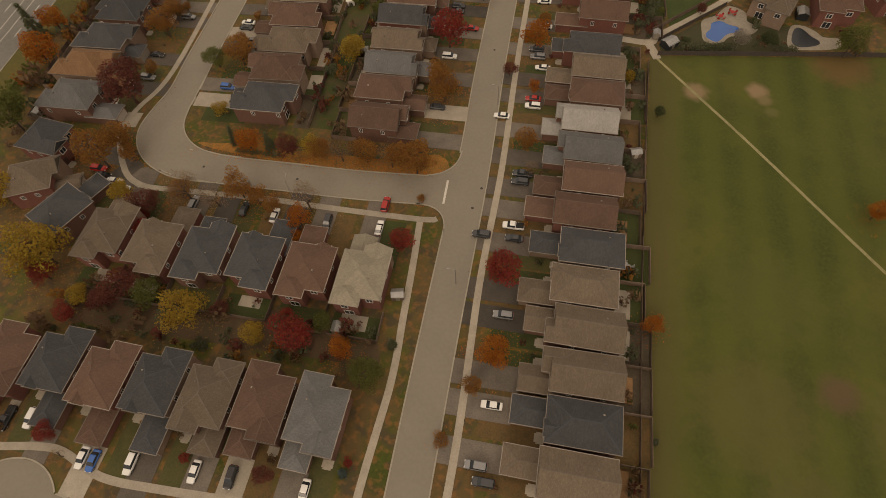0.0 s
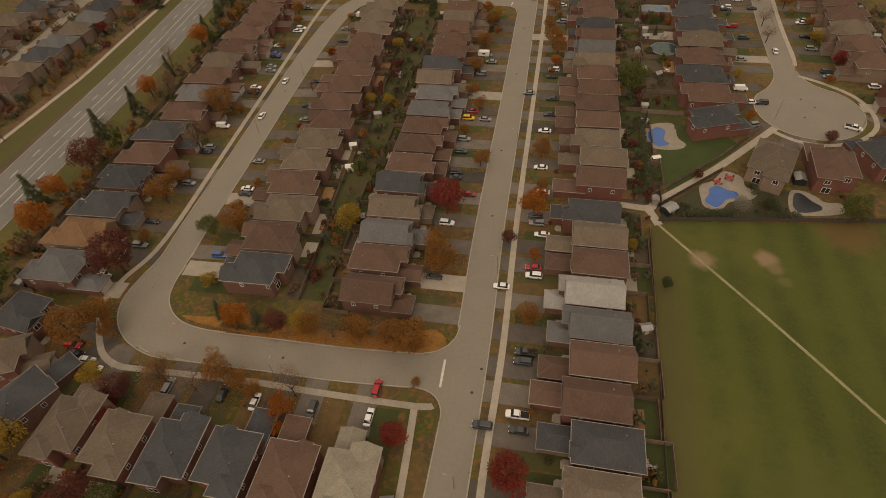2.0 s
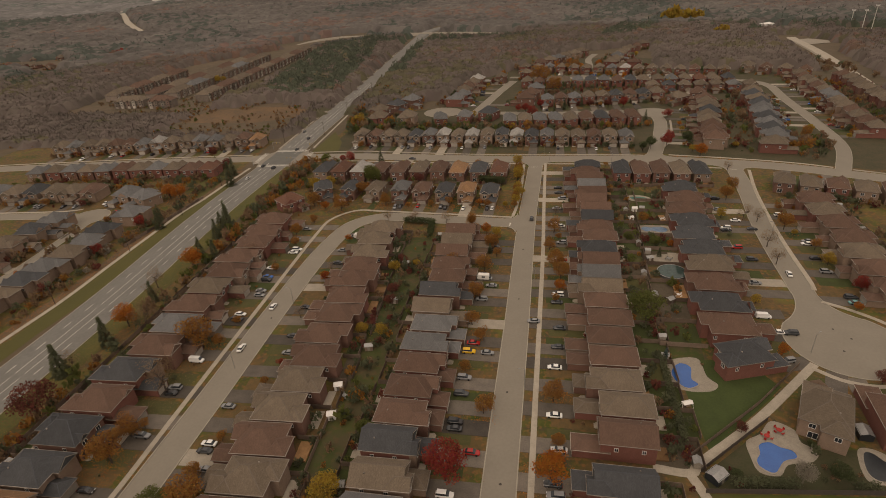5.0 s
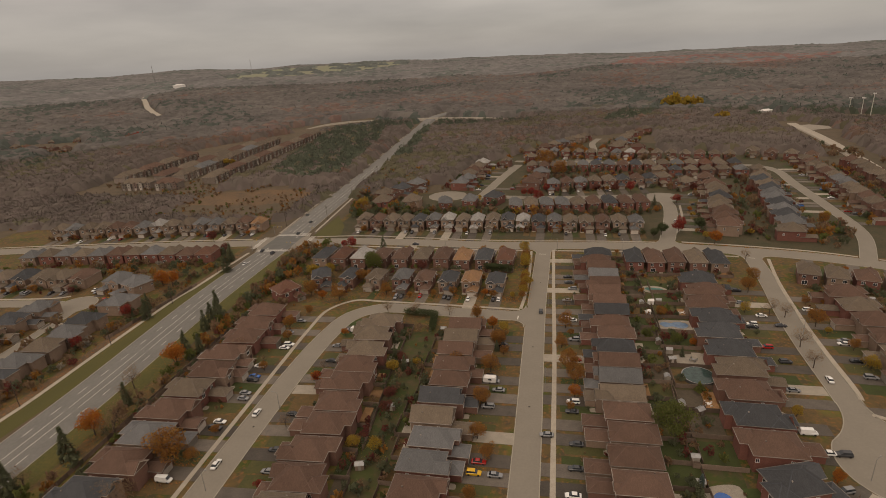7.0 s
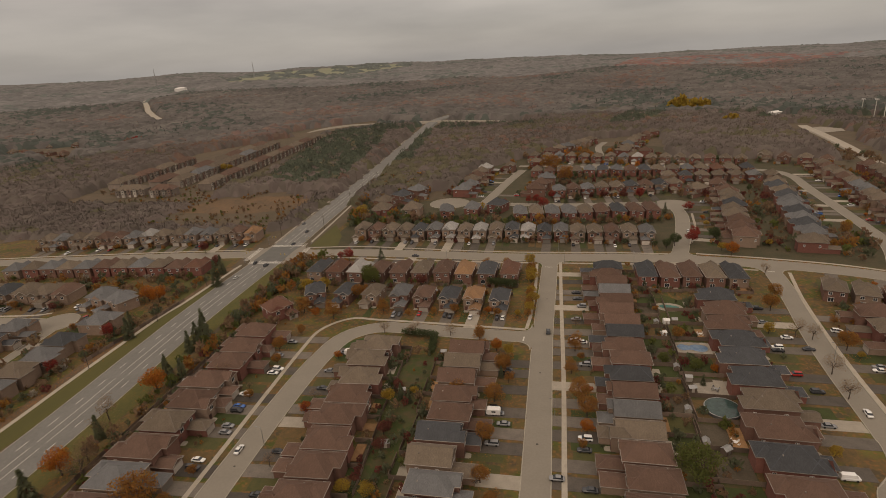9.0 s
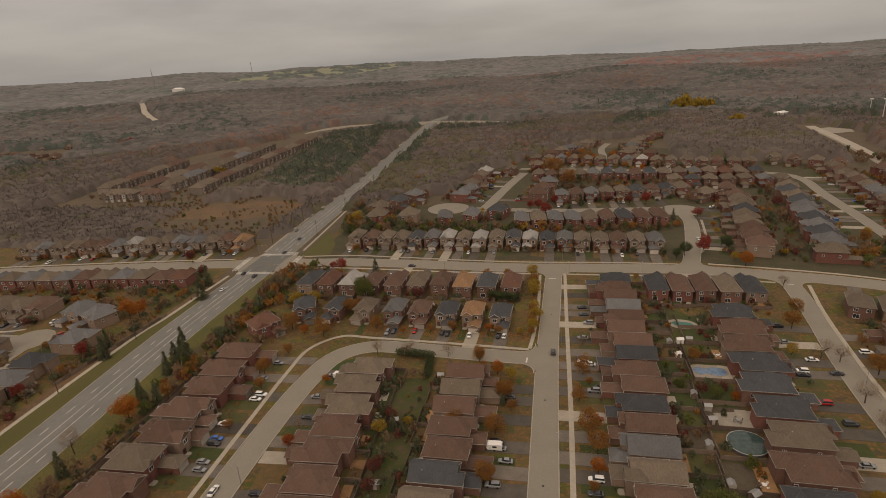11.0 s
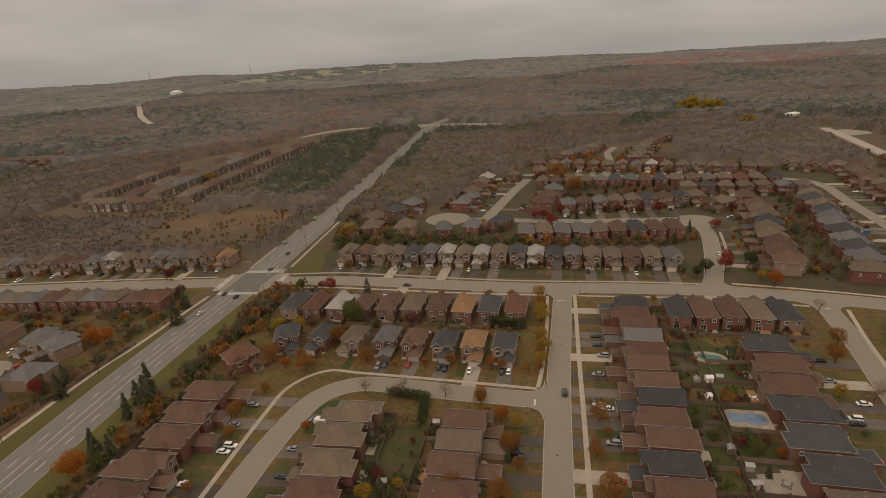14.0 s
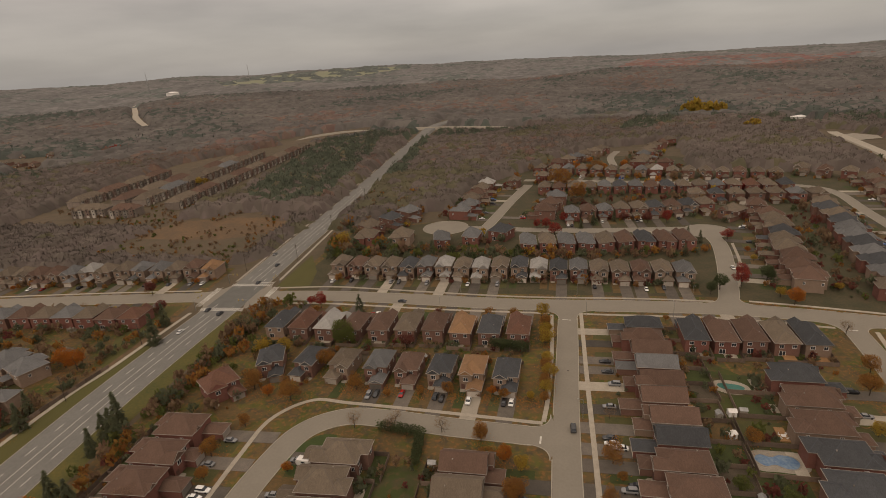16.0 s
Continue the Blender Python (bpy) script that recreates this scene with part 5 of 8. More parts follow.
M_TERRA = mat("terrace_brick_front", (0.25, 0.17, 0.14), (0.19, 0.13, 0.108), rough=0.9, scale=0.3, bump=0)
for k in range(4):
    terrace(-431 + 1.5 * k, 600 + 41 * k, 88, 6, "tb"[k % 2])
for k in range(7):
    terrace(-381 + 2.2 * k, 600 + 41 * k, 267, 6, "bt"[k % 2])
    terrace(-357 + 1.4 * k, 597 + 41 * k, 88, 6, "tg"[k % 3 == 1])
for k in range(9):
    terrace(-311 + 1.6 * k, 578 + 40.5 * k, 88, 6, "tb"[k % 2])
terrace(-388, 550, 5, 5, "t")
terrace(-349, 544, 5, 4, "b")

# ---- trees ----
def leaf_cloud(rs, n, blobs, size, up=0.0):
    """Small leaf clumps, single quads each turned its own way, spread through a few overlapping rounded masses."""
    w = np.array([b[3] * b[4] * b[5] for b in blobs])
    pick = rs.choice(len(blobs), n, p=w / w.sum())
    b = np.array(blobs)[pick]
    d = rs.normal(size=(n, 3))
    d /= np.linalg.norm(d, axis=1)[:, None]
    rad = rs.uniform(0.25, 1.0, n) ** 0.45
    c = b[:, :3] + d * rad[:, None] * b[:, 3:6]
    s = size * rs.uniform(0.6, 1.4, n)[:, None]
    nrm = d + rs.normal(size=(n, 3)) * 0.7 + np.array([0, 0, up])
    nrm /= np.linalg.norm(nrm, axis=1)[:, None]
    a = np.cross(nrm, rs.normal(size=(n, 3)))
    a /= np.linalg.norm(a, axis=1)[:, None]
    e = np.cross(nrm, a)
    v = np.stack([c + a * s + e * s * 0.3, c + e * s, c - a * s * 0.9 - e * s * 0.2, c - e * s * 0.8], 1)
    return v.reshape(-1, 3)


def quads_object(name, v, material, parent=None):
    n = len(v) // 4
    me = bpy.data.meshes.new(name)
    me.vertices.add(4 * n)
    me.vertices.foreach_set("co", v.astype(np.float32).ravel())
    me.loops.add(4 * n)
    me.loops.foreach_set("vertex_index", np.arange(4 * n, dtype=np.int32))
    me.polygons.add(n)
    me.polygons.foreach_set("loop_start", np.arange(0, 4 * n, 4, dtype=np.int32))
    me.update(calc_edges=True)
    me.materials.append(material)
    ob = new(name, me)
    if parent is not None:
        ob.parent = parent
    return ob


def limb(bm, a, b, r0, r1, n=5):
    """A tapered stretch of wood from a to b."""
    a, b = Vector(a), Vector(b)
    q = (b - a).to_track_quat("Z", "Y")
    ring = [[bm.verts.new(p + q @ Vector((r * math.cos(k * math.tau / n), r * math.sin(k * math.tau / n), 0))) for k in range(n)] for p, r in ((a, r0), (b, r1))]
    for k in range(n):
        bm.faces.new((ring[0][k], ring[0][(k + 1) % n], ring[1][(k + 1) % n], ring[1][k]))
    bm.faces.new(ring[1])


def branches(bm, rs, a, way, length, r, depth):
    b = a + way * length
    limb(bm, a, b, r, r * 0.62, 5 if depth > 1 else 3)
    if depth == 0:
        return
    for _ in range(3 if depth > 1 else 4):
        t = rs.uniform(0.45, 1.0)
        d = (way + Vector(rs.normal(size=3)) * 0.55 + Vector((0, 0, 0.12))).normalized()
        branches(bm, rs, a + way * length * t, d, length * rs.uniform(0.5, 0.75), r * 0.5, depth - 1)


TREE = {}
TREEWORD = {"y": "yellow autumn leaves", "o": "bright orange autumn leaves", "O": "thinning amber leaves", "r": "bright red autumn leaves", "d": "dark red leaves",
            "n": "bare branches and few brown leaves", "g": "green leaves turning yellow", "e": "dense dark green leaves", "G": "dark evergreen needles", "B": "blue-grey needles", "w": "pale bare twigs"}


def tree(kind, variant):
    """A tree ten metres across or high, to be scaled: trunk with limbs and a crown of leaf clumps."""
    if (kind, variant) in TREE:
        return TREE[kind, variant], True
    rs = np.random.RandomState(ord(kind) * 7 + variant)
    root = new("conifer" if kind in "GB" else "tree")
    bm = bmesh.new()
    if kind in "GB":
        # tiers of drooping boughs, ten metres high
        limb(bm, (0, 0, -0.2), (0, 0, 9.6), 0.22, 0.03, 6)
        part("trunk", bm, M_BARK, root)
        vs = []
        for k in range(15):
            z = 0.7 + 9.0 * k / 14
            r = 2.5 * (1 - k / 15.5) ** 0.85 * rs.uniform(0.85, 1.12)
            m = 36 - 2 * k
            a = rs.uniform(0, math.tau, m)
            rr = r * rs.uniform(0.45, 1.0, m)
            c = np.c_[rr * np.cos(a), rr * np.sin(a), z - 0.28 * rr + rs.uniform(-0.3, 0.3, m)]
            out = np.c_[np.cos(a), np.sin(a), -0.35 + rs.uniform(-0.2, 0.2, m)]
            acr = np.c_[-np.sin(a), np.cos(a), rs.uniform(-0.3, 0.3, m)]
            s = rs.uniform(0.35, 0.65, m)[:, None]
            vs.append(np.stack([c + out * s, c + acr * s * 0.7, c - out * s, c - acr * s * 0.7], 1).reshape(-1, 3))
        quads_object("crown", np.concatenate(vs), LEAF[kind], root)
    else:
        branches(bm, rs, Vector((0, 0, -0.2)), Vector((rs.normal() * 0.04, rs.normal() * 0.04, 1)).normalized(), 3.4, 0.24, 4 if kind in "nOw" else 3)
        part("trunk", bm, M_BARK if kind != "w" else LEAF["w"], root)
        n = {"n": 1100, "w": 3200, "O": 2300, "d": 2500, "o": 2600}.get(kind, 2700)
        blobs = [(0, 0, 5.6, 3.4, 3.4, 3.0)]
        for _ in range(7):
            a, r = rs.uniform(0, math.tau), rs.uniform(1.8, 3.4)
            q = rs.uniform(1.3, 2.1)
            blobs.append((r * math.cos(a), r * math.sin(a), rs.uniform(3.6, 7.4), q, q, q * 0.85))
        quads_object("crown", leaf_cloud(rs, n, blobs, 0.175 if kind not in "nw" else 0.13 if kind == "w" else 0.115), LEAF[kind], root)
    tagged(root, f"{'conifer' if kind in 'GB' else 'tree'} with {TREEWORD[kind]}", "tree", "trees of the neighbourhood")
    TREE[kind, variant] = root
    return root, False


trng = random.Random(11)


def put_tree(kind, x, y, size):
    """size: the crown's width; for a conifer its height."""
    x, y = step_out(x, y, 1.2)
    ob, used = tree(kind, trng.randrange(3))
    s = size / 10.0
    tall = s * trng.uniform(0.9, 1.1)
    m = Matrix.Translation((x, y, land(x, y))) @ pose(0, 0, 0, 0, 0, trng.uniform(0, 360))
    if used:
        ob = copy_thing(ob, m)
    else:
        ob.matrix_basis = m
    ob.scale = (s, s, tall)


TREES = []
TREES += [("y", *p) for p in ((-109.8, -18.4, 15.5), (-69.3, -32.0, 11.7), (-52.8, -36.2, 7.0), (-97.9, -28.3, 6.6), (-98.4, -0.0, 7.5), (-42.1, 57.7, 10.4), (-48.9, 19.7, 6.6), (42.3, 50.1, 4.5), (-129.2, 1.0, 11.8), (-39.4, 127.0, 5.9), (19.5, 283.4, 8.1), (18.3, 257.0, 7.6), (19.9, 309.5, 7.9), (139.9, 172.7, 6.6), (-95.2, 275.0, 9.3), (-40.8, 174.0, 6.5), (-47.1, 128.8, 5.5), (16.1, 246.6, 6.5), (18.4, 268.0, 6.5), (-31.7, 178.6, 4.3), (-106.9, 423.9, 13.0),)]
TREES += [("O", *p) for p in ((-107.8, 13.3, 14.1), (-107.8, 69.5, 12.3), (-65.4, 3.8, 9.7), (-18.6, 13.5, 12.2), (-12.8, 41.2, 12.0), (-78.6, 56.3, 12.0), (10.8, 23.2, 8.0), (-16.7, 4.3, 3.0), (-1.4, -45.4, 5.6), (-7.3, -57.3, 4.4), (18.8, 94.1, 8.6), (-105.3, 121.7, 14.0), (138.7, 207.0, 9.8), (-4.8, 195.4, 8.5), (-5.3, 152.0, 8.5), (-2.4, 88.9, 7.6), (-14.6, 48.8, 8.0), (-105.6, 20.1, 10.7), (-116.8, 79.7, 8.8), (29.9, 164.6, 9.2), (18.2, 76.2, 5.4), (-99.2, 251.7, 10.1), (-15.6, 171.3, 8.3), (-74.2, 267.0, 10.3), (-6.5, 133.9, 7.2), (-3.4, 124.3, 6.1), (-81.8, 244.3, 10.4), (-5.9, 208.9, 6.9), (2.3, 194.4, 8.1), (-1.8, 174.0, 9.3),)]
TREES += [("O", *p) for p in ((28.6, 173.3, 10.3), (28.4, 192.0, 6.9), (126.5, 243.5, 9.5), (76.8, 217.9, 7.1), (68.6, 522.1, 16.7), (60.4, 559.6, 22.4), (-7.8, 221.6, 5.5), (32.4, 209.6, 8.4), (-97.9, 212.8, 7.8),)]
TREES += [("g", *p) for p in ((-139.3, 25.8, 15.0), (-86.4, 54.8, 8.2), (-24.5, -44.7, 9.5), (-36.5, -32.6, 5.7), (-79.8, -27.2, 8.5), (55.9, 133.4, 13.5), (107.6, 61.9, 10.1), (-36.4, 79.5, 6.7), (-59.2, 152.5, 5.1), (-71.7, 292.2, 13.2), (-69.3, 285.0, 10.0), (65.2, 198.6, 5.7), (75.2, 191.8, 6.5),)]
TREES += [("n", *p) for p in ((-46.0, 0.1, 11.3), (-71.4, 0.7, 10.1), (-79.7, 2.2, 12.5), (-40.0, 17.4, 10.4), (-25.8, 15.6, 9.4), (-133.1, 133.5, 13.2), (-110.0, 98.3, 13.6), (130.6, 216.2, 8.3), (123.7, 190.1, 9.2), (120.5, 174.6, 8.2), (-125.8, 300.0, 11.7), (-138.2, 141.9, 10.4), (-112.3, 191.7, 9.3), (125.1, 218.8, 8.8), (-38.3, 230.7, 5.7), (-21.4, 224.8, 6.9), (-50.8, 202.0, 5.6), (-52.5, 227.5, 7.5), (-39.2, 225.9, 7.4), (143.5, 286.0, 7.1),)]
TREES += [("d", *p) for p in ((-89.7, -1.1, 8.6), (-55.1, 19.4, 8.4), (-108.5, 38.4, 16.2), (6.7, 52.4, 5.1), (-86.3, -26.7, 11.0), (68.8, 81.8, 4.2), (-142.8, 86.7, 14.3), (-39.7, 155.4, 6.3), (-39.4, 147.7, 5.5), (-38.7, 181.9, 5.5), (-204.0, 350.7, 9.0), (-183.2, 326.3, 8.3),)]
TREES += [("o", *p) for p in ((-67.6, 21.0, 8.6), (-148.0, 72.1, 10.5), (-144.1, 55.0, 13.0), (3.3, -38.3, 9.4), (14.7, 64.7, 10.5), (38.6, -29.9, 5.8), (-31.4, -38.7, 6.6), (-47.7, -5.5, 7.5), (96.9, 2.4, 6.4), (-142.4, 135.4, 11.4), (-138.0, 182.3, 12.0), (-0.7, 210.4, 6.6), (-67.3, 167.6, 5.4), (-189.2, 268.7, 10.7), (-91.8, 247.1, 5.5), (82.3, 191.8, 4.4), (138.1, 315.8, 9.7), (-196.8, 271.2, 10.7),)]
TREES += [("G", *p) for p in ((-72.7, 23.3, 6.7), (-62.0, 21.7, 7.1), (-152.7, 67.8, 9.9), (36.6, -54.9, 3.1), (-20.0, -36.6, 5.1), (-149.9, 107.0, 10.2), (-143.5, 123.7, 9.2), (-136.6, 219.5, 10.8), (-36.9, 176.6, 6.7), (-172.3, 310.8, 9.2), (-42.2, 185.4, 6.7), (-141.4, 221.3, 9.1), (-142.3, 229.9, 9.4), (-141.0, 194.8, 7.5), (-132.3, 191.6, 7.3), (75.3, 184.0, 4.6), (111.3, 386.0, 8.0), (-41.6, 396.3, 11.8), (-17.6, 385.4, 12.2),)]
TREES += [("G", *p) for p in ((-179.9, 227.2, 8.9), (-184.9, 236.8, 7.4), (-166.3, 291.7, 11.5), (-70.9, 380.1, 10.0), (-142.1, 153.4, 6.8), (104.6, 224.5, 4.6), (-9.2, 191.2, 5.2), (-33.5, 174.0, 5.7), (-141.3, 213.9, 7.7), )]
TREES += [("r", *p) for p in ((-12.5, 65.0, 13.7), (-20.2, -10.5, 7.7), (5.2, -18.6, 11.2), (-90.5, -51.2, 5.6), (-89.7, -9.3, 6.7), (-41.8, -37.1, 11.0), (-26.2, -62.6, 2.5), (-60.8, -63.5, 2.8), (-59.4, 167.3, 5.3), (-67.4, 110.4, 3.5), (141.6, 152.2, 7.4), (-94.1, 326.6, 8.9), (-196.1, 197.2, 6.7), (-100.5, 330.9, 6.2), (123.5, 338.6, 9.5), (40.1, 433.5, 11.0), (120.2, 452.0, 9.5), (-192.1, 229.4, 7.4),)]
TREES += [("e", *p) for p in ((85.6, 66.0, 6.6), (84.3, 76.4, 3.0), (61.5, 66.5, 3.6), (105.5, 330.2, 7.5), (99.5, 334.5, 5.0))]
TREES += [("r", *p) for p in ((129.6, 352, 8.5), (145.3, 411, 9.0), (35.8, 449.8, 9.0), (50.1, 463.5, 8.0), (203, 530, 8.0), (29.5, 452, 7.0))]
TREES += [("O", *p) for p in ((-57.5, 250.9, 8.0), (-8.0, 220.1, 7.0), (106.6, 636.3, 15.0), (96, 628, 11.0), (54, 591, 10.0), (-20.5, 249, 6.0), (0.5, 246, 5.5), (134.9, 256.9, 8.0))]
TREES += [("o", *p) for p in ((135, 644.5, 10.0), (160, 339.5, 6.0), (-4, 246, 4.5))]
TREES += [("O", *p) for p in ((20.6, 300, 6.5), (18.9, 284, 6.0), (17.6, 263, 6.5), (16.2, 252, 6.0), (14.8, 241, 5.0))]
TREES += [("y", *p) for p in ((136.3, 325, 6.0), (87.4, 557, 8.0), (20, 291.3, 7.5), (10, 243, 4.0), (77, 559, 6.5), (166, 330, 5.0))]
TREES += [("d", *p) for p in ((107.8, 453.6, 9.0), (-41.9, 282.6, 8.0), (94, 470, 7.0), (70, 500, 8.0))]
TREES += [("O", *p) for p in ((-82, 3.2, 7.5), (-60.5, 1.8, 6.5), (-33, 17.2, 9.0), (-23.5, 15.4, 9.5), (-46, 18.6, 7.5), (-101, 16, 7.0))]
TREES += [("e", *p) for p in ((49.0, 35.9, 4.2), (139, 345, 9.5), (146, 342, 7.0), (112, 335.5, 9.0))]
TREES += [("G", *p) for p in ((124.5, 421, 7.5), (127.5, 408, 9.0), (-70.5, 316.5, 12.5), (60, 448, 8.0), (86, 462, 9.0), (70, 455, 10.0))]
TREES += [("y", *p) for p in ((-342, 668, 11.0), (-336, 672, 9.0))]
TREES += [("r", *p) for p in ((-109.1, -23.0, 8), (-90.9, -7.8, 4.5), (-99.3, -33.3, 6), (-45.5, -31.2, 5))]
TREES += [("o", *p) for p in ((-47.6, -9.1, 4.5), (-103.9, -14.6, 3.5))]
TREES += [("d", *p) for p in ((-91.3, -29.3, 7), (-62.0, -30.0, 5))]
TREES += [("n", *p) for p in ((-147.5, 110.0, 9), (-146.0, 164.0, 10), (-141.4, 154.4, 9))]
TREES += [("y", *p) for p in ((-106.5, 279.5, 8.5),)]
TREES += [("B", *p) for p in ((-27.2, -64.6, 4.0), (57.3, 113.0, 5.0),)]
TREES += [("O", *p) for p in ((217.6, 345.1, 9), (193.2, 329.1, 6))]
TREES += [("y", *p) for p in ((228.0, 359.9, 6),)]
TREES += [("G", *p) for p in ((219.0, 330.7, 8),)]
TREES += [("w", *p) for p in ((76.8, 65.4, 7.0),)]
for kind, x, y, size in TREES:
    put_tree(kind, x, y, size * ((1.4 if x < -130 else 1.0) if kind in "GB" else 1.08))


def clear_of(x, y, d):
    return all((x - t[1]) ** 2 + (y - t[2]) ** 2 > d * d for t in TREES)


# front-yard and back-yard trees of the other plots
for m, length in list(PARKING):
    for side_x, back, chance, kinds in ((5.6, -4.0, 0.42, "OnOOodOy"),):
        if trng.random() > chance:
            continue
        p = m @ Vector((side_x + trng.uniform(-1, 1), back + trng.uniform(-1.5, 1.5), 0))
        if on_road(p[:2], "", 1.5) or not clear_of(p.x, p.y, 5.0) or (p.x > 46 and p.y < 62):
            continue
        k = trng.choice(kinds)
        size = trng.uniform(3.6, 6.5) if back < 0 else trng.uniform(2.6, 5.5)
        put_tree(k, p.x, p.y, size * (1.2 if k in "GB" else 1.0))

FAR_TREES = []  # small garden trees of the far blocks: kind, place, size
for m, w, d, _ in YARDS:
    p = m.translation
    if p.y > 385 and -110 < p.x < 330 and p.y < 800 and trng.random() < 0.62:
        q = m @ Vector((w / 2 * trng.uniform(-1, 1), d / 2 + trng.uniform(3, 6) if trng.random() < 0.6 else -d / 2 - trng.uniform(5, 9), 0))
        if not on_road(q[:2], "", 2.0) and clear_of(q.x, q.y, 6.0):
            FAR_TREES.append((trng.choice("OndnGynednGn"), q.x, q.y, trng.uniform(1.0, 1.8)))

# ---- hedges and shrubs ----
def hedge(x0, y0, x1, y1, half, high, leaf="G"):
    n = int(math.dist((x0, y0), (x1, y1)) * half * high * 26) + 30
    rs = np.random.RandomState(n)
    t = rs.uniform(0, 1, n)
    c = np.c_[x0 + (x1 - x0) * t, y0 + (y1 - y0) * t, high * rs.uniform(0.05, 1, n) ** 0.6]
    c[:, :2] += rs.uniform(-half, half, (n, 2))
    s = rs.uniform(0.15, 0.32, n)[:, None]
    a, e = rs.normal(size=(n, 3)), rs.normal(size=(n, 3))
    a /= np.linalg.norm(a, axis=1)[:, None]
    e /= np.linalg.norm(e, axis=1)[:, None]
    ob = quads_object("hedge", np.stack([c + a * s, c + e * s, c - a * s, c - e * s], 1).reshape(-1, 3), LEAF[leaf])
    tagged(ob, "dense dark green hedge along a yard", "hedge", "hedges")


for h in ((60, 64.4, 75, 63.9, 1.2, 2.9), (88, 63.8, 94, 63.7, 0.9, 2.4), (51.9, 77, 55.9, 112, 1.1, 3.0), (-43, 226.5, -28, 222.5, 1.8, 3.2, "e"), (-28.5, 222, -28.5, 208, 1.6, 3.0, "e"),
          (-4, 281, 10.5, 277, 2.0, 4.6, "e"), (-72, 20, -58, 18.5, 0.9, 1.3), (-45, 20.5, -28, 18.5, 0.8, 1.2)):
    hedge(*h)

# ---- fallen leaves ----
def litter(spots, material, word, seed):
    rs = np.random.RandomState(seed)
    vs = []
    for x, y, r, n in spots:
        a, rr = rs.uniform(0, math.tau, n), r * rs.uniform(0, 1, n) ** 0.7
        c = np.c_[x + rr * np.cos(a), y + rr * np.sin(a), np.full(n, 0.03) + rs.uniform(0, 0.03, n)]
        keep = rs.uniform(0, 1, n) < 0.25
        if not on_road((x, y), "", r):
            keep[:] = True
        else:
            keep |= np.array([not on_road(p[:2], "", -0.6) for p in c])
        c = c[keep]
        s = rs.uniform(0.08, 0.17, len(c))[:, None]
        th = rs.uniform(0, math.tau, len(c))
        a1, e1 = np.c_[np.cos(th), np.sin(th), 0 * th], np.c_[-np.sin(th), np.cos(th), 0.2 + 0 * th]
        vs.append(np.stack([c + a1 * s, c + e1 * s, c - a1 * s, c - e1 * s], 1).reshape(-1, 3))
    tagged(quads_object("fallen_leaves", np.concatenate(vs), material), f"{word} fallen leaves strewn over lawns and drives", "leaves", "", "stuff")


for n, (kinds, key, word) in enumerate((("oO", "o", "orange"), ("y", "y", "yellow"), ("rd", "d", "dark red"), ("n", "n", "brown"))):
    spots = [(x, y, s * 0.85, int(s * s * (5 if y < 130 else 2.5) * (0.4 if key == "y" else 1.0))) for k, x, y, s in TREES if k in kinds and y < 300]
    if key == "o":
        spots += [(-8 - 7 * k, 15.8 + 0.25 * k, 3.4, 200) for k in range(2, 12)] + [(124 + 6 * k, 318.2 - 2.3 * k, 2.4, 120) for k in range(13)]
        spots += [(x, 243 - 0.15 * x, 4.5, 260) for x in range(-60, 12, 7)] + [(19 + 0.12 * k, 240 + 7 * k, 2.6, 130) for k in range(10)]
        spots += [(-198 + 0.1 * (y - 60), y, 5, 120) for y in range(60, 230, 7)]
    litter(spots, LEAF[key], word, n)


# ---- woods ----
def woods(name, pts, material, quads, high, wide, label):
    """Many trees in one mesh: each a ragged tuft of upright clumps."""
    rs = np.random.RandomState(len(pts))
    p = np.array(pts)
    n = len(p)
    h = high * rs.uniform(*((0.7, 1.25) if name == "shrubs" else (0.85, 1.12)), n) * p[:, 3]
    w = wide * rs.uniform(0.75, 1.25, n) * p[:, 3]
    i = np.repeat(np.arange(n), quads)
    m = len(i)
    d = rs.normal(size=(m, 3))
    d /= np.linalg.norm(d, axis=1)[:, None]
    r = rs.uniform(0.1, 1, m) ** 0.5
    c = np.c_[p[i, 0] + d[:, 0] * r * w[i] * 0.5, p[i, 1] + d[:, 1] * r * w[i] * 0.5, p[i, 2] + h[i] * (0.56 + 0.42 * d[:, 2] * r)]
    s = (w[i] * rs.uniform(0.09, 0.19, m))[:, None]
    th = rs.uniform(0, math.tau, m)
    acr = np.c_[np.cos(th), np.sin(th), rs.uniform(-0.5, 0.5, m)]
    up = np.c_[rs.uniform(-0.6, 0.6, (m, 2)), rs.uniform(0.7, 1.5, m)]
    v = np.stack([c - acr * s, c - up * s * 0.9, c + acr * s, c + up * s], 1).reshape(-1, 3)
    tagged(quads_object(name, v, material), label, "woods", "", "stuff")


def in_poly(x, y, poly):
    hit = False
    for (ax, ay), (bx, by) in zip(poly, poly[1:] + poly[:1]):
        if (ay > y) != (by > y) and x < (bx - ax) * (y - ay) / (by - ay) + ax:
            hit = not hit
    return hit


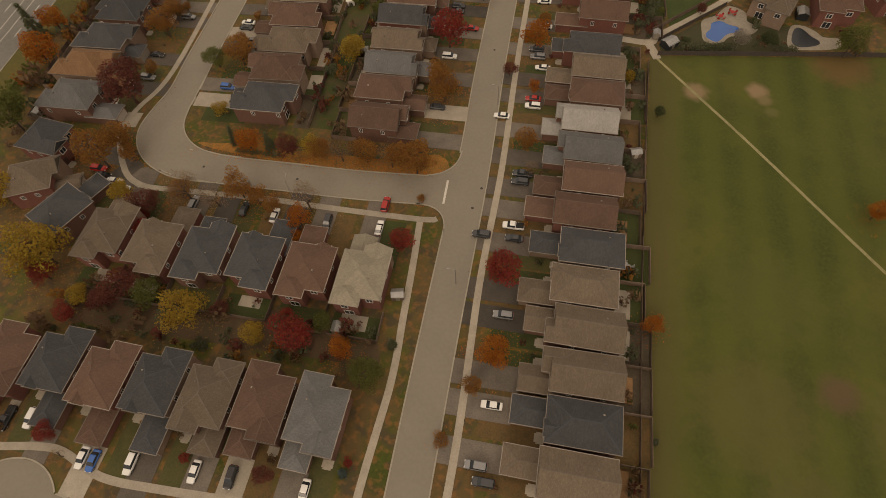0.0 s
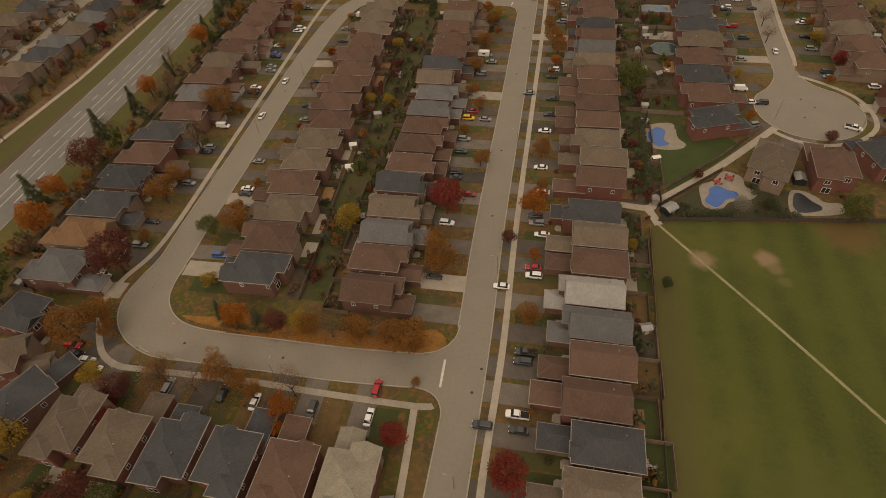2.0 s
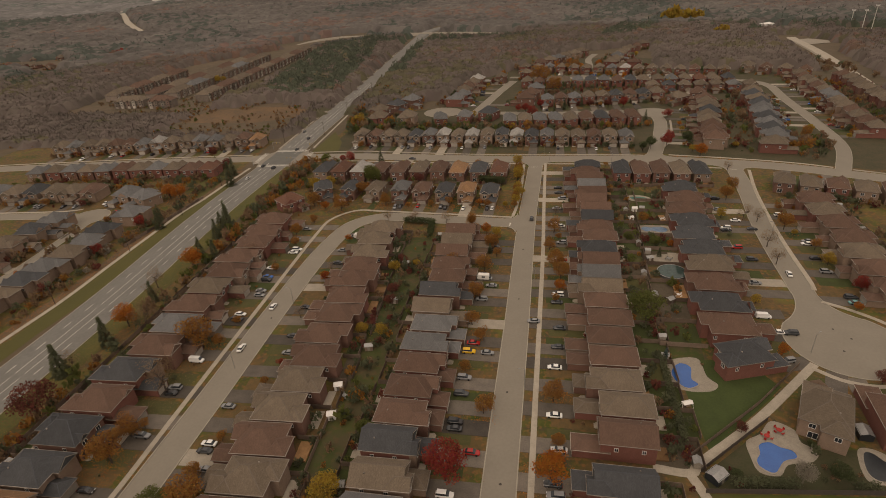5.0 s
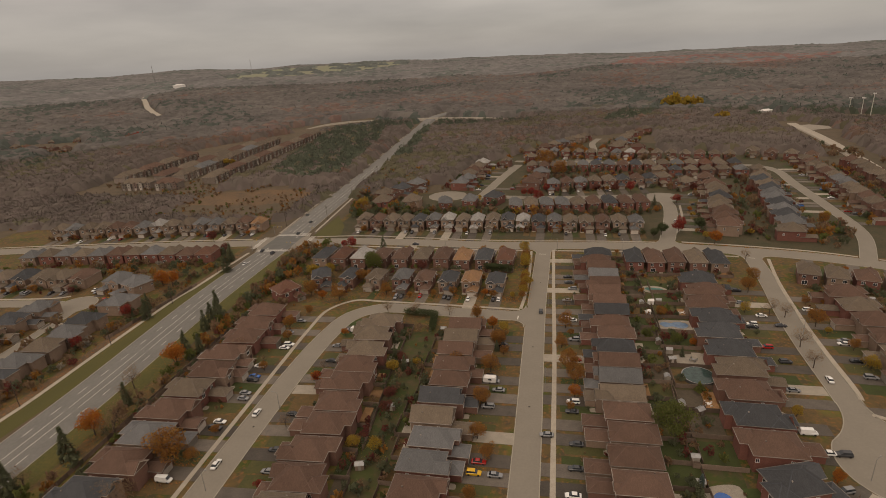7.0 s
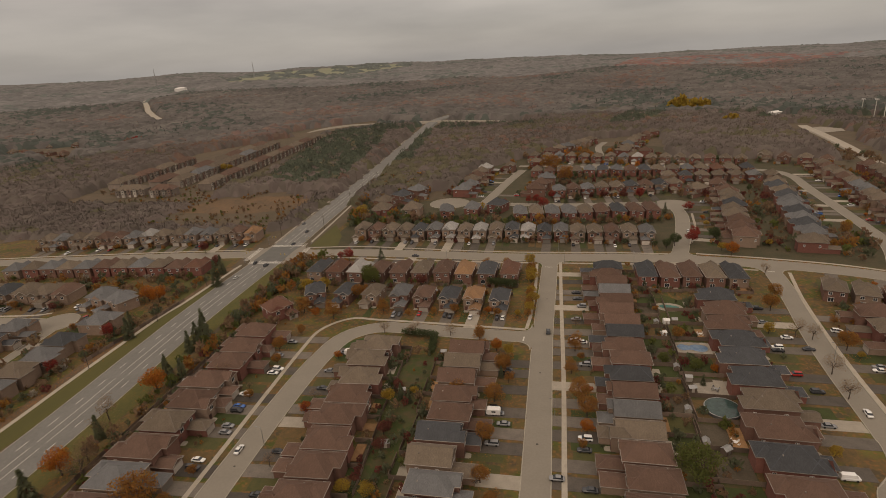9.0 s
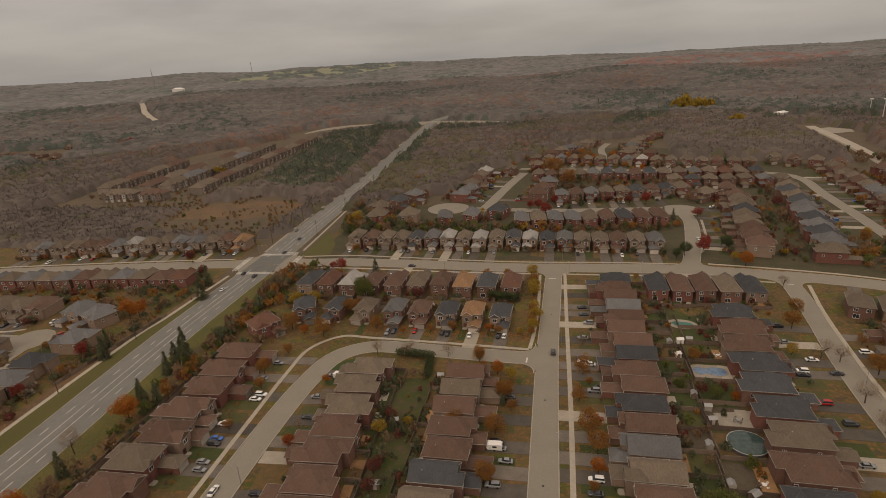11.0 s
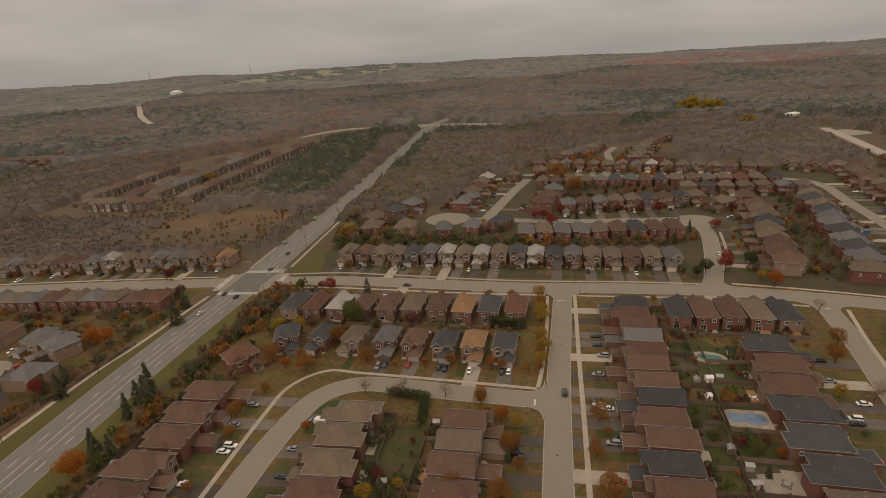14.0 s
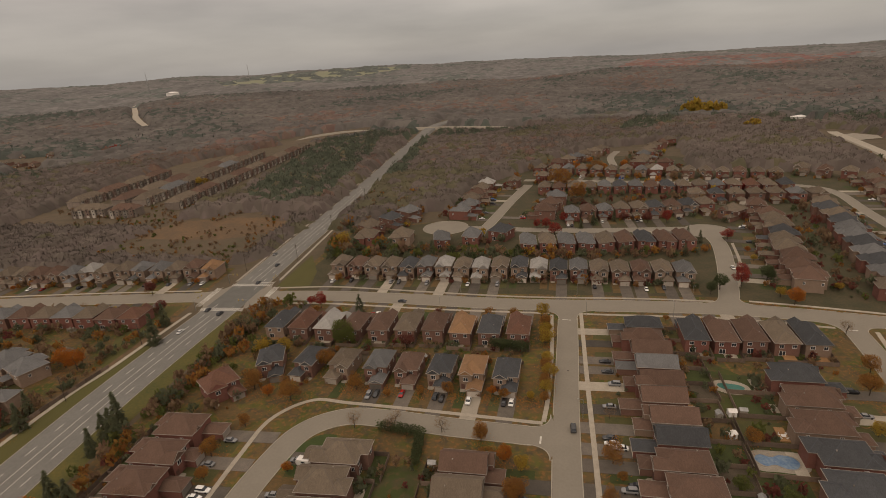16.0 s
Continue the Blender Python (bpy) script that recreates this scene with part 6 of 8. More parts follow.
BUILT = [(-150, -200), (345, -200), (345, 545), (330, 590), (270, 600), (200, 625), (235, 785), (215, 800), (130, 785), (55, 690), (0, 620), (-22, 590), (-42, 510), (-78, 512), (-108, 470), (-122, 350), (-150, 200)]
TERRACES = [(-462, 520), (-290, 490), (-262, 700), (-275, 985), (-345, 1020), (-470, 840)]
CLEAR = [(-300, 425), (-175, 405), (-170, 500), (-215, 545), (-290, 520)]
BLOCKW = [(-430, 60), (-160, 60), (-160, 400), (-430, 402)]
FARM = [(-1500, 2950), (-1190, 2520), (-926, 2690), (-640, 3050), (-470, 3500), (-520, 3900), (-900, 3980), (-1500, 3900), (-1650, 3400)]
STAND_W = [(-253, 587), (-264, 788), (-286, 974), (-265, 1140), (-180, 1034), (-161, 721), (-160, 560), (-190, 535)]
STAND_E = [(181, 881), (215, 960), (254, 1040), (345, 1060), (293, 985), (230, 890)]
RED_HILL = [(418, 2250), (560, 2560), (731, 3000), (1211, 2800), (1330, 2200), (1000, 1900), (852, 1764), (640, 2100)]
LOW_W = [(-310, 975), (-215, 985), (-222, 1112), (-330, 1095)]
LOW_E = [(-100, 920), (75, 890), (85, 1025), (-100, 1068)]
OLIVE_EDGE = [(-118, 505), (-60, 520), (-24, 600), (0, 660), (-20, 720), (-118, 700)]
wr = random.Random(3)
fx = [(x, y) for x in range(-1680, -440, 40) for y in range(2480, 4000, 40) if in_poly(x + 20, y + 20, FARM)]
tagged(raw("farmland", [(x + a, y + b, land(x + a, y + b) + 2) for x, y in fx for a, b in ((0, 0), (40, 0), (40, 40), (0, 40))], [tuple(range(4 * k, 4 * k + 4)) for k in range(len(fx))],
           mat("far_pasture", (0.185, 0.205, 0.125), (0.20, 0.185, 0.13), rough=0.95, scale=0.006, fine=0.05, bump=0)), "pale green pasture on the far hills", "farmland", "", "structure")


FAR_ROADS = {
    "cross": ([(-352, 1040), (-335, 1070), (-302, 1095), (-271, 1113), (-236, 1120)], 2.6),
    "ridge": ([(-205, 1108), (-180, 1102), (-137, 1086), (-73, 1074), (19, 1038), (50, 1031)], 2.2),
    "hill": ([(-121, 950), (-117, 1040), (-106, 1120), (-84, 1200)], 8.5),
    "slope": ([(-820, 1330), (-870, 1400), (-1001, 1569), (-1110, 1735), (-1220, 1900), (-1333, 2066)], 7.5),
    "east": ([(350, 500), (355, 519), (367, 564), (385, 625), (403, 694), (423, 781), (432, 812)], 5.4),
}
for line, half in FAR_ROADS.values():
    pts = smooth_line(line, 25)
    a, b = side(pts, half), side(pts, -half)
    n = len(pts)
    rise = {2.2: 4.5, 2.6: 3.0, 8.5: 3.0}.get(half, 1.2)
    c, d = side(pts, half + rise), side(pts, -half - rise)
    ramp = [rise * min(1.0, 0.05 + 0.3 * k, 0.05 + 0.3 * (n - 1 - k)) for k in range(n)]
    raw_pts = [(x, y, land(x, y) + h) for line_ in (a, b) for (x, y), h in zip(line_, ramp)] + [(x, y, land(x, y) - 0.3) for x, y in c] + [(x, y, land(x, y) - 0.3) for x, y in d]
    tagged(raw("road", raw_pts, [(i + p, i + q, i + q + 1, i + p + 1) for i in range(n - 1) for p, q in ((0, n), (2 * n, 0), (n, 3 * n))], M_ASPHR if half == 8.5 else M_STONE if half < 3 else M_CONC), "pale far road through the woods", "road", "", "structure")
FAR_CLEAR = [(p, half + {"cross": 46, "ridge": 26, "hill": 16, "slope": 14, "east": 22}.get(key, 9)) for key, (line, half) in FAR_ROADS.items() for p in smooth_line(line, 12)]
FAR_CLEAR += [((-820, 890), 40), ((-760, 915), 40), ((-700, 830), 40), ((-660, 950), 35), ((-868, 945), 40), ((-800, 965), 40), ((-745, 880), 40), ((-700, 1010), 30), ((-1261, 2225), 60), ((-1240, 2150), 50), ((455, 925), 32), ((448, 890), 30), ((440, 765), 26), ((438, 735), 24), ((425, 700), 20), ((545, 845), 40), ((536, 812), 34)]
FAR_XY = np.array([p for p, _ in FAR_CLEAR])
FAR_D2 = np.array([d * d for _, d in FAR_CLEAR])


def wood_kind(x, y, r):
    """The kind of woods at a place ahead, or nothing where the country is open."""
    if y < 100 or abs(x + 0.1 * y) > 0.98 * (y + 120):
        return None
    if r < 1100 and (in_poly(x, y, BUILT) or in_poly(x, y, TERRACES) or in_poly(x, y, CLEAR) or in_poly(x, y, BLOCKW)):
        return None
    if y < 990 and near_line((x, y), LINES["R"], 17):
        return None
    if (((FAR_XY - (x, y)) ** 2).sum(1) < FAR_D2).any() or (-150 < x < -92 and 200 < y < 470):
        return None
    f = noise.noise((x / 260, y / 260, 1.7))
    chance = wr.random()
    if r > 2400 and in_poly(x, y, FARM):
        return "conifer" if noise.noise((x / 120, y / 70, 6.0)) > 0.33 else None  # hedges between pastures
    if r < 1400 and in_poly(x, y, STAND_W):
        return "conifer" if chance < 0.7 else "olive" if chance < 0.8 else "bare"
    if (-122 < x < -96 and 640 < y < 930 and chance < 0.8) or (r > 800 and in_poly(x, y, STAND_E) and chance < 0.8):
        return "conifer"
    if r > 1500 and in_poly(x, y, RED_HILL) and noise.noise((x / 330, y / 240, 8.0)) + 1.0 * (chance - 0.5) > 0.0:
        return "russet"
    if r < 800 and in_poly(x, y, OLIVE_EDGE) and chance < 0.6:
        return "olive"
    if r > 900 and f + 1.0 * (chance - 0.5) > 0.48:
        return "conifer"
    if r < 2200 and f + 1.1 * (chance - 0.5) < -0.66:
        return "russet"
    if r < 1100 and noise.noise((x / 90, y / 90, 3.3)) + 0.8 * (chance - 0.5) > 0.5:
        return "olive"
    return "bare"


def plant(r0, r1, step):
    """Jittered places of trees in the part of the country that lies ahead, by distance from the start: one tree to a cell."""
    n = int(2 * r1 / step)
    cells = {}
    for i in range(n):
        for j in range(n):
            x = -r1 + (i + wr.uniform(0.1, 0.9)) * step
            y = 60 + (j + wr.uniform(0.1, 0.9)) * step - r1 * 0.05
            r = math.hypot(x, y - 60)
            if r0 <= r < r1:
                kind = wood_kind(x, y, r)
                if kind:
                    low = 0.55 if (y < 520 and x < -150) else 0.4 if in_poly(x, y, LOW_W) else 0.6 if in_poly(x, y, LOW_E) else 1.0
                    cells[i, j] = (kind, x, y, low * wr.uniform(0.75, 1.25) * (1.25 if kind == "conifer" else 1.0))
    return cells


KINDS = ("bare", "russet", "conifer", "olive")


def treetops(cells, r1, step, fine, high, stand):
    """The roof of the woods: a rounded dome for each crown, falling to the ground in gaps and at the edge; one mesh for each kind of woods."""
    n = int(2 * r1 / step) + 2
    kind, cx, cy, tall = np.full((n, n), -1), np.zeros((n, n)), np.zeros((n, n)), np.zeros((n, n))
    for (i, j), (k, x, y, f) in cells.items():
        kind[i + 1, j + 1], cx[i + 1, j + 1], cy[i + 1, j + 1], tall[i + 1, j + 1] = KINDS.index(k), x, y, f
    rs = np.random.RandomState(len(cells))
    m = (n - 2) * fine + 1
    x0, y0, g = -r1, 60 - r1 * 0.05, step / fine
    a, b = np.meshgrid(np.arange(m), np.arange(m), indexing="ij")
    gx, gy = x0 + a * g + rs.uniform(-0.25, 0.25, a.shape) * g, y0 + b * g + rs.uniform(-0.25, 0.25, a.shape) * g
    ci, cj = np.clip(a // fine, 0, n - 3) + 1, np.clip(b // fine, 0, n - 3) + 1
    top, own = np.zeros(a.shape), np.full(a.shape, -1)
    for di in (-1, 0, 1):
        for dj in (-1, 0, 1):
            p, q = ci + di, cj + dj
            k, f = kind[p, q], tall[p, q]
            reach = step * 0.92 * np.sqrt(np.maximum(f, 0.1))
            t = ((gx - cx[p, q]) ** 2 + (gy - cy[p, q]) ** 2) / reach**2
            dome = np.where((k >= 0) & (t < 1), high * f * (0.35 + 0.65 * np.where(k == 2, 1 - np.sqrt(t), np.sqrt(np.maximum(0, 1 - t)))), 0)
            better = dome > top
            top, own = np.where(better, dome, top), np.where(better, k, own)
    top = np.where(top > 0, top * rs.uniform(0.74 if step < 8 else 0.9, 1.05, top.shape), 0)
    corner = np.stack([top[:-1, :-1], top[1:, :-1], top[1:, 1:], top[:-1, 1:]])
    owner = np.stack([own[:-1, :-1], own[1:, :-1], own[1:, 1:], own[:-1, 1:]])
    face_kind = np.where(corner.max(0) > 0.5, np.take_along_axis(owner, corner.argmax(0)[None], 0)[0], -1)
    for k, word in enumerate(KINDS):
        fi, fj = np.nonzero(face_kind == k)
        if not len(fi):
            continue
        ids = np.stack([fi * m + fj, (fi + 1) * m + fj, (fi + 1) * m + fj + 1, fi * m + fj + 1], 1)
        used, faces = np.unique(ids, return_inverse=True)
        px, py, pz = gx.ravel()[used], gy.ravel()[used], top.ravel()[used]
        pz = pz + np.array([land(x, y) for x, y in zip(px, py)]) - 0.1
        ob = raw("woods", np.stack([px, py, pz], 1).tolist(), faces.reshape(-1, 4).tolist(), stand[word])
        ob.data.polygons.foreach_set("use_smooth", np.ones(len(fi), bool))
        tagged(ob, WOODLABEL[word], "woods", "", "stuff")


def twigs(cells, step, high, count, stand):
    """Loose upright tufts that break up the crowns' outlines."""
    for word in KINDS:
        p = np.array([(x, y, land(x, y), f) for k, x, y, f in cells.values() if k == word])
        if not len(p):
            continue
        rs = np.random.RandomState(len(p))
        i = np.repeat(np.arange(len(p)), count)
        n = len(i)
        th, r = rs.uniform(0, math.tau, n), np.sqrt(rs.uniform(0, 1, n))
        f = p[i, 3]
        c = np.c_[p[i, 0] + r * np.cos(th) * step * 0.6, p[i, 1] + r * np.sin(th) * step * 0.6, p[i, 2] + high * f * (1.02 - 0.45 * r**2 + rs.uniform(-0.15, 0.08, n))]
        s = (step * rs.uniform(0.07, 0.17, n))[:, None]
        d = rs.uniform(0, math.tau, n)
        acr = np.c_[np.cos(d), np.sin(d), rs.uniform(-0.4, 0.4, n)] * (0.5 if count > 5 else 0.8)
        up = np.c_[rs.uniform(-0.5, 0.5, (n, 2)), rs.uniform(0.8, 1.7, n)]
        tagged(quads_object("woods", np.stack([c - acr * s, c - up * s, c + acr * s, c + up * s], 1).reshape(-1, 3), stand[word]), WOODLABEL[word], "woods", "", "stuff")


WOODLABEL = {"bare": "bare grey-brown autumn woods", "russet": "russet and dull red autumn woods", "conifer": "dark green conifers among bare woods", "olive": "olive brown scrubby woods with last leaves"}
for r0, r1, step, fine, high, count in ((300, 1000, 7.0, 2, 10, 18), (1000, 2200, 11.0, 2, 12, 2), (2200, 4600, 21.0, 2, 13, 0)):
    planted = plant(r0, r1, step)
    # outer rings take the tones that have haze painted in
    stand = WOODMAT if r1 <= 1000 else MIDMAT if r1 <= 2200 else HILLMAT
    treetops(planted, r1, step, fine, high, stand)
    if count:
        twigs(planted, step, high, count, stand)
woods("woods", [(355, 858, 0, 1.0), (361, 862, 0, 0.8), (349, 862, 0, 0.8)], LEAF["y"], 160, 17, 12, "single golden yellow tree in the woods")
woods("woods", [(326 + 7.5 * k, 1046 - 3 * k, 0, 1.2 + 0.25 * (k % 3)) for k in range(8)], LEAF["y"], 150, 17, 13, "row of yellow trees in bare woods")
woods("woods", [(-704 + 6 * k, 1018 + 5 * (k % 3), 2, 0.7 + 0.1 * (k % 3)) for k in range(10)], LEAF["r"], 60, 13, 11, "red trees in bare woods")


# far houses, a white hall and masts beyond the woods
row((-880, 940), (-735, 885), "tbttb", SOUTH, w=12, d=12, far=True, drive=False)
row((-840, 985), (-700, 1010), "tttb", SOUTH, w=12, d=12, far=True, drive=False)


def far_hall(x, y, long=22, deep=14, high=14, word="large white hall far off on the wooded hill"):
    root = new("white_hall")
    z = land(x, y)
    bm = bmesh.new()
    box(bm, -long, long, -deep, deep, -4, high)
    part("wall", bm, M_WHITE, root)
    bm = bmesh.new()
    hip_roof(bm, -long, long, -deep, deep, high, 0.3, 1.0)
    part("roof", bm, [M_WHITE, M_WHITE, M_WHITE], root)
    tagged(root, word, "building")
    root.matrix_basis = pose(x, y, z, 0, 0, 20)


far_hall(-1261, 2225)
far_hall(462, 950, 10, 6, 3.2, "low white building half hidden in the woods")
patch("car_park", [(429, 783), (443, 788), (456, 764), (449, 744), (419, 738)], 0.5, M_STONE, "pale gravel car park beside the far road")


def floodlight(x, y, high):
    """A sports ground lamp: a tall pole, a crossbar and a bank of lamps."""
    root = new("floodlight")
    bm = bmesh.new()
    cyl(bm, 0, 0, 0, high, 0.55, 0.4, 8)
    part("pole", bm, M_PAINT, root)
    bm = bmesh.new()
    box(bm, -2.4, 2.4, -0.2, 0.2, high - 0.4, high)
    part("crossbar", bm, M_STEEL, root)
    for k in range(4):
        bm = bmesh.new()
        box(bm, -2.3 + 1.25 * k, -1.4 + 1.25 * k, -0.6, 0.2, high, high + 1.3)
        part("lamp", bm, M_WHITE, root)
    tagged(root, "tall steel floodlight over the woods", "floodlight", "far floodlights")
    root.matrix_basis = pose(x, y, land(x, y), 0, 0, -30)


for x, y, high in ((555, 890, 22), (556, 862, 24), (562, 850, 31)):
    floodlight(x, y, high)


def mast(x, y, high):
    """A slim lattice mast: three legs and rings of braces."""
    root = new("radio_mast")
    for k in range(3):
        a = k * math.tau / 3
        bm = bmesh.new()
        limb(bm, (3 * math.cos(a), 3 * math.sin(a), 0), (0.3 * math.cos(a), 0.3 * math.sin(a), high), 0.5, 0.3, 4)
        part("leg", bm, M_STEEL, root)
    for j in range(1, 8):
        bm = bmesh.new()
        r = 3 - 2.7 * j / 8
        p = [Vector((r * math.cos(k * math.tau / 3), r * math.sin(k * math.tau / 3), high * j / 8)) for k in range(3)]
        for k in range(3):
            limb(bm, p[k], p[(k + 1) % 3], 0.2, 0.2, 4)
        part("brace", bm, M_STEEL, root)
    tagged(root, "slim steel radio mast on the far hills", "mast", "far masts")
    root.matrix_basis = pose(x, y, land(x, y))


mast(-1480, 2420, 95)
mast(-1250, 2950, 85)


# ---- shrubs, brush and small trees too many to count ----
brng = random.Random(31)
WATER = ((61.8, 105.6, 7.5), (74.5, 73, 9), (98.8, 70.2, 7.5), (80.5, 210.5, 8.5), (79.5, 182, 9), (82.8, 249.5, 5.5), (110, 264, 4), (76.2, 168.4, 7.5), (79, 80, 6))


def over_water(x, y):
    """True over a pool or its patio."""
    return any(math.hypot(x - a, y - b) < r for a, b, r in WATER)


BUSH = {k: [] for k in "OngdGoyerw"}
for m, w, d, yard in YARDS:
    big = 1.3 if m.translation.y > 330 or m.translation.x < -170 else 1.0
    west = m.translation.x < -170
    for _ in range(brng.randint(*((5, 9) if big == 1 else (2, 5) if west else (3, 7)))):
        p = m @ Vector((brng.uniform(-w / 2, w / 2), d / 2 + brng.choice((brng.uniform(1.5, 5), brng.uniform(5, 12))), 0))
        if not on_road(p[:2], "", 1.5) and not (p.y < 61 and p.x > np.interp(p.y, [-80, -18, 17, 59], [29.5, 37.2, 42.2, 48.2])) and not over_water(p.x, p.y):
            BUSH[brng.choice("nnnngddGGGGGGO" if big == 1.0 else "nnnnOnndGwOgwOn" if west else "nnnnnnndGGGegOn")].append((p.x, p.y, 0, big * brng.uniform(0.25, 0.95)))
    for _ in range(brng.randint(1, 4) + (4 if big > 1 else 0)):
        p = m @ Vector((brng.uniform(-w / 2, w / 2), -d / 2 - brng.uniform(1, 9), 0))
        if not on_road(p[:2], "", 1.0) and all((q @ Vector((0, -5, 0)) - p).length > 5.5 for q, _ in PARKING[-400:] if abs(q.translation.x - p.x) < 12 and abs(q.translation.y - p.y) < 12):
            BUSH[brng.choice("OnndGnnGOd")].append((p.x, p.y, 0, brng.uniform(0.2, 0.5) * (2.0 if big > 1 else 1)))
for k in range(520):
    y = 10 + 305 * k / 519
    c = np.interp(y, [10, 131, 211, 292, 320], [-161, -151, -147.5, -142, -137])
    x = c + 6 + 13 * brng.random() ** 0.5
    if brng.random() < (0.75 if y < 230 else 0.35):
        continue
    if not on_road((x, y), "", 1.0) and x < np.interp(y, [10, 228, 240, 320], [-146, -127, -118, -108]):
        BUSH[brng.choice("OnOggngGnO")].append((x, y, 0, brng.uniform(0.4, 1.4)))
for k in range(150):
    y = 60 + 250 * k / 149
    x = np.interp(y, [60, 131, 215, 292, 320], [-203, -193, -186, -176, -172]) - brng.uniform(0, 9)
    if not on_road((x, y), "", 1.0):
        BUSH[brng.choice("nGGnnO")].append((x, y, 0, brng.uniform(0.3, 0.9)))
for k in range(1300):
    x, y = brng.uniform(-440, -168), brng.uniform(398, 580)
    if not on_road((x, y), "", 4) and noise.noise((x / 40, y / 40, 4.0)) > -0.15:
        BUSH[brng.choice("nnnOng")].append((x, y, 0, brng.uniform(0.25, 0.75)))
for k in range(120):
    x, y = brng.uniform(-122, -98), brng.uniform(362, 560)
    if not on_road((x, y), "", 3.5) and y > 430:
        BUSH[brng.choice("nnGOn")].append((x, y, 0, brng.uniform(0.4, 1.5)))
for k in range(110):
    x, y = brng.uniform(-134, -103), brng.uniform(236, 334)
    if not on_road((x, y), "", 2.0) and all((m.translation - Vector((x, y, 0))).length > 11.5 for m, _, _, _ in YARDS):
        BUSH[brng.choice("nnGgnO")].append((x, y, 0, brng.uniform(0.5, 1.5)))
for k in range(46):
    x, y = brng.uniform(57, 95), brng.uniform(63.5, 84)
    if not over_water(x, y) and y < 62 + (x - 50) * 0.72 and not (88 < x and y > 78):
        BUSH[brng.choice("GGGgdn")].append((x, y, 0, brng.uniform(0.2, 0.45)))
for x0, x1, y0, y1, count, kinds, low, most in ((-116, -62, 398, 428, 60, "GGOnngO", 0.9, 2.0), (-60, 18, 386, 412, 55, "GGeOngn", 0.8, 1.7), (-122, -62, 470, 560, 90, "nnOgwn", 0.9, 2.2),
                                                (20, 150, 540, 700, 70, "OnnodnO", 0.9, 1.9), (20, 130, 383, 398, 50, "nGndOg", 0.6, 1.3), (60, 240, 500, 520, 60, "nGnOdn", 0.7, 1.5), (346, 372, 520, 640, 30, "Gnnn", 0.8, 1.8), (-243, -222, 95, 235, 60, "nOGdyn", 0.6, 1.4), (-262, -190, 282, 306, 40, "nOGn", 0.6, 1.3), (195, 226, 300, 345, 40, "GnOng", 0.7, 1.6), (205, 260, 215, 255, 25, "nOGn", 0.7, 1.5)):
    for k in range(count):
        x, y = brng.uniform(x0, x1), brng.uniform(y0, y1)
        if not on_road((x, y), "", 2.5) and not house_at(x, y, 1.8):
            BUSH[brng.choice(kinds)].append((x, y, 0, brng.uniform(low, most)))
for k, x, y, f in FAR_TREES:
    BUSH[k].append((x, y, 0, f))
BUSHWORD = {"O": "amber", "n": "bare brown", "g": "green", "d": "dark red", "G": "evergreen", "o": "orange", "y": "yellow", "e": "deep green", "r": "bright red", "w": "pale bare"}
for k, pts in BUSH.items():
    if not pts:
        continue
    woods("shrubs", pts, LEAF[k], 38, 4.6, 4.2, f"many {BUSHWORD[k]} shrubs and small trees in yards and verges")


# ---- vehicles ----
PAINT = {"white": (0.72, 0.72, 0.70), "grey": (0.22, 0.225, 0.23), "dark": (0.045, 0.048, 0.052), "black": (0.015, 0.015, 0.017), "red": (0.36, 0.018, 0.015), "blue": (0.03, 0.12, 0.38), "teal": (0.12, 0.28, 0.28), "yellow": (0.62, 0.36, 0.02)}
M_LAMP = mat("lamp_glass", (0.6, 0.6, 0.58), rough=0.15, bump=0)
M_TAIL = mat("tail_lamp_red", (0.25, 0.01, 0.01), rough=0.2, bump=0)
M_RIM = mat("wheel_rim", (0.4, 0.4, 0.4), rough=0.35, metal=0.8, bump=0)
VEHICLE = {}
VWORD = {"s": "saloon car", "v": "sport utility car", "p": "pick-up truck", "n": "delivery van"}


def loft(bm, sections, mi=0):
    """A closed hull through cross-sections of equal point count."""
    rows = [[bm.verts.new(p) for p in s] for s in sections]
    k = len(rows[0])
    for a, b in zip(rows, rows[1:]):
        for i in range(k):
            bm.faces.new((a[i], a[(i + 1) % k], b[(i + 1) % k], b[i])).material_index = mi
    bm.faces.new(rows[0][::-1]).material_index = mi
    bm.faces.new(rows[-1]).material_index = mi


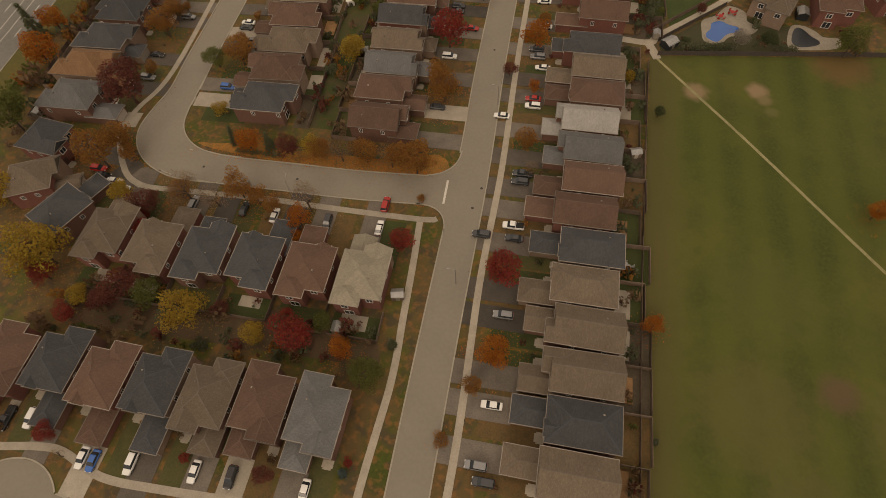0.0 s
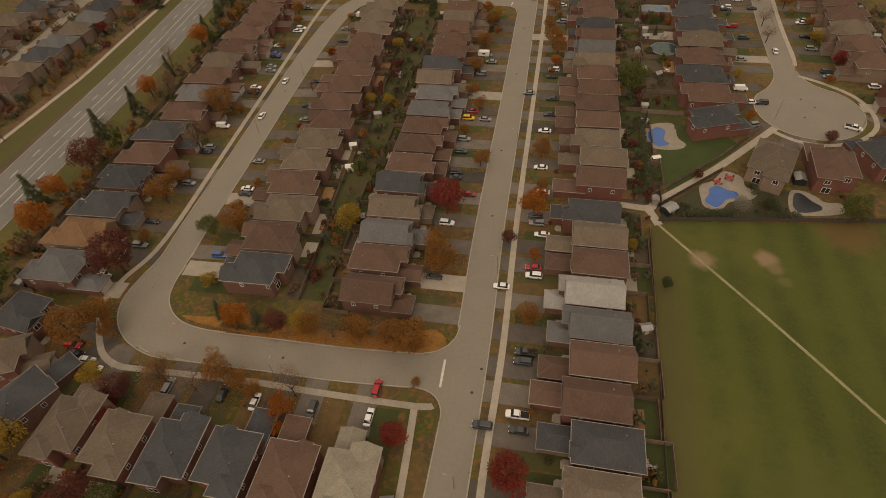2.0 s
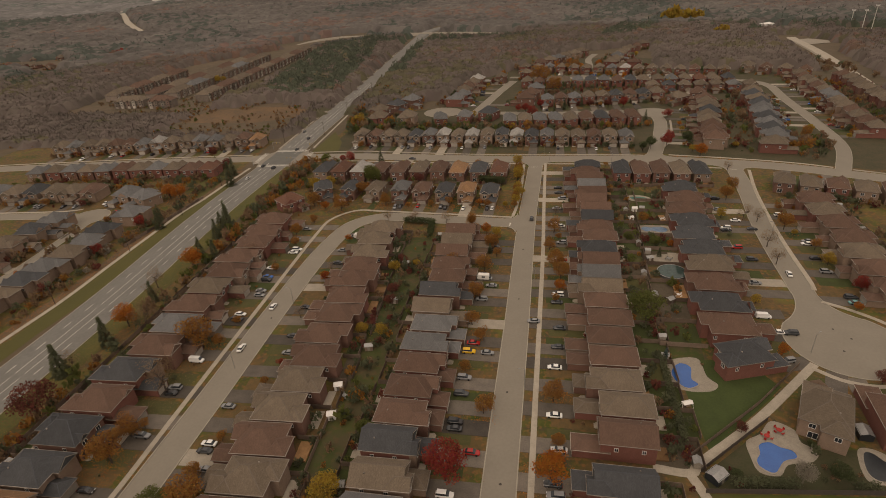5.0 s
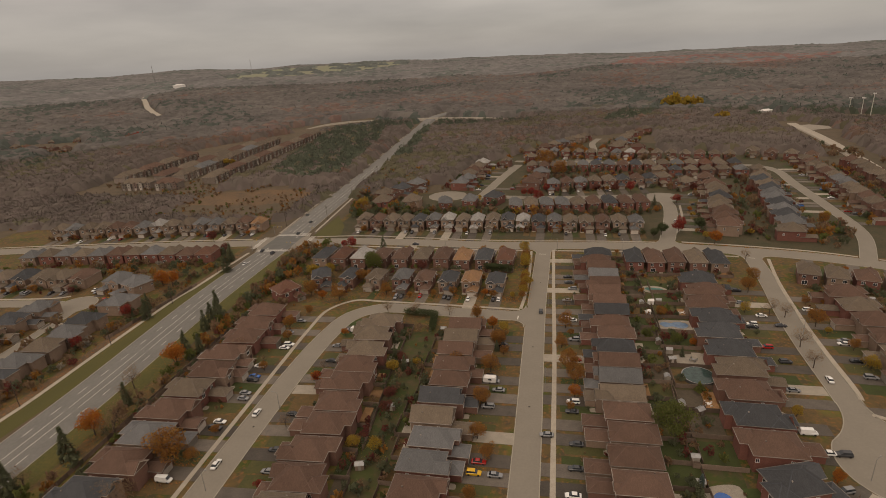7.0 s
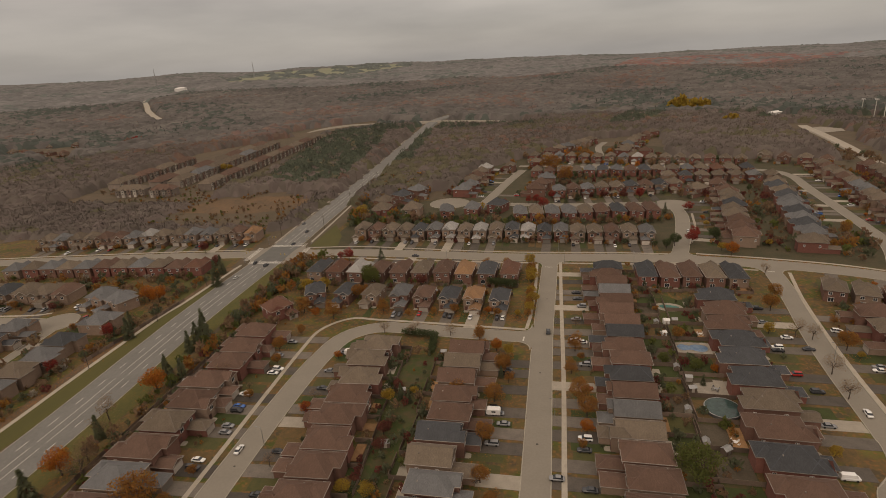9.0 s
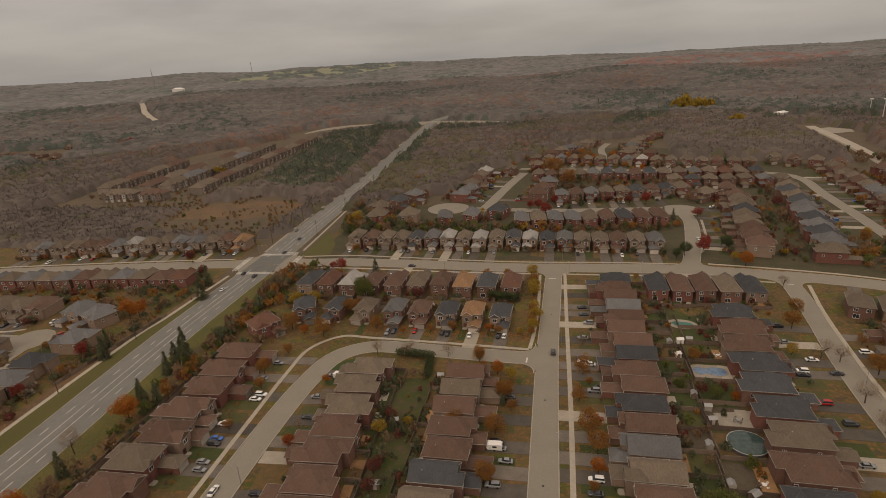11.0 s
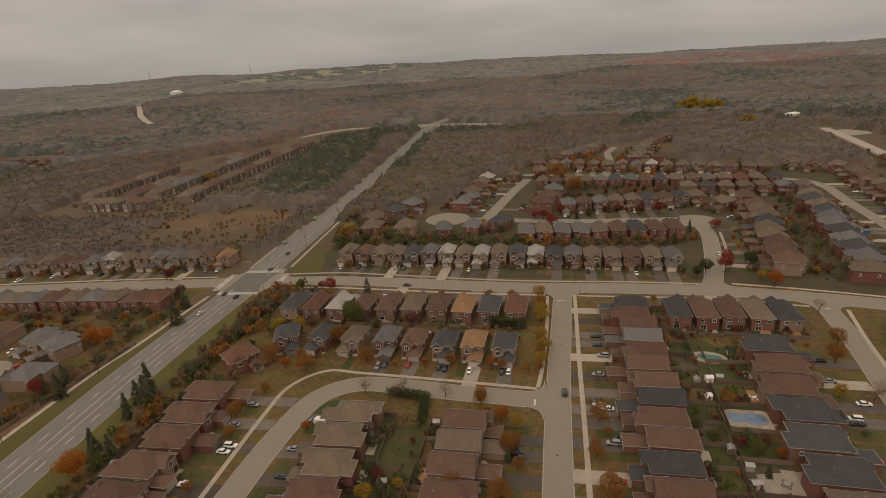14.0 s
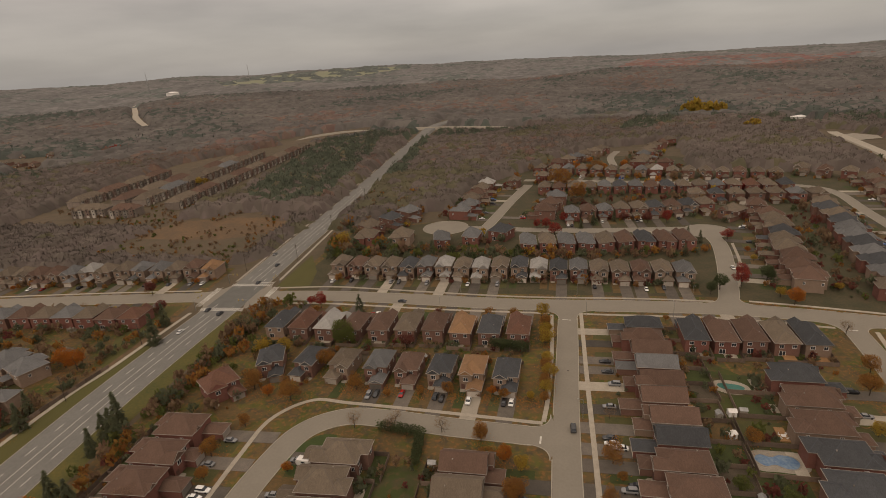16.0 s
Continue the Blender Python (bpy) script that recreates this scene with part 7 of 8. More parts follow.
def vehicle(kind, colour, far=False):
    """A parked car that looks to +x, wheels on the ground."""
    if (kind, colour, far) in VEHICLE:
        return VEHICLE[kind, colour, far], True
    paint = mat("car_paint_" + colour, PAINT[colour], tuple(v * 0.92 for v in PAINT[colour]), rough=0.25, bump=0, spec=0.5)
    root = new({"s": "saloon_car", "v": "utility_car", "p": "pickup_truck", "n": "van"}[kind])
    tagged(root, f"{colour} {VWORD[kind]} parked on the asphalt", "car", "cars of the neighbourhood")
    L, W, belt = {"s": (4.7, 1.82, 0.92), "v": (4.75, 1.92, 1.08), "p": (5.6, 1.98, 1.10), "n": (5.3, 2.0, 1.15)}[kind]
    h = W / 2

    def ring(x, top, wid, low=0.28):
        return [(x, -wid + 0.06, low), (x, wid - 0.06, low), (x, wid, low + 0.25), (x, wid - 0.02, top - 0.14), (x, wid - 0.14, top), (x, -wid + 0.14, top), (x, -wid + 0.02, top - 0.14), (x, -wid, low + 0.25)]

    bm = bmesh.new()
    nose = belt - 0.16
    loft(bm, [ring(-L / 2, belt - 0.18, h - 0.14, 0.42), ring(-L / 2 + 0.18, belt - 0.02, h - 0.03), ring(-L / 4, belt, h), ring(L * 0.12, belt, h), ring(L * 0.22, belt - 0.03, h), ring(L / 2 - 0.35, nose, h - 0.05), ring(L / 2, nose - 0.16, h - 0.18, 0.4)])
    part("body", bm, paint, root)
    x0, x1, x2, x3, top = {"s": (-1.75, -1.05, 0.35, 1.15, 1.44), "v": (-2.25, -1.95, 0.4, 1.2, 1.72), "p": (-0.55, -0.35, 0.85, 1.55, 1.80), "n": (-2.55, -2.5, 1.3, 1.9, 2.1)}[kind]
    bm = bmesh.new()
    loft(bm, [[(x0, -h + 0.1, belt - 0.03), (x0, h - 0.1, belt - 0.03), (x3, h - 0.1, belt - 0.03), (x3, -h + 0.1, belt - 0.03)], [(x1, -h + 0.26, top - 0.05), (x1, h - 0.26, top - 0.05), (x2, h - 0.26, top - 0.05), (x2, -h + 0.26, top - 0.05)]])
    part("glasshouse", bm, M_GLASS if kind != "n" else paint, root)
    bm = bmesh.new()
    loft(bm, [[(x1 - 0.06, -h + 0.23, top - 0.06), (x1 - 0.06, h - 0.23, top - 0.06), (x2 + 0.06, h - 0.23, top - 0.06), (x2 + 0.06, -h + 0.23, top - 0.06)], [(x1 + 0.12, -h + 0.34, top + 0.02), (x1 + 0.12, h - 0.34, top + 0.02), (x2 - 0.1, h - 0.34, top + 0.02), (x2 - 0.1, -h + 0.34, top + 0.02)]])
    part("roof", bm, paint, root)
    if kind == "p":
        bm = bmesh.new()
        box(bm, -L / 2 + 0.15, -0.65, -h + 0.16, h - 0.16, belt - 0.02, belt + 0.015)
        part("cargo_bed", bm, M_BLACK, root)
    if kind == "n":
        bm = bmesh.new()
        loft(bm, [[(1.36, -h + 0.3, 1.95), (1.36, h - 0.3, 1.95), (1.38, h - 0.3, 1.99), (1.38, -h + 0.3, 1.99)], [(1.93, -h + 0.2, 1.22), (1.93, h - 0.2, 1.22), (1.95, h - 0.2, 1.26), (1.95, -h + 0.2, 1.26)]])
        part("windscreen", bm, M_GLASS, root)
    if far == 2:
        bm = bmesh.new()
        box(bm, -L * 0.42, L * 0.42, -h + 0.12, h - 0.12, 0.0, 0.3)
        part("chassis", bm, M_BLACK, root)
    for sx in () if far == 2 else (-1, 1):
        for sy in (-1, 1):
            bm = bmesh.new()
            cyl(bm, 0, 0, -0.11, 0.11, 0.34, n=12)
            bmesh.ops.rotate(bm, verts=bm.verts, cent=(0, 0, 0), matrix=Matrix.Rotation(math.pi / 2, 3, "X"))
            bmesh.ops.translate(bm, verts=bm.verts, vec=(sx * L * 0.31, sy * (h - 0.1), 0.34))
            wheel = part("wheel", bm, M_BLACK, root)
            if not far:
                bm = bmesh.new()
                cyl(bm, 0, 0, -0.01, 0.01, 0.22, n=10)
                bmesh.ops.rotate(bm, verts=bm.verts, cent=(0, 0, 0), matrix=Matrix.Rotation(math.pi / 2, 3, "X"))
                bmesh.ops.translate(bm, verts=bm.verts, vec=(sx * L * 0.31, sy * (h + 0.015), 0.34))
                part("rim", bm, M_RIM, wheel)
    for sy in () if far else (-1, 1):
        for sx, m in ((1, M_LAMP), (-1, M_TAIL)):
            bm = bmesh.new()
            xx = sx * (L / 2 - 0.1)
            box(bm, xx - 0.12, xx + 0.12, sy * (h - 0.38) - 0.2, sy * (h - 0.38) + 0.2, nose - 0.26 if sx > 0 else belt - 0.34, nose - 0.1 if sx > 0 else belt - 0.14)
            part("headlight" if sx > 0 else "tail_light", bm, m, root)
    VEHICLE[kind, colour, far] = root
    return root, False


PARKED = []


def put_vehicle(x, y, heading, kind, colour):
    way = Vector((math.cos(radians(heading)), math.sin(radians(heading)), 0))
    for _ in range(16):
        hit = next((h for h in (house_at(x + way.x * t, y + way.y * t, 0.35) for t in (-2.3, 0, 2.3)) if h), None)
        if not hit:
            break
        out = hit[1].to_3x3() @ Vector((0, -0.6, 0))
        x, y = x + out.x, y + out.y
    if any(house_at(x + way.x * t, y + way.y * t, 0.2) for t in (-2.2, 0, 2.2)) or any((x - a) ** 2 + (y - b) ** 2 < 5.3 for a, b in PARKED):
        return
    PARKED.append((x, y))
    ob, used = vehicle(kind, colour, 2 if y > 235 else int(y > 70 or x < -112 or x > 100))
    m = pose(x, y, 0.06 if on_road((x, y)) else 0.09, 0, 0, heading)
    if used:
        copy_thing(ob, m)
    else:
        ob.matrix_basis = m


CARS = []
CARS += [
    (3.0, -49.1, 'W', 's', 'white'),
    (0.0, -61.5, 'W', 'v', 'grey'),
    (1.6, -64.6, 'W', 'v', 'dark'),
    (5.3, -28.0, 'W', 'v', 'grey'),
    (7.7, -3.1, 'W', 'p', 'white'),
    (7.9, -6.8, 'W', 's', 'dark'),
    (-0.4, -5.9, 'W', 'v', 'dark'),
    (10.3, 13.8, 'W', 'p', 'dark'),
    (9.5, 11.1, 'W', 'v', 'dark'),
    (4.4, 35.1, 'W', 's', 'white'),
    (13.5, 39.1, 'W', 'v', 'white'),
    (13.6, 42.1, 'W', 's', 'red'),
    (16.8, 55.4, 'W', 's', 'white'),
    (15.2, 63.7, 'W', 'v', 'dark'),
    (15.5, 60.3, 'W', 'v', 'grey'),
    (18.3, 87.7, 'W', 's', 'white'),
    (-12.4, 60.2, 'E', 'v', 'white'),
    (-5.8, 73.8, 'E', 's', 'red'),
    (-82.1, 76.3, 'W', 's', 'white'),
    (-78.8, 67.1, 'W', 's', 'grey'),
]
CARS += [
    (-108.4, 49.3, 'E', 'v', 'grey'),
    (-114.0, 36.6, 'E', 's', 'white'),
    (-110.2, 12.3, 'E', 'v', 'red'),
    (-108.1, 9.9, 'E', 's', 'black'),
    (-105.2, 6.0, 'E', 's', 'white'),
    (-102.4, 3.2, 'E', 's', 'white'),
    (-64.2, -0.2, 'N', 's', 'dark'),
    (-55.4, -2.1, 'N', 's', 'white'),
    (-26.1, 2.5, 'N', 'v', 'red'),
    (-26.9, -5.0, 'N', 's', 'white'),
    (-103.6, -57.5, 'S', 'p', 'black'),
    (-98.1, -57.2, 'S', 'v', 'white'),
    (-82.4, -59.3, 'S', 's', 'white'),
    (-79.7, -59.2, 'S', 's', 'blue'),
    (-80.0, -64.2, 'S', 's', 'white'),
    (-72.0, -63.4, 'S', 'v', 'white'),
    (-58.2, -66.0, 'S', 's', 'white'),
    (-50.2, -66.6, 'S', 'v', 'black'),
    (-34.4, -68.3, 'S', 's', 'white'),
    (129.0, 109.6, 'c', 'p', 'white'),
]
CARS += [
    (103.3, 126.4, 'W', 'v', 'dark'),
    (93.7, 137.0, 'E', 'n', 'white'),
    (92.0, 127.8, 'E', 's', 'white'),
    (121.5, 165.9, 'e', 's', 'white'),
    (134.6, 144.2, 'E', 's', 'teal'),
    (144.5, 146.4, 'E', 'v', 'dark'),
    (148.2, 136.3, 'E', 'v', 'white'),
    (112.1, 97.4, 'd', 's', 'white'),
    (16.3, 135.3, 'W', 's', 'grey'),
    (27.5, 153.1, 'W', 'v', 'white'),
    (26.3, 147.6, 'W', 's', 'dark'),
    (-7.4, 117.7, 'E', 'v', 'yellow'),
    (-7.1, 122.6, 'E', 's', 'red'),
    (-8.6, 104.3, 'E', 'v', 'grey'),
    (-9.4, 96.8, 'E', 'v', 'dark'),
    (-1.0, 116.9, 'E', 's', 'grey'),
    (-13.1, 60.3, 'E', 'v', 'white'),
    (-103.9, 113.7, 'E', 'n', 'white'),
    (-90.3, 120.7, 'b', 's', 'white'),
    (-87.7, 147.4, 'b', 's', 'white'),
]
CARS += [
    (-99.4, 142.3, 'E', 's', 'white'),
    (-99.4, 138.7, 'E', 'v', 'dark'),
    (-97.4, 159.9, 'E', 's', 'grey'),
    (-96.8, 156.3, 'E', 's', 'grey'),
    (-92.9, 197.3, 'E', 'v', 'white'),
    (-94.1, 194.3, 'E', 's', 'white'),
    (-82.7, 91.3, 'W', 's', 'grey'),
    (-82.8, 78.0, 'W', 's', 'white'),
    (-82.2, 73.6, 'W', 's', 'dark'),
    (-104.1, 79.1, 'E', 'v', 'grey'),
    (-69.6, 183.0, 'W', 's', 'dark'),
    (-66.0, 174.4, 'W', 'v', 'dark'),
    (-71.4, 127.5, 'W', 's', 'dark'),
    (-71.8, 117.7, 'W', 's', 'grey'),
    (112.3, 178.3, 'E', 'v', 'dark'),
    (102.6, 159.8, 'E', 's', 'grey'),
    (21.0, 109.1, 'W', 's', 'white'),
    (27.0, 130.5, 'W', 's', 'dark'),
    (23.9, 119.7, 'W', 's', 'dark'),
    (38.0, 215.9, 'W', 's', 'white'),
]
CARS += [
    (22.9, 226.0, 'a', 'v', 'dark'),
    (38.9, 197.5, 'W', 'v', 'grey'),
    (39.0, 199.7, 'W', 's', 'dark'),
    (33.9, 218.2, 'W', 's', 'white'),
    (33.8, 220.9, 'W', 's', 'dark'),
    (-52.3, 196.3, 'E', 'v', 'white'),
    (-52.8, 193.2, 'E', 's', 'white'),
    (-97.7, 220.6, 'E', 's', 'grey'),
    (-159.5, 302.5, 'r', 's', 'white'),
    (-157.6, 327.2, 'r', 's', 'dark'),
    (-148.3, 322.2, 'r', 'v', 'dark'),
    (-144.4, 364.1, 'r', 's', 'dark'),
    (-143.8, 393.5, 'r', 's', 'dark'),
    (-153.6, 415.3, 'r', 's', 'grey'),
    (-51.3, 331.5, 'm', 's', 'dark'),
    (-17.3, 351.6, 'S', 's', 'white'),
    (76.2, 337.7, 'S', 's', 'white'),
    (-82.6, 376.2, 'S', 's', 'grey'),
    (129.5, 363.3, 'S', 's', 'white'),
    (-316.6, 359.3, 'S', 'v', 'white'),
]
CARS += [
    (-295.7, 364.8, 'S', 's', 'white'),
    (-236.3, 265.5, 'S', 's', 'white'),
    (-233.1, 262.5, 'S', 's', 'grey'),
    (85.5, 340.5, 'S', 's', 'dark'),
    (1.1, 160.8, 'W', 's', 'grey'),
    (124.7, 207.5, 'E', 's', 'dark'),
    (121.0, 217.3, 'E', 's', 'white'),
]
# ways that the cars look: across the main street's rows, along a street, and so on
TURN = {"W": 173.5, "E": -6.5, "N": 83, "S": -97, "a": 84, "b": 85, "e": 78, "c": -28, "d": 110, "r": 84, "m": -10}
for x, y, way, kind, colour in CARS:
    put_vehicle(x, y, TURN[way], kind, colour)
crng = random.Random(21)
for m, length in PARKING:
    lane = crng.choice((-1.35, 1.35))
    p = m @ Vector((lane, -3.4, 0))
    if crng.random() < (0.72 if p.y < 260 else 0.62) and length > 6 and all(math.hypot(p.x - c[0], p.y - c[1]) > 9 for c in CARS):
        front = m.to_3x3() @ Vector((0, -1, 0))
        turn = math.degrees(math.atan2(front.y, front.x))
        paints = ("white", "grey", "dark", "black", "white", "grey", "red", "blue", "dark", "grey", "black")
        put_vehicle(p.x, p.y, turn + crng.choice((0, 180)), crng.choice("ssvvs"), crng.choice(paints))
        if crng.random() < 0.3:
            p = m @ Vector((-lane, -3.4 - crng.uniform(0, 1.5), 0))
            put_vehicle(p.x, p.y, turn + crng.choice((0, 180)), crng.choice("ssvvs"), crng.choice(paints))


# ---- pools, sheds, yard things ----
def pool(x, y, r, squash, turn, wob, water, deck=True):
    root = new("swimming_pool")
    bm = bmesh.new()
    n = 36

    def outline(k, f):
        a = k * math.tau / n
        rr = r * f * (1 + wob * math.sin(2 * a + 1) + wob * 0.6 * math.sin(3 * a))
        return rr * math.cos(a), rr * squash * math.sin(a)

    rings = [[bm.verts.new((*outline(k, f), z)) for k in range(n)] for f, z in ((1.1, 0.0), (1.1, 0.13), (1.0, 0.13), (0.99, -0.1))]
    for a, b in zip(rings, rings[1:]):
        for k in range(n):
            bm.faces.new((a[k], a[(k + 1) % n], b[(k + 1) % n], b[k]))
    part("coping", bm, M_CONC, root)
    bm = bmesh.new()
    bm.faces.new([bm.verts.new((*outline(k, 0.995), 0.085)) for k in range(n)])
    part("water", bm, water, root)
    word = {M_BLUE: "bright blue water", M_DARKW: "a dark winter cover", M_GREENW: "dull green water", M_TEAL: "a taut teal cover"}[water]
    tagged(root, f"curved garden swimming pool with {word}", "swimming pool", "garden pools")
    root.matrix_basis = pose(x, y, 0, 0, 0, turn)
    if deck:
        disc("patio", x, y, r * 1.5, 0.043, M_CONC, 0.75, radians(turn), 0.03, label="pale stone patio round a pool", category="patio")




def shaped_pool(pts, water, word):
    """A sunken pool with a free outline: a raised coping round the edge, and water."""
    root = new("swimming_pool")
    line = rounded(pts)
    cx, cy = np.mean(line, axis=0)
    n = len(line)
    bm = bmesh.new()
    rings = [[bm.verts.new(((x - cx) * f, (y - cy) * f, z)) for x, y in line] for f, z in ((1.1, 0.0), (1.1, 0.13), (1.0, 0.13), (0.99, -0.1))]
    for a, b in zip(rings, rings[1:]):
        for k in range(n):
            bm.faces.new((a[k], a[(k + 1) % n], b[(k + 1) % n], b[k]))
    part("coping", bm, M_STONE, root)
    bm = bmesh.new()
    bm.faces.new([bm.verts.new(((x - cx) * 0.995, (y - cy) * 0.995, 0.085)) for x, y in line])
    part("water", bm, water, root)
    tagged(root, f"kidney-shaped garden swimming pool with {word}", "swimming pool", "garden pools")
    root.matrix_basis = pose(cx, cy, 0)


shaped_pool([(57.9, 107.8), (61.5, 111.4), (64.3, 109.4), (62.8, 104.0), (64.0, 101.3), (60.2, 99.8), (57.7, 103.5)], M_BLUE, "bright blue water")
shaped_pool([(71.7, 77.5), (74.7, 78.5), (76.9, 76.8), (79.4, 75.6), (79.4, 73.3), (75.6, 72.1), (71.8, 68.5), (69.1, 70.2), (69.0, 72.4), (70.8, 74.7)], M_BLUE, "bright blue water")
shaped_pool([(96.7, 74.7), (99.0, 75.0), (100.9, 71.4), (102.8, 68.9), (101.4, 67.0), (96.0, 66.2), (94.4, 69.0)], M_DARKW, "a dark winter cover")
shaped_pool([(74.6, 211.8), (76.8, 213.8), (79.6, 212.6), (82.4, 213.4), (85.6, 212.4), (86.6, 209.8), (84.6, 207.4), (81.8, 207.6), (79.4, 209.2), (76.4, 208.8)], M_PALEW, "a pale blue winter cover")
patch("patio", rounded([(72.8, 212), (76, 215.8), (82, 215.2), (88, 214.2), (89.4, 209), (86, 205.4), (79, 206.2), (74, 207.2)]), 0.043, M_STONE, "pale stone patio round a covered pool")
patch("deck", [(71.8, 177.2), (86.6, 178.6), (86.8, 186.2), (72.2, 185.0)], 0.05, M_STONE, "grey stone terrace behind a brick house")
pool(82.8, 249.5, 4.2, 0.6, -20, 0.1, M_TEAL)
patch("patio", rounded([(69.0, 78.9), (73.6, 81.4), (78.7, 86.2), (83.4, 83.0), (83.1, 78.5), (86.0, 75.7), (82.9, 72.1), (76.3, 71.0), (72.5, 67.5), (68.0, 68.7), (67.9, 73.8)]), 0.048, M_STONE, "pale stone patio round a kidney-shaped pool")
patch("patio", rounded([(57.3, 111.0), (61.1, 113.8), (68.0, 113.6), (67.9, 105.2), (69.8, 101.0), (66.5, 98.2), (59.6, 98.5), (56.6, 101.4)]), 0.048, M_STONE, "pale stone patio round a kidney-shaped pool")
pool(110, 264, 2.4, 0.6, -10, 0.1, M_TEAL, deck=False)
patch("patio", rounded([(95.8, 75.8), (99.8, 76.4), (103.0, 73.6), (104.6, 71.0), (109.0, 70.2), (107.5, 65.9), (98, 64.9), (92.8, 66.6)]), 0.046, M_STONE, "pale stone patio behind a brick house")
M_RED = mat("red_paint", (0.40, 0.03, 0.025), rough=0.5, bump=0)


def patio_set(x, y, turn, paint, word):
    """A garden table with four chairs pushed round it; each chair is a thing of its own."""
    root = new("garden_table")
    bm = bmesh.new()
    cyl(bm, 0, 0, 0.7, 0.76, 0.75, n=16)
    part("tabletop", bm, paint, root)
    bm = bmesh.new()
    cyl(bm, 0, 0, 0.0, 0.7, 0.06, n=8)
    part("pedestal", bm, M_STEEL, root)
    tagged(root, f"round {word} garden table on a patio", "table", "garden tables")
    root.matrix_basis = pose(x, y, 0.05, 0, 0, turn)
    for k in range(4):
        chair = new("garden_chair")
        bm = bmesh.new()
        box(bm, -0.3, 0.3, -0.3, 0.3, 0.4, 0.48)
        part("seat", bm, paint, chair)
        bm = bmesh.new()
        box(bm, -0.3, 0.3, 0.26, 0.34, 0.5, 1.05)
        part("backrest", bm, paint, chair)
        for sx in (-0.26, 0.26):
            for sy in (-0.26, 0.26):
                bm = bmesh.new()
                box(bm, sx - 0.03, sx + 0.03, sy - 0.03, sy + 0.03, 0, 0.4)
                part("leg", bm, M_STEEL, chair)
        tagged(chair, f"{word} garden chair beside a garden table", "chair", "garden chairs")
        chair.matrix_basis = pose(x, y, 0.05, 0, 0, turn + 90 * k) @ pose(0, 1.25, 0)


patio_set(79, 82.3, 20, M_RED, "red")
patio_set(74.8, 80.2, 50, M_RED, "red")
patio_set(35.4, -14, 10, M_STEEL, "grey")
patio_set(73.5, 151.5, 30, M_WHITE, "white")
patio_set(78.5, 180.5, 10, M_STEEL, "grey")
patio_set(87.5, 221.5, 40, M_WHITE, "white")
patio_set(-46.5, 96, 20, M_STEEL, "grey")


def swing_frame(x, y, turn):
    root = new("swing_frame")
    for sx in (-1.6, 1.6):
        for sy in (-1.0, 1.0):
            bm = bmesh.new()
            limb(bm, (sx * 1.1, sy, 0), (sx, 0, 2.3), 0.07, 0.06, 6)
            part("leg", bm, M_WHITE, root)
    bm = bmesh.new()
    limb(bm, (-1.7, 0, 2.3), (1.7, 0, 2.3), 0.08, 0.08, 6)
    part("crossbar", bm, M_WHITE, root)
    bm = bmesh.new()
    loft(bm, [[(-1.5, -0.9, 1.95), (1.5, -0.9, 1.95), (1.5, -0.9, 2.0), (-1.5, -0.9, 2.0)], [(-1.5, 0, 2.42), (1.5, 0, 2.42), (1.5, 0, 2.47), (-1.5, 0, 2.47)], [(-1.5, 0.9, 1.95), (1.5, 0.9, 1.95), (1.5, 0.9, 2.0), (-1.5, 0.9, 2.0)]])
    part("canopy", bm, M_WHITE, root)
    bm = bmesh.new()
    box(bm, -1.1, 1.1, -0.3, 0.3, 0.5, 0.6)
    part("bench", bm, M_WOOD, root)
    tagged(root, "white garden swing frame with canopy on a lawn", "garden swing")
    root.matrix_basis = pose(x, y, 0.02, 0, 0, turn)


swing_frame(57.2, 91.5, 15)


M_DARKF2 = mat("pool_wall", (0.10, 0.10, 0.10), rough=0.6, bump=0)


def round_pool(x, y, r):
    root = new("round_pool")
    bm = bmesh.new()
    cyl(bm, 0, 0, 0, 1.2, r, n=28)
    part("wall", bm, M_DARKF2, root)
    bm = bmesh.new()
    n = 28
    rings = [[bm.verts.new((f * math.cos(k * math.tau / n), f * math.sin(k * math.tau / n), z)) for k in range(n)] for f, z in ((r - 0.1, 1.2), (r - 0.1, 1.3), (r + 0.2, 1.3), (r + 0.2, 1.2))]
    for a, b in zip(rings, rings[1:] + rings[:1]):
        for k in range(n):
            bm.faces.new((a[k], a[(k + 1) % n], b[(k + 1) % n], b[k]))
    part("rim", bm, M_STEEL, root)
    bm = bmesh.new()
    bm.faces.new([bm.verts.new(((r - 0.1) * math.cos(k * math.tau / n), (r - 0.1) * math.sin(k * math.tau / n), 1.225)) for k in range(n)])
    part("water", bm, M_GREENW, root)
    tagged(root, "round above-ground pool with dull green water", "swimming pool", "garden pools")
    root.matrix_basis = pose(x, y, 0)


round_pool(76.2, 168.4, 5.8)


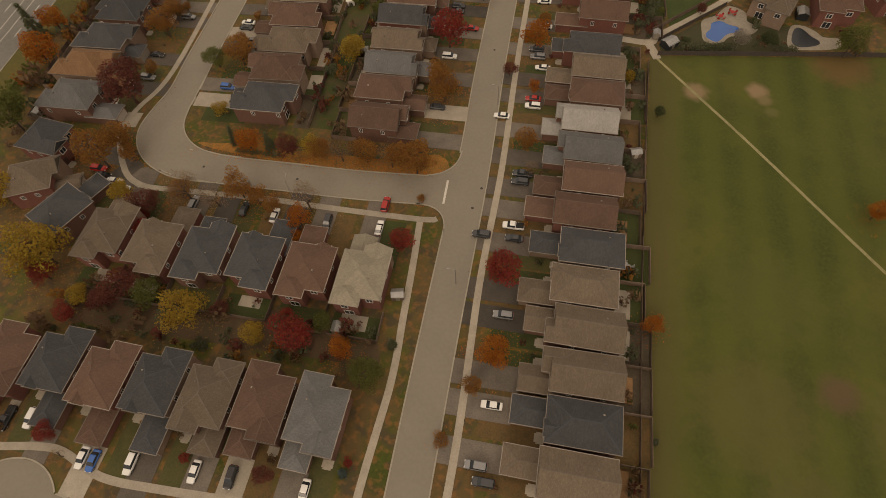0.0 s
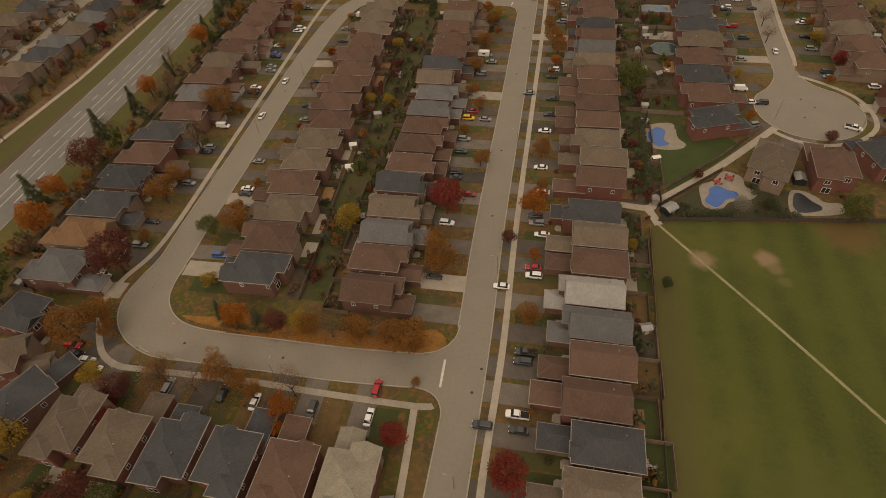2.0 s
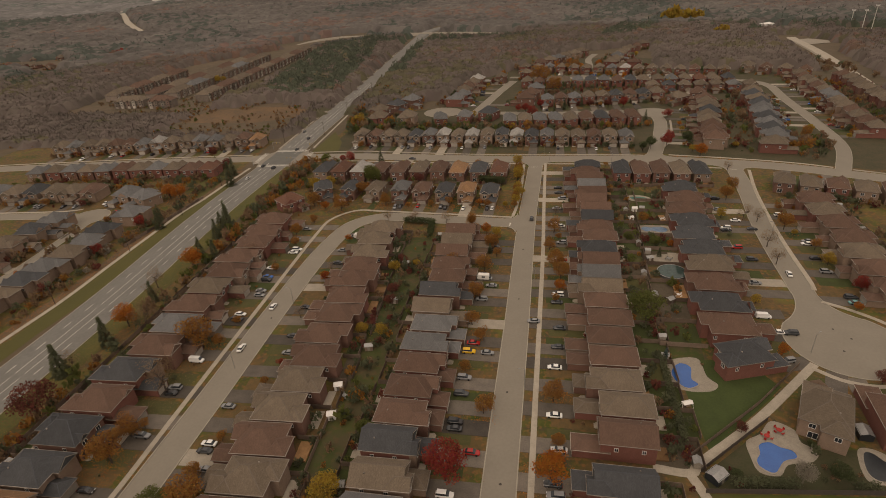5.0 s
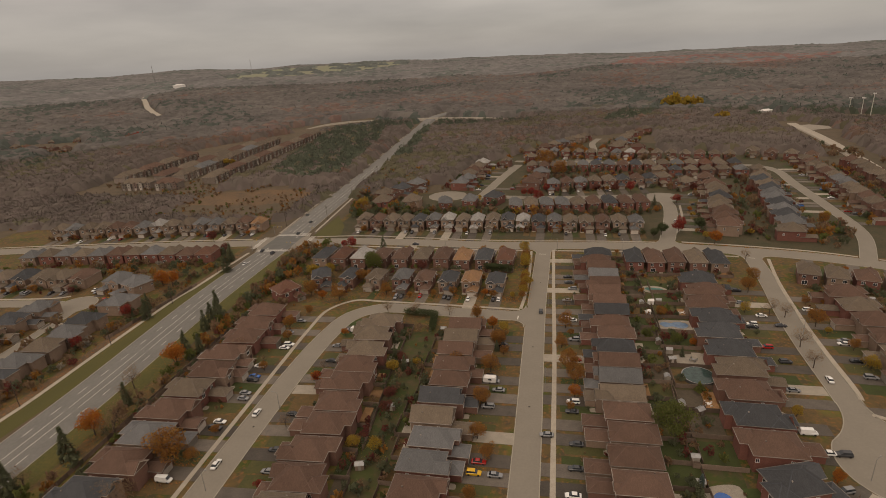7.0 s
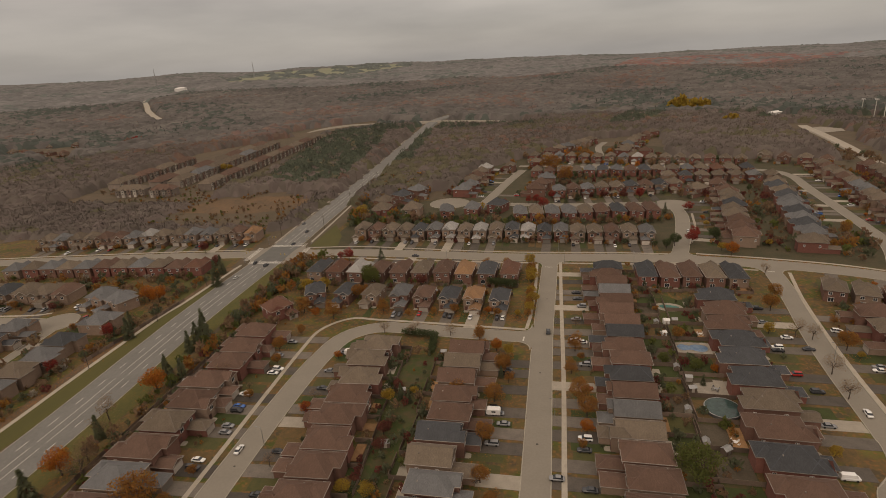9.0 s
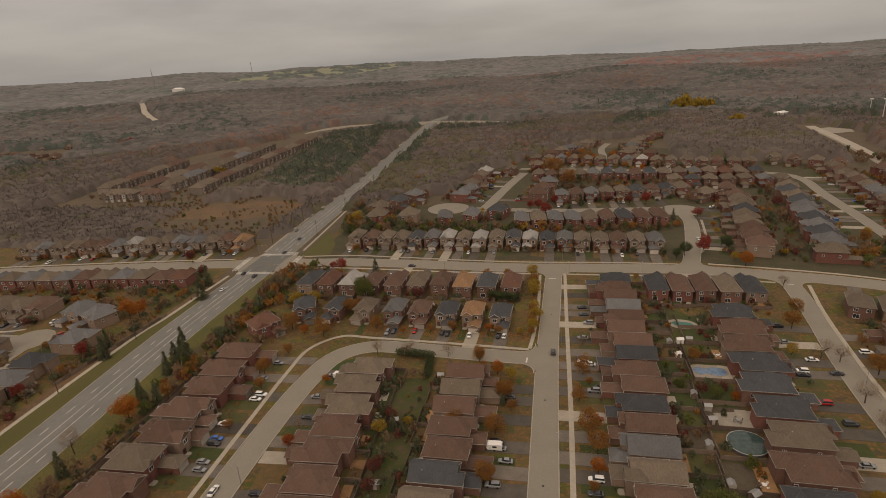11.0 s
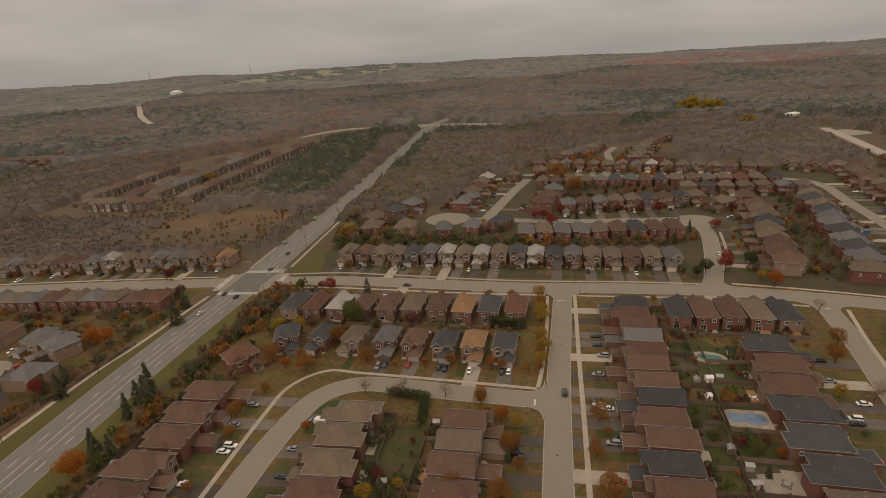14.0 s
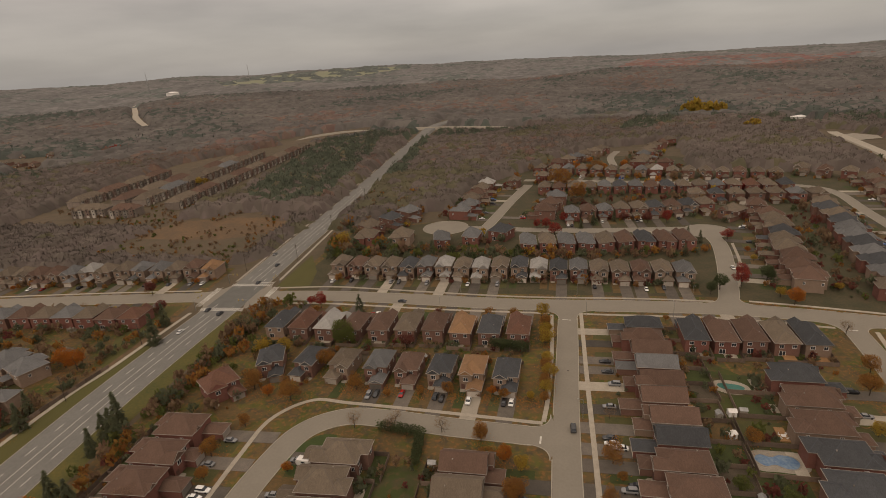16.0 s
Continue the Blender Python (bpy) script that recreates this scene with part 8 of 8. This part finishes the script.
def shed(x, y, turn, w=2.6, d=2.2, h=2.0, paint=None, word="white"):
    root = new("garden_shed")
    bm = bmesh.new()
    box(bm, -w / 2, w / 2, -d / 2, d / 2, 0, h)
    bm.faces.new([bm.verts.new(v) for v in ((-w / 2, -d / 2, h), (-w / 2, d / 2, h), (-w / 2, 0, h + 0.6))])
    bm.faces.new([bm.verts.new(v) for v in ((w / 2, d / 2, h), (w / 2, -d / 2, h), (w / 2, 0, h + 0.6))])
    part("wall", bm, paint or M_WHITE, root)
    bm = bmesh.new()
    for s in (-1, 1):
        v = [(-w / 2 - 0.15, s * (d / 2 + 0.15), h - 0.1), (w / 2 + 0.15, s * (d / 2 + 0.15), h - 0.1), (w / 2 + 0.15, 0, h + 0.66), (-w / 2 - 0.15, 0, h + 0.66)]
        bm.faces.new([bm.verts.new(p) for p in (v if s < 0 else v[::-1])])
    bmesh.ops.remove_doubles(bm, verts=bm.verts, dist=0.001)
    part("roof", bm, M_WHITE if paint is None else M_STEEL, root)
    bm = bmesh.new()
    box(bm, -0.5, 0.5, -d / 2 - 0.04, -d / 2 + 0.01, 0.05, 1.85)
    part("door", bm, M_DOOR, root)
    tagged(root, f"small {word} garden shed with a pitched roof", "shed", "garden sheds")
    root.matrix_basis = pose(x, y, 0, 0, 0, turn)


for a in ((71.8, 221.5, 20), (-48.3, 87, 8), (-49.2, 99.8, 8), (76.5, 233, 0)):
    shed(*a)
for a in ((70, 180, 5), (69, 147, 30), (41, 21.5, 10), (-40, 62, 5), (-43, 120, 8), (-38, 150, 4), (58, 240, 5), (-37, 180, 6), (66, 262, 5), (-20, -24, 5)):
    shed(*a, 2.8, 2.2, 2.0, M_WOOD, "grey wooden")
for m, w, d, yard in YARDS:
    if yard > 5 and brng.random() < 0.2 and m.translation.y < 300:
        q = m @ Vector((brng.choice((-1, 1)) * (w / 2 - 1.4), d / 2 + yard - 1.8, 0))
        if not over_water(q.x, q.y) and not on_road(q[:2], "", 3):
            shed(q.x, q.y, math.degrees(m.to_euler().z) + brng.choice((0, 90)), 2.4, 2.0, 2.0, *brng.choice(((M_WOOD, "grey wooden"), (M_PALE, "pale"), (M_STONE, "grey"))))
shed(56.5, 66.5, 35, 4.2, 3.6, 2.1, M_DARKW, "dark")
shed(100.2, 81, 80, 4.0, 3.4, 2.1, M_DARKW, "dark")


def trailer(x, y, turn):
    """A white camper trailer parked in a drive."""
    root = new("camper_trailer")
    bm = bmesh.new()
    prof = [(-2.4, 0.6), (2.2, 0.6), (2.6, 1.2), (2.4, 2.3), (1.9, 2.6), (-2.2, 2.6), (-2.5, 2.2)]
    loft(bm, [[(px, s * 1.15, pz) for px, pz in prof] for s in (-1, 1)])
    part("body", bm, M_WHITE, root)
    for s in (-1, 1):
        bm = bmesh.new()
        cyl(bm, 0, 0, -0.1, 0.1, 0.34, n=12)
        bmesh.ops.rotate(bm, verts=bm.verts, cent=(0, 0, 0), matrix=Matrix.Rotation(math.pi / 2, 3, "X"))
        bmesh.ops.translate(bm, verts=bm.verts, vec=(0, s * 1.0, 0.34))
        part("wheel", bm, M_BLACK, root)
        bm = bmesh.new()
        box(bm, -0.8, 0.6, s * 1.16 - 0.02, s * 1.16 + 0.02, 1.5, 2.1)
        part("window", bm, M_GLASS, root)
    bm = bmesh.new()
    limb(bm, (2.4, 0, 0.62), (3.5, 0, 0.6), 0.07, 0.05)
    part("tow_bar", bm, M_STEEL, root)
    tagged(root, "white camper trailer parked beside a house", "trailer")
    root.matrix_basis = pose(x, y, 0.06, 0, 0, turn)


trailer(-64.5, 209, 170)
trailer(-2.2, 166.7, 174)


def street_lamp(x, y, turn, high=7.5):
    root = new("street_lamp")
    bm = bmesh.new()
    limb(bm, (0, 0, 0), (0, 0, high), 0.1, 0.06, 8)
    part("pole", bm, M_STEEL, root)
    bm = bmesh.new()
    limb(bm, (0, 0, high - 0.1), (1.5, 0, high + 0.35), 0.05, 0.04, 6)
    part("arm", bm, M_STEEL, root)
    bm = bmesh.new()
    box(bm, 1.3, 2.0, -0.14, 0.14, high + 0.28, high + 0.42)
    part("lamp_head", bm, M_STEEL, root)
    tagged(root, "grey steel street lamp with one arm", "street lamp", "street lamps")
    root.matrix_basis = pose(x, y, 0, 0, 0, turn)
    return root


lamp0 = street_lamp(104.9, 116.4, 30)
for x, y, a in ((129, 106, 120), (10.5, 100, 180), (19, 165, 180), (3.2, 40, 180), (-6.2, -20, 180), (27, 232, 180), (-52, 4.5, 90), (-80, 150, 180), (-88.5, 110, 0), (130, 200, 180), (41, 310, 90), (-30, 320, 90), (80, 306, 90), (-20, 334, -90), (40, 332, -90), (95, 325, -90)):
    copy_thing(lamp0, pose(x, y, 0, 0, 0, a))


def utility_pole(x, y, turn):
    root = new("utility_pole")
    bm = bmesh.new()
    limb(bm, (0, 0, -0.5), (0, 0, 12), 0.17, 0.11, 8)
    part("pole", bm, M_BARK, root)
    for z in (11.3, 10.2):
        bm = bmesh.new()
        box(bm, -1.2, 1.2, -0.06, 0.06, z, z + 0.12)
        part("crossarm", bm, M_BARK, root)
    tagged(root, "wooden utility pole beside the arterial road", "utility pole", "utility poles")
    root.matrix_basis = pose(x, y, 0, 0, 0, turn)
    return root


pole0 = utility_pole(-186, 152, 5)
for x, y in ((-191, 105), (-181, 200), (-176, 245), (-172, 290), (-161, 385), (-156, 440), (-151, 500), (-146, 570), (-132, 400), (-128, 470), (-121, 560)):
    copy_thing(pole0, pose(x, y, 0, 0, 0, 6))


def traffic_signal(x, y, turn):
    root = new("traffic_signal")
    bm = bmesh.new()
    limb(bm, (0, 0, 0), (0, 0, 6.4), 0.14, 0.1, 8)
    part("pole", bm, M_STEEL, root)
    bm = bmesh.new()
    limb(bm, (0, 0, 6.1), (6.5, 0, 6.5), 0.09, 0.05, 6)
    part("mast_arm", bm, M_STEEL, root)
    for xx in (3.5, 6.3):
        bm = bmesh.new()
        box(bm, xx - 0.18, xx + 0.18, -0.25, 0.05, 5.6, 6.6)
        part("signal_head", bm, M_YELLOW, root)
    tagged(root, "traffic signal mast with yellow heads at the junction", "traffic signal", "traffic signals")
    root.matrix_basis = pose(x, y, 0, 0, 0, turn)
    return root


sig = traffic_signal(-133, 326, 172)
for x, y, a in ((-165, 328, 80), (-163, 365, -8), (-131, 364, -95)):
    copy_thing(sig, pose(x, y, 0, 0, 0, a))


# ---- street ironwork ----
COVER = None
for x, y in ((-3.0, 2.5), (-0.8, 9.0), (1.8, 64), (5.0, 98), (11.8, 151), (16.4, 193), (26, 262), (115.5, 117), (121.5, 123.5), (118.5, 129), (-92.5, 62), (-86, 140), (-52, 10.6), (-80, 14.2), (126, 186)):
    if COVER is None:
        bm = bmesh.new()
        cyl(bm, 0, 0, 0.03, 0.075, 0.38, n=14)
        cover = part("manhole_cover", bm, mat("cast_iron", (0.07, 0.062, 0.055), rough=0.7, metal=0.3, bump=0.2))
        COVER = cover.data
    else:
        cover = new("manhole_cover", COVER)
    cover.location = (x, y, 0)
    tagged(cover, "round dark cast-iron manhole cover in the asphalt", "manhole cover", "manhole covers")

# ---- garden fences along the field and the footway ----
def long_fence(a, b, high, material, label):
    root = new("fence")
    tagged(root, label, "fence", "field fences")
    n = max(1, round(math.dist(a, b) / 4.2))
    ang = math.degrees(math.atan2(b[1] - a[1], b[0] - a[0]))
    step = math.dist(a, b) / n
    bm = bmesh.new()
    box(bm, 0.07, step - 0.07, -0.03, 0.03, 0.06, high)
    first = part("panel", bm, material, root)
    bm = bmesh.new()
    box(bm, -0.06, 0.06, -0.06, 0.06, 0, high + 0.15)
    post = part("post", bm, material, root)
    for k in range(1, n):
        again(first, root, step * k)
        again(post, root, step * k)
    root.matrix_basis = pose(a[0], a[1], 0, 0, 0, ang)


M_DARKF = mat("dark_fence", (0.085, 0.068, 0.058), rough=0.9, scale=1, bump=0.1)
for a, b in (((30.5, -80), (38.2, -18)), ((38.2, -18), (43.2, 17)), ((43.2, 17), (49.2, 59))):
    long_fence(a, b, 1.5, M_WOOD, "low grey-brown board fence along the field")
for a, b in (((52.5, 62.2), (113, 62.2)), ((113, 62.2), (170, 60))):
    long_fence(a, b, 1.7, M_DARKF, "dark fence along the edge of the field")
long_fence((53.5, 68.5), (78, 86.5), 1.6, M_DARKF, "dark fence beside the concrete footway")
long_fence((52, 73), (78, 92.5), 1.6, M_WOOD, "brown board fence beside the concrete footway")
long_fence((78, 92.5), (98, 110), 1.6, M_WOOD, "brown board fence beside the concrete footway")
for a, b in (((-143.5, 48), (-138, 107)), ((-138, 107), (-132, 175)), ((-132, 175), (-125.5, 238))):
    long_fence(a, b, 1.8, M_WOOD, "brown noise fence behind the crescent yards")
long_fence((-187, 205), (-175, 270), 1.8, M_WOOD, "brown board fence behind the western yards")
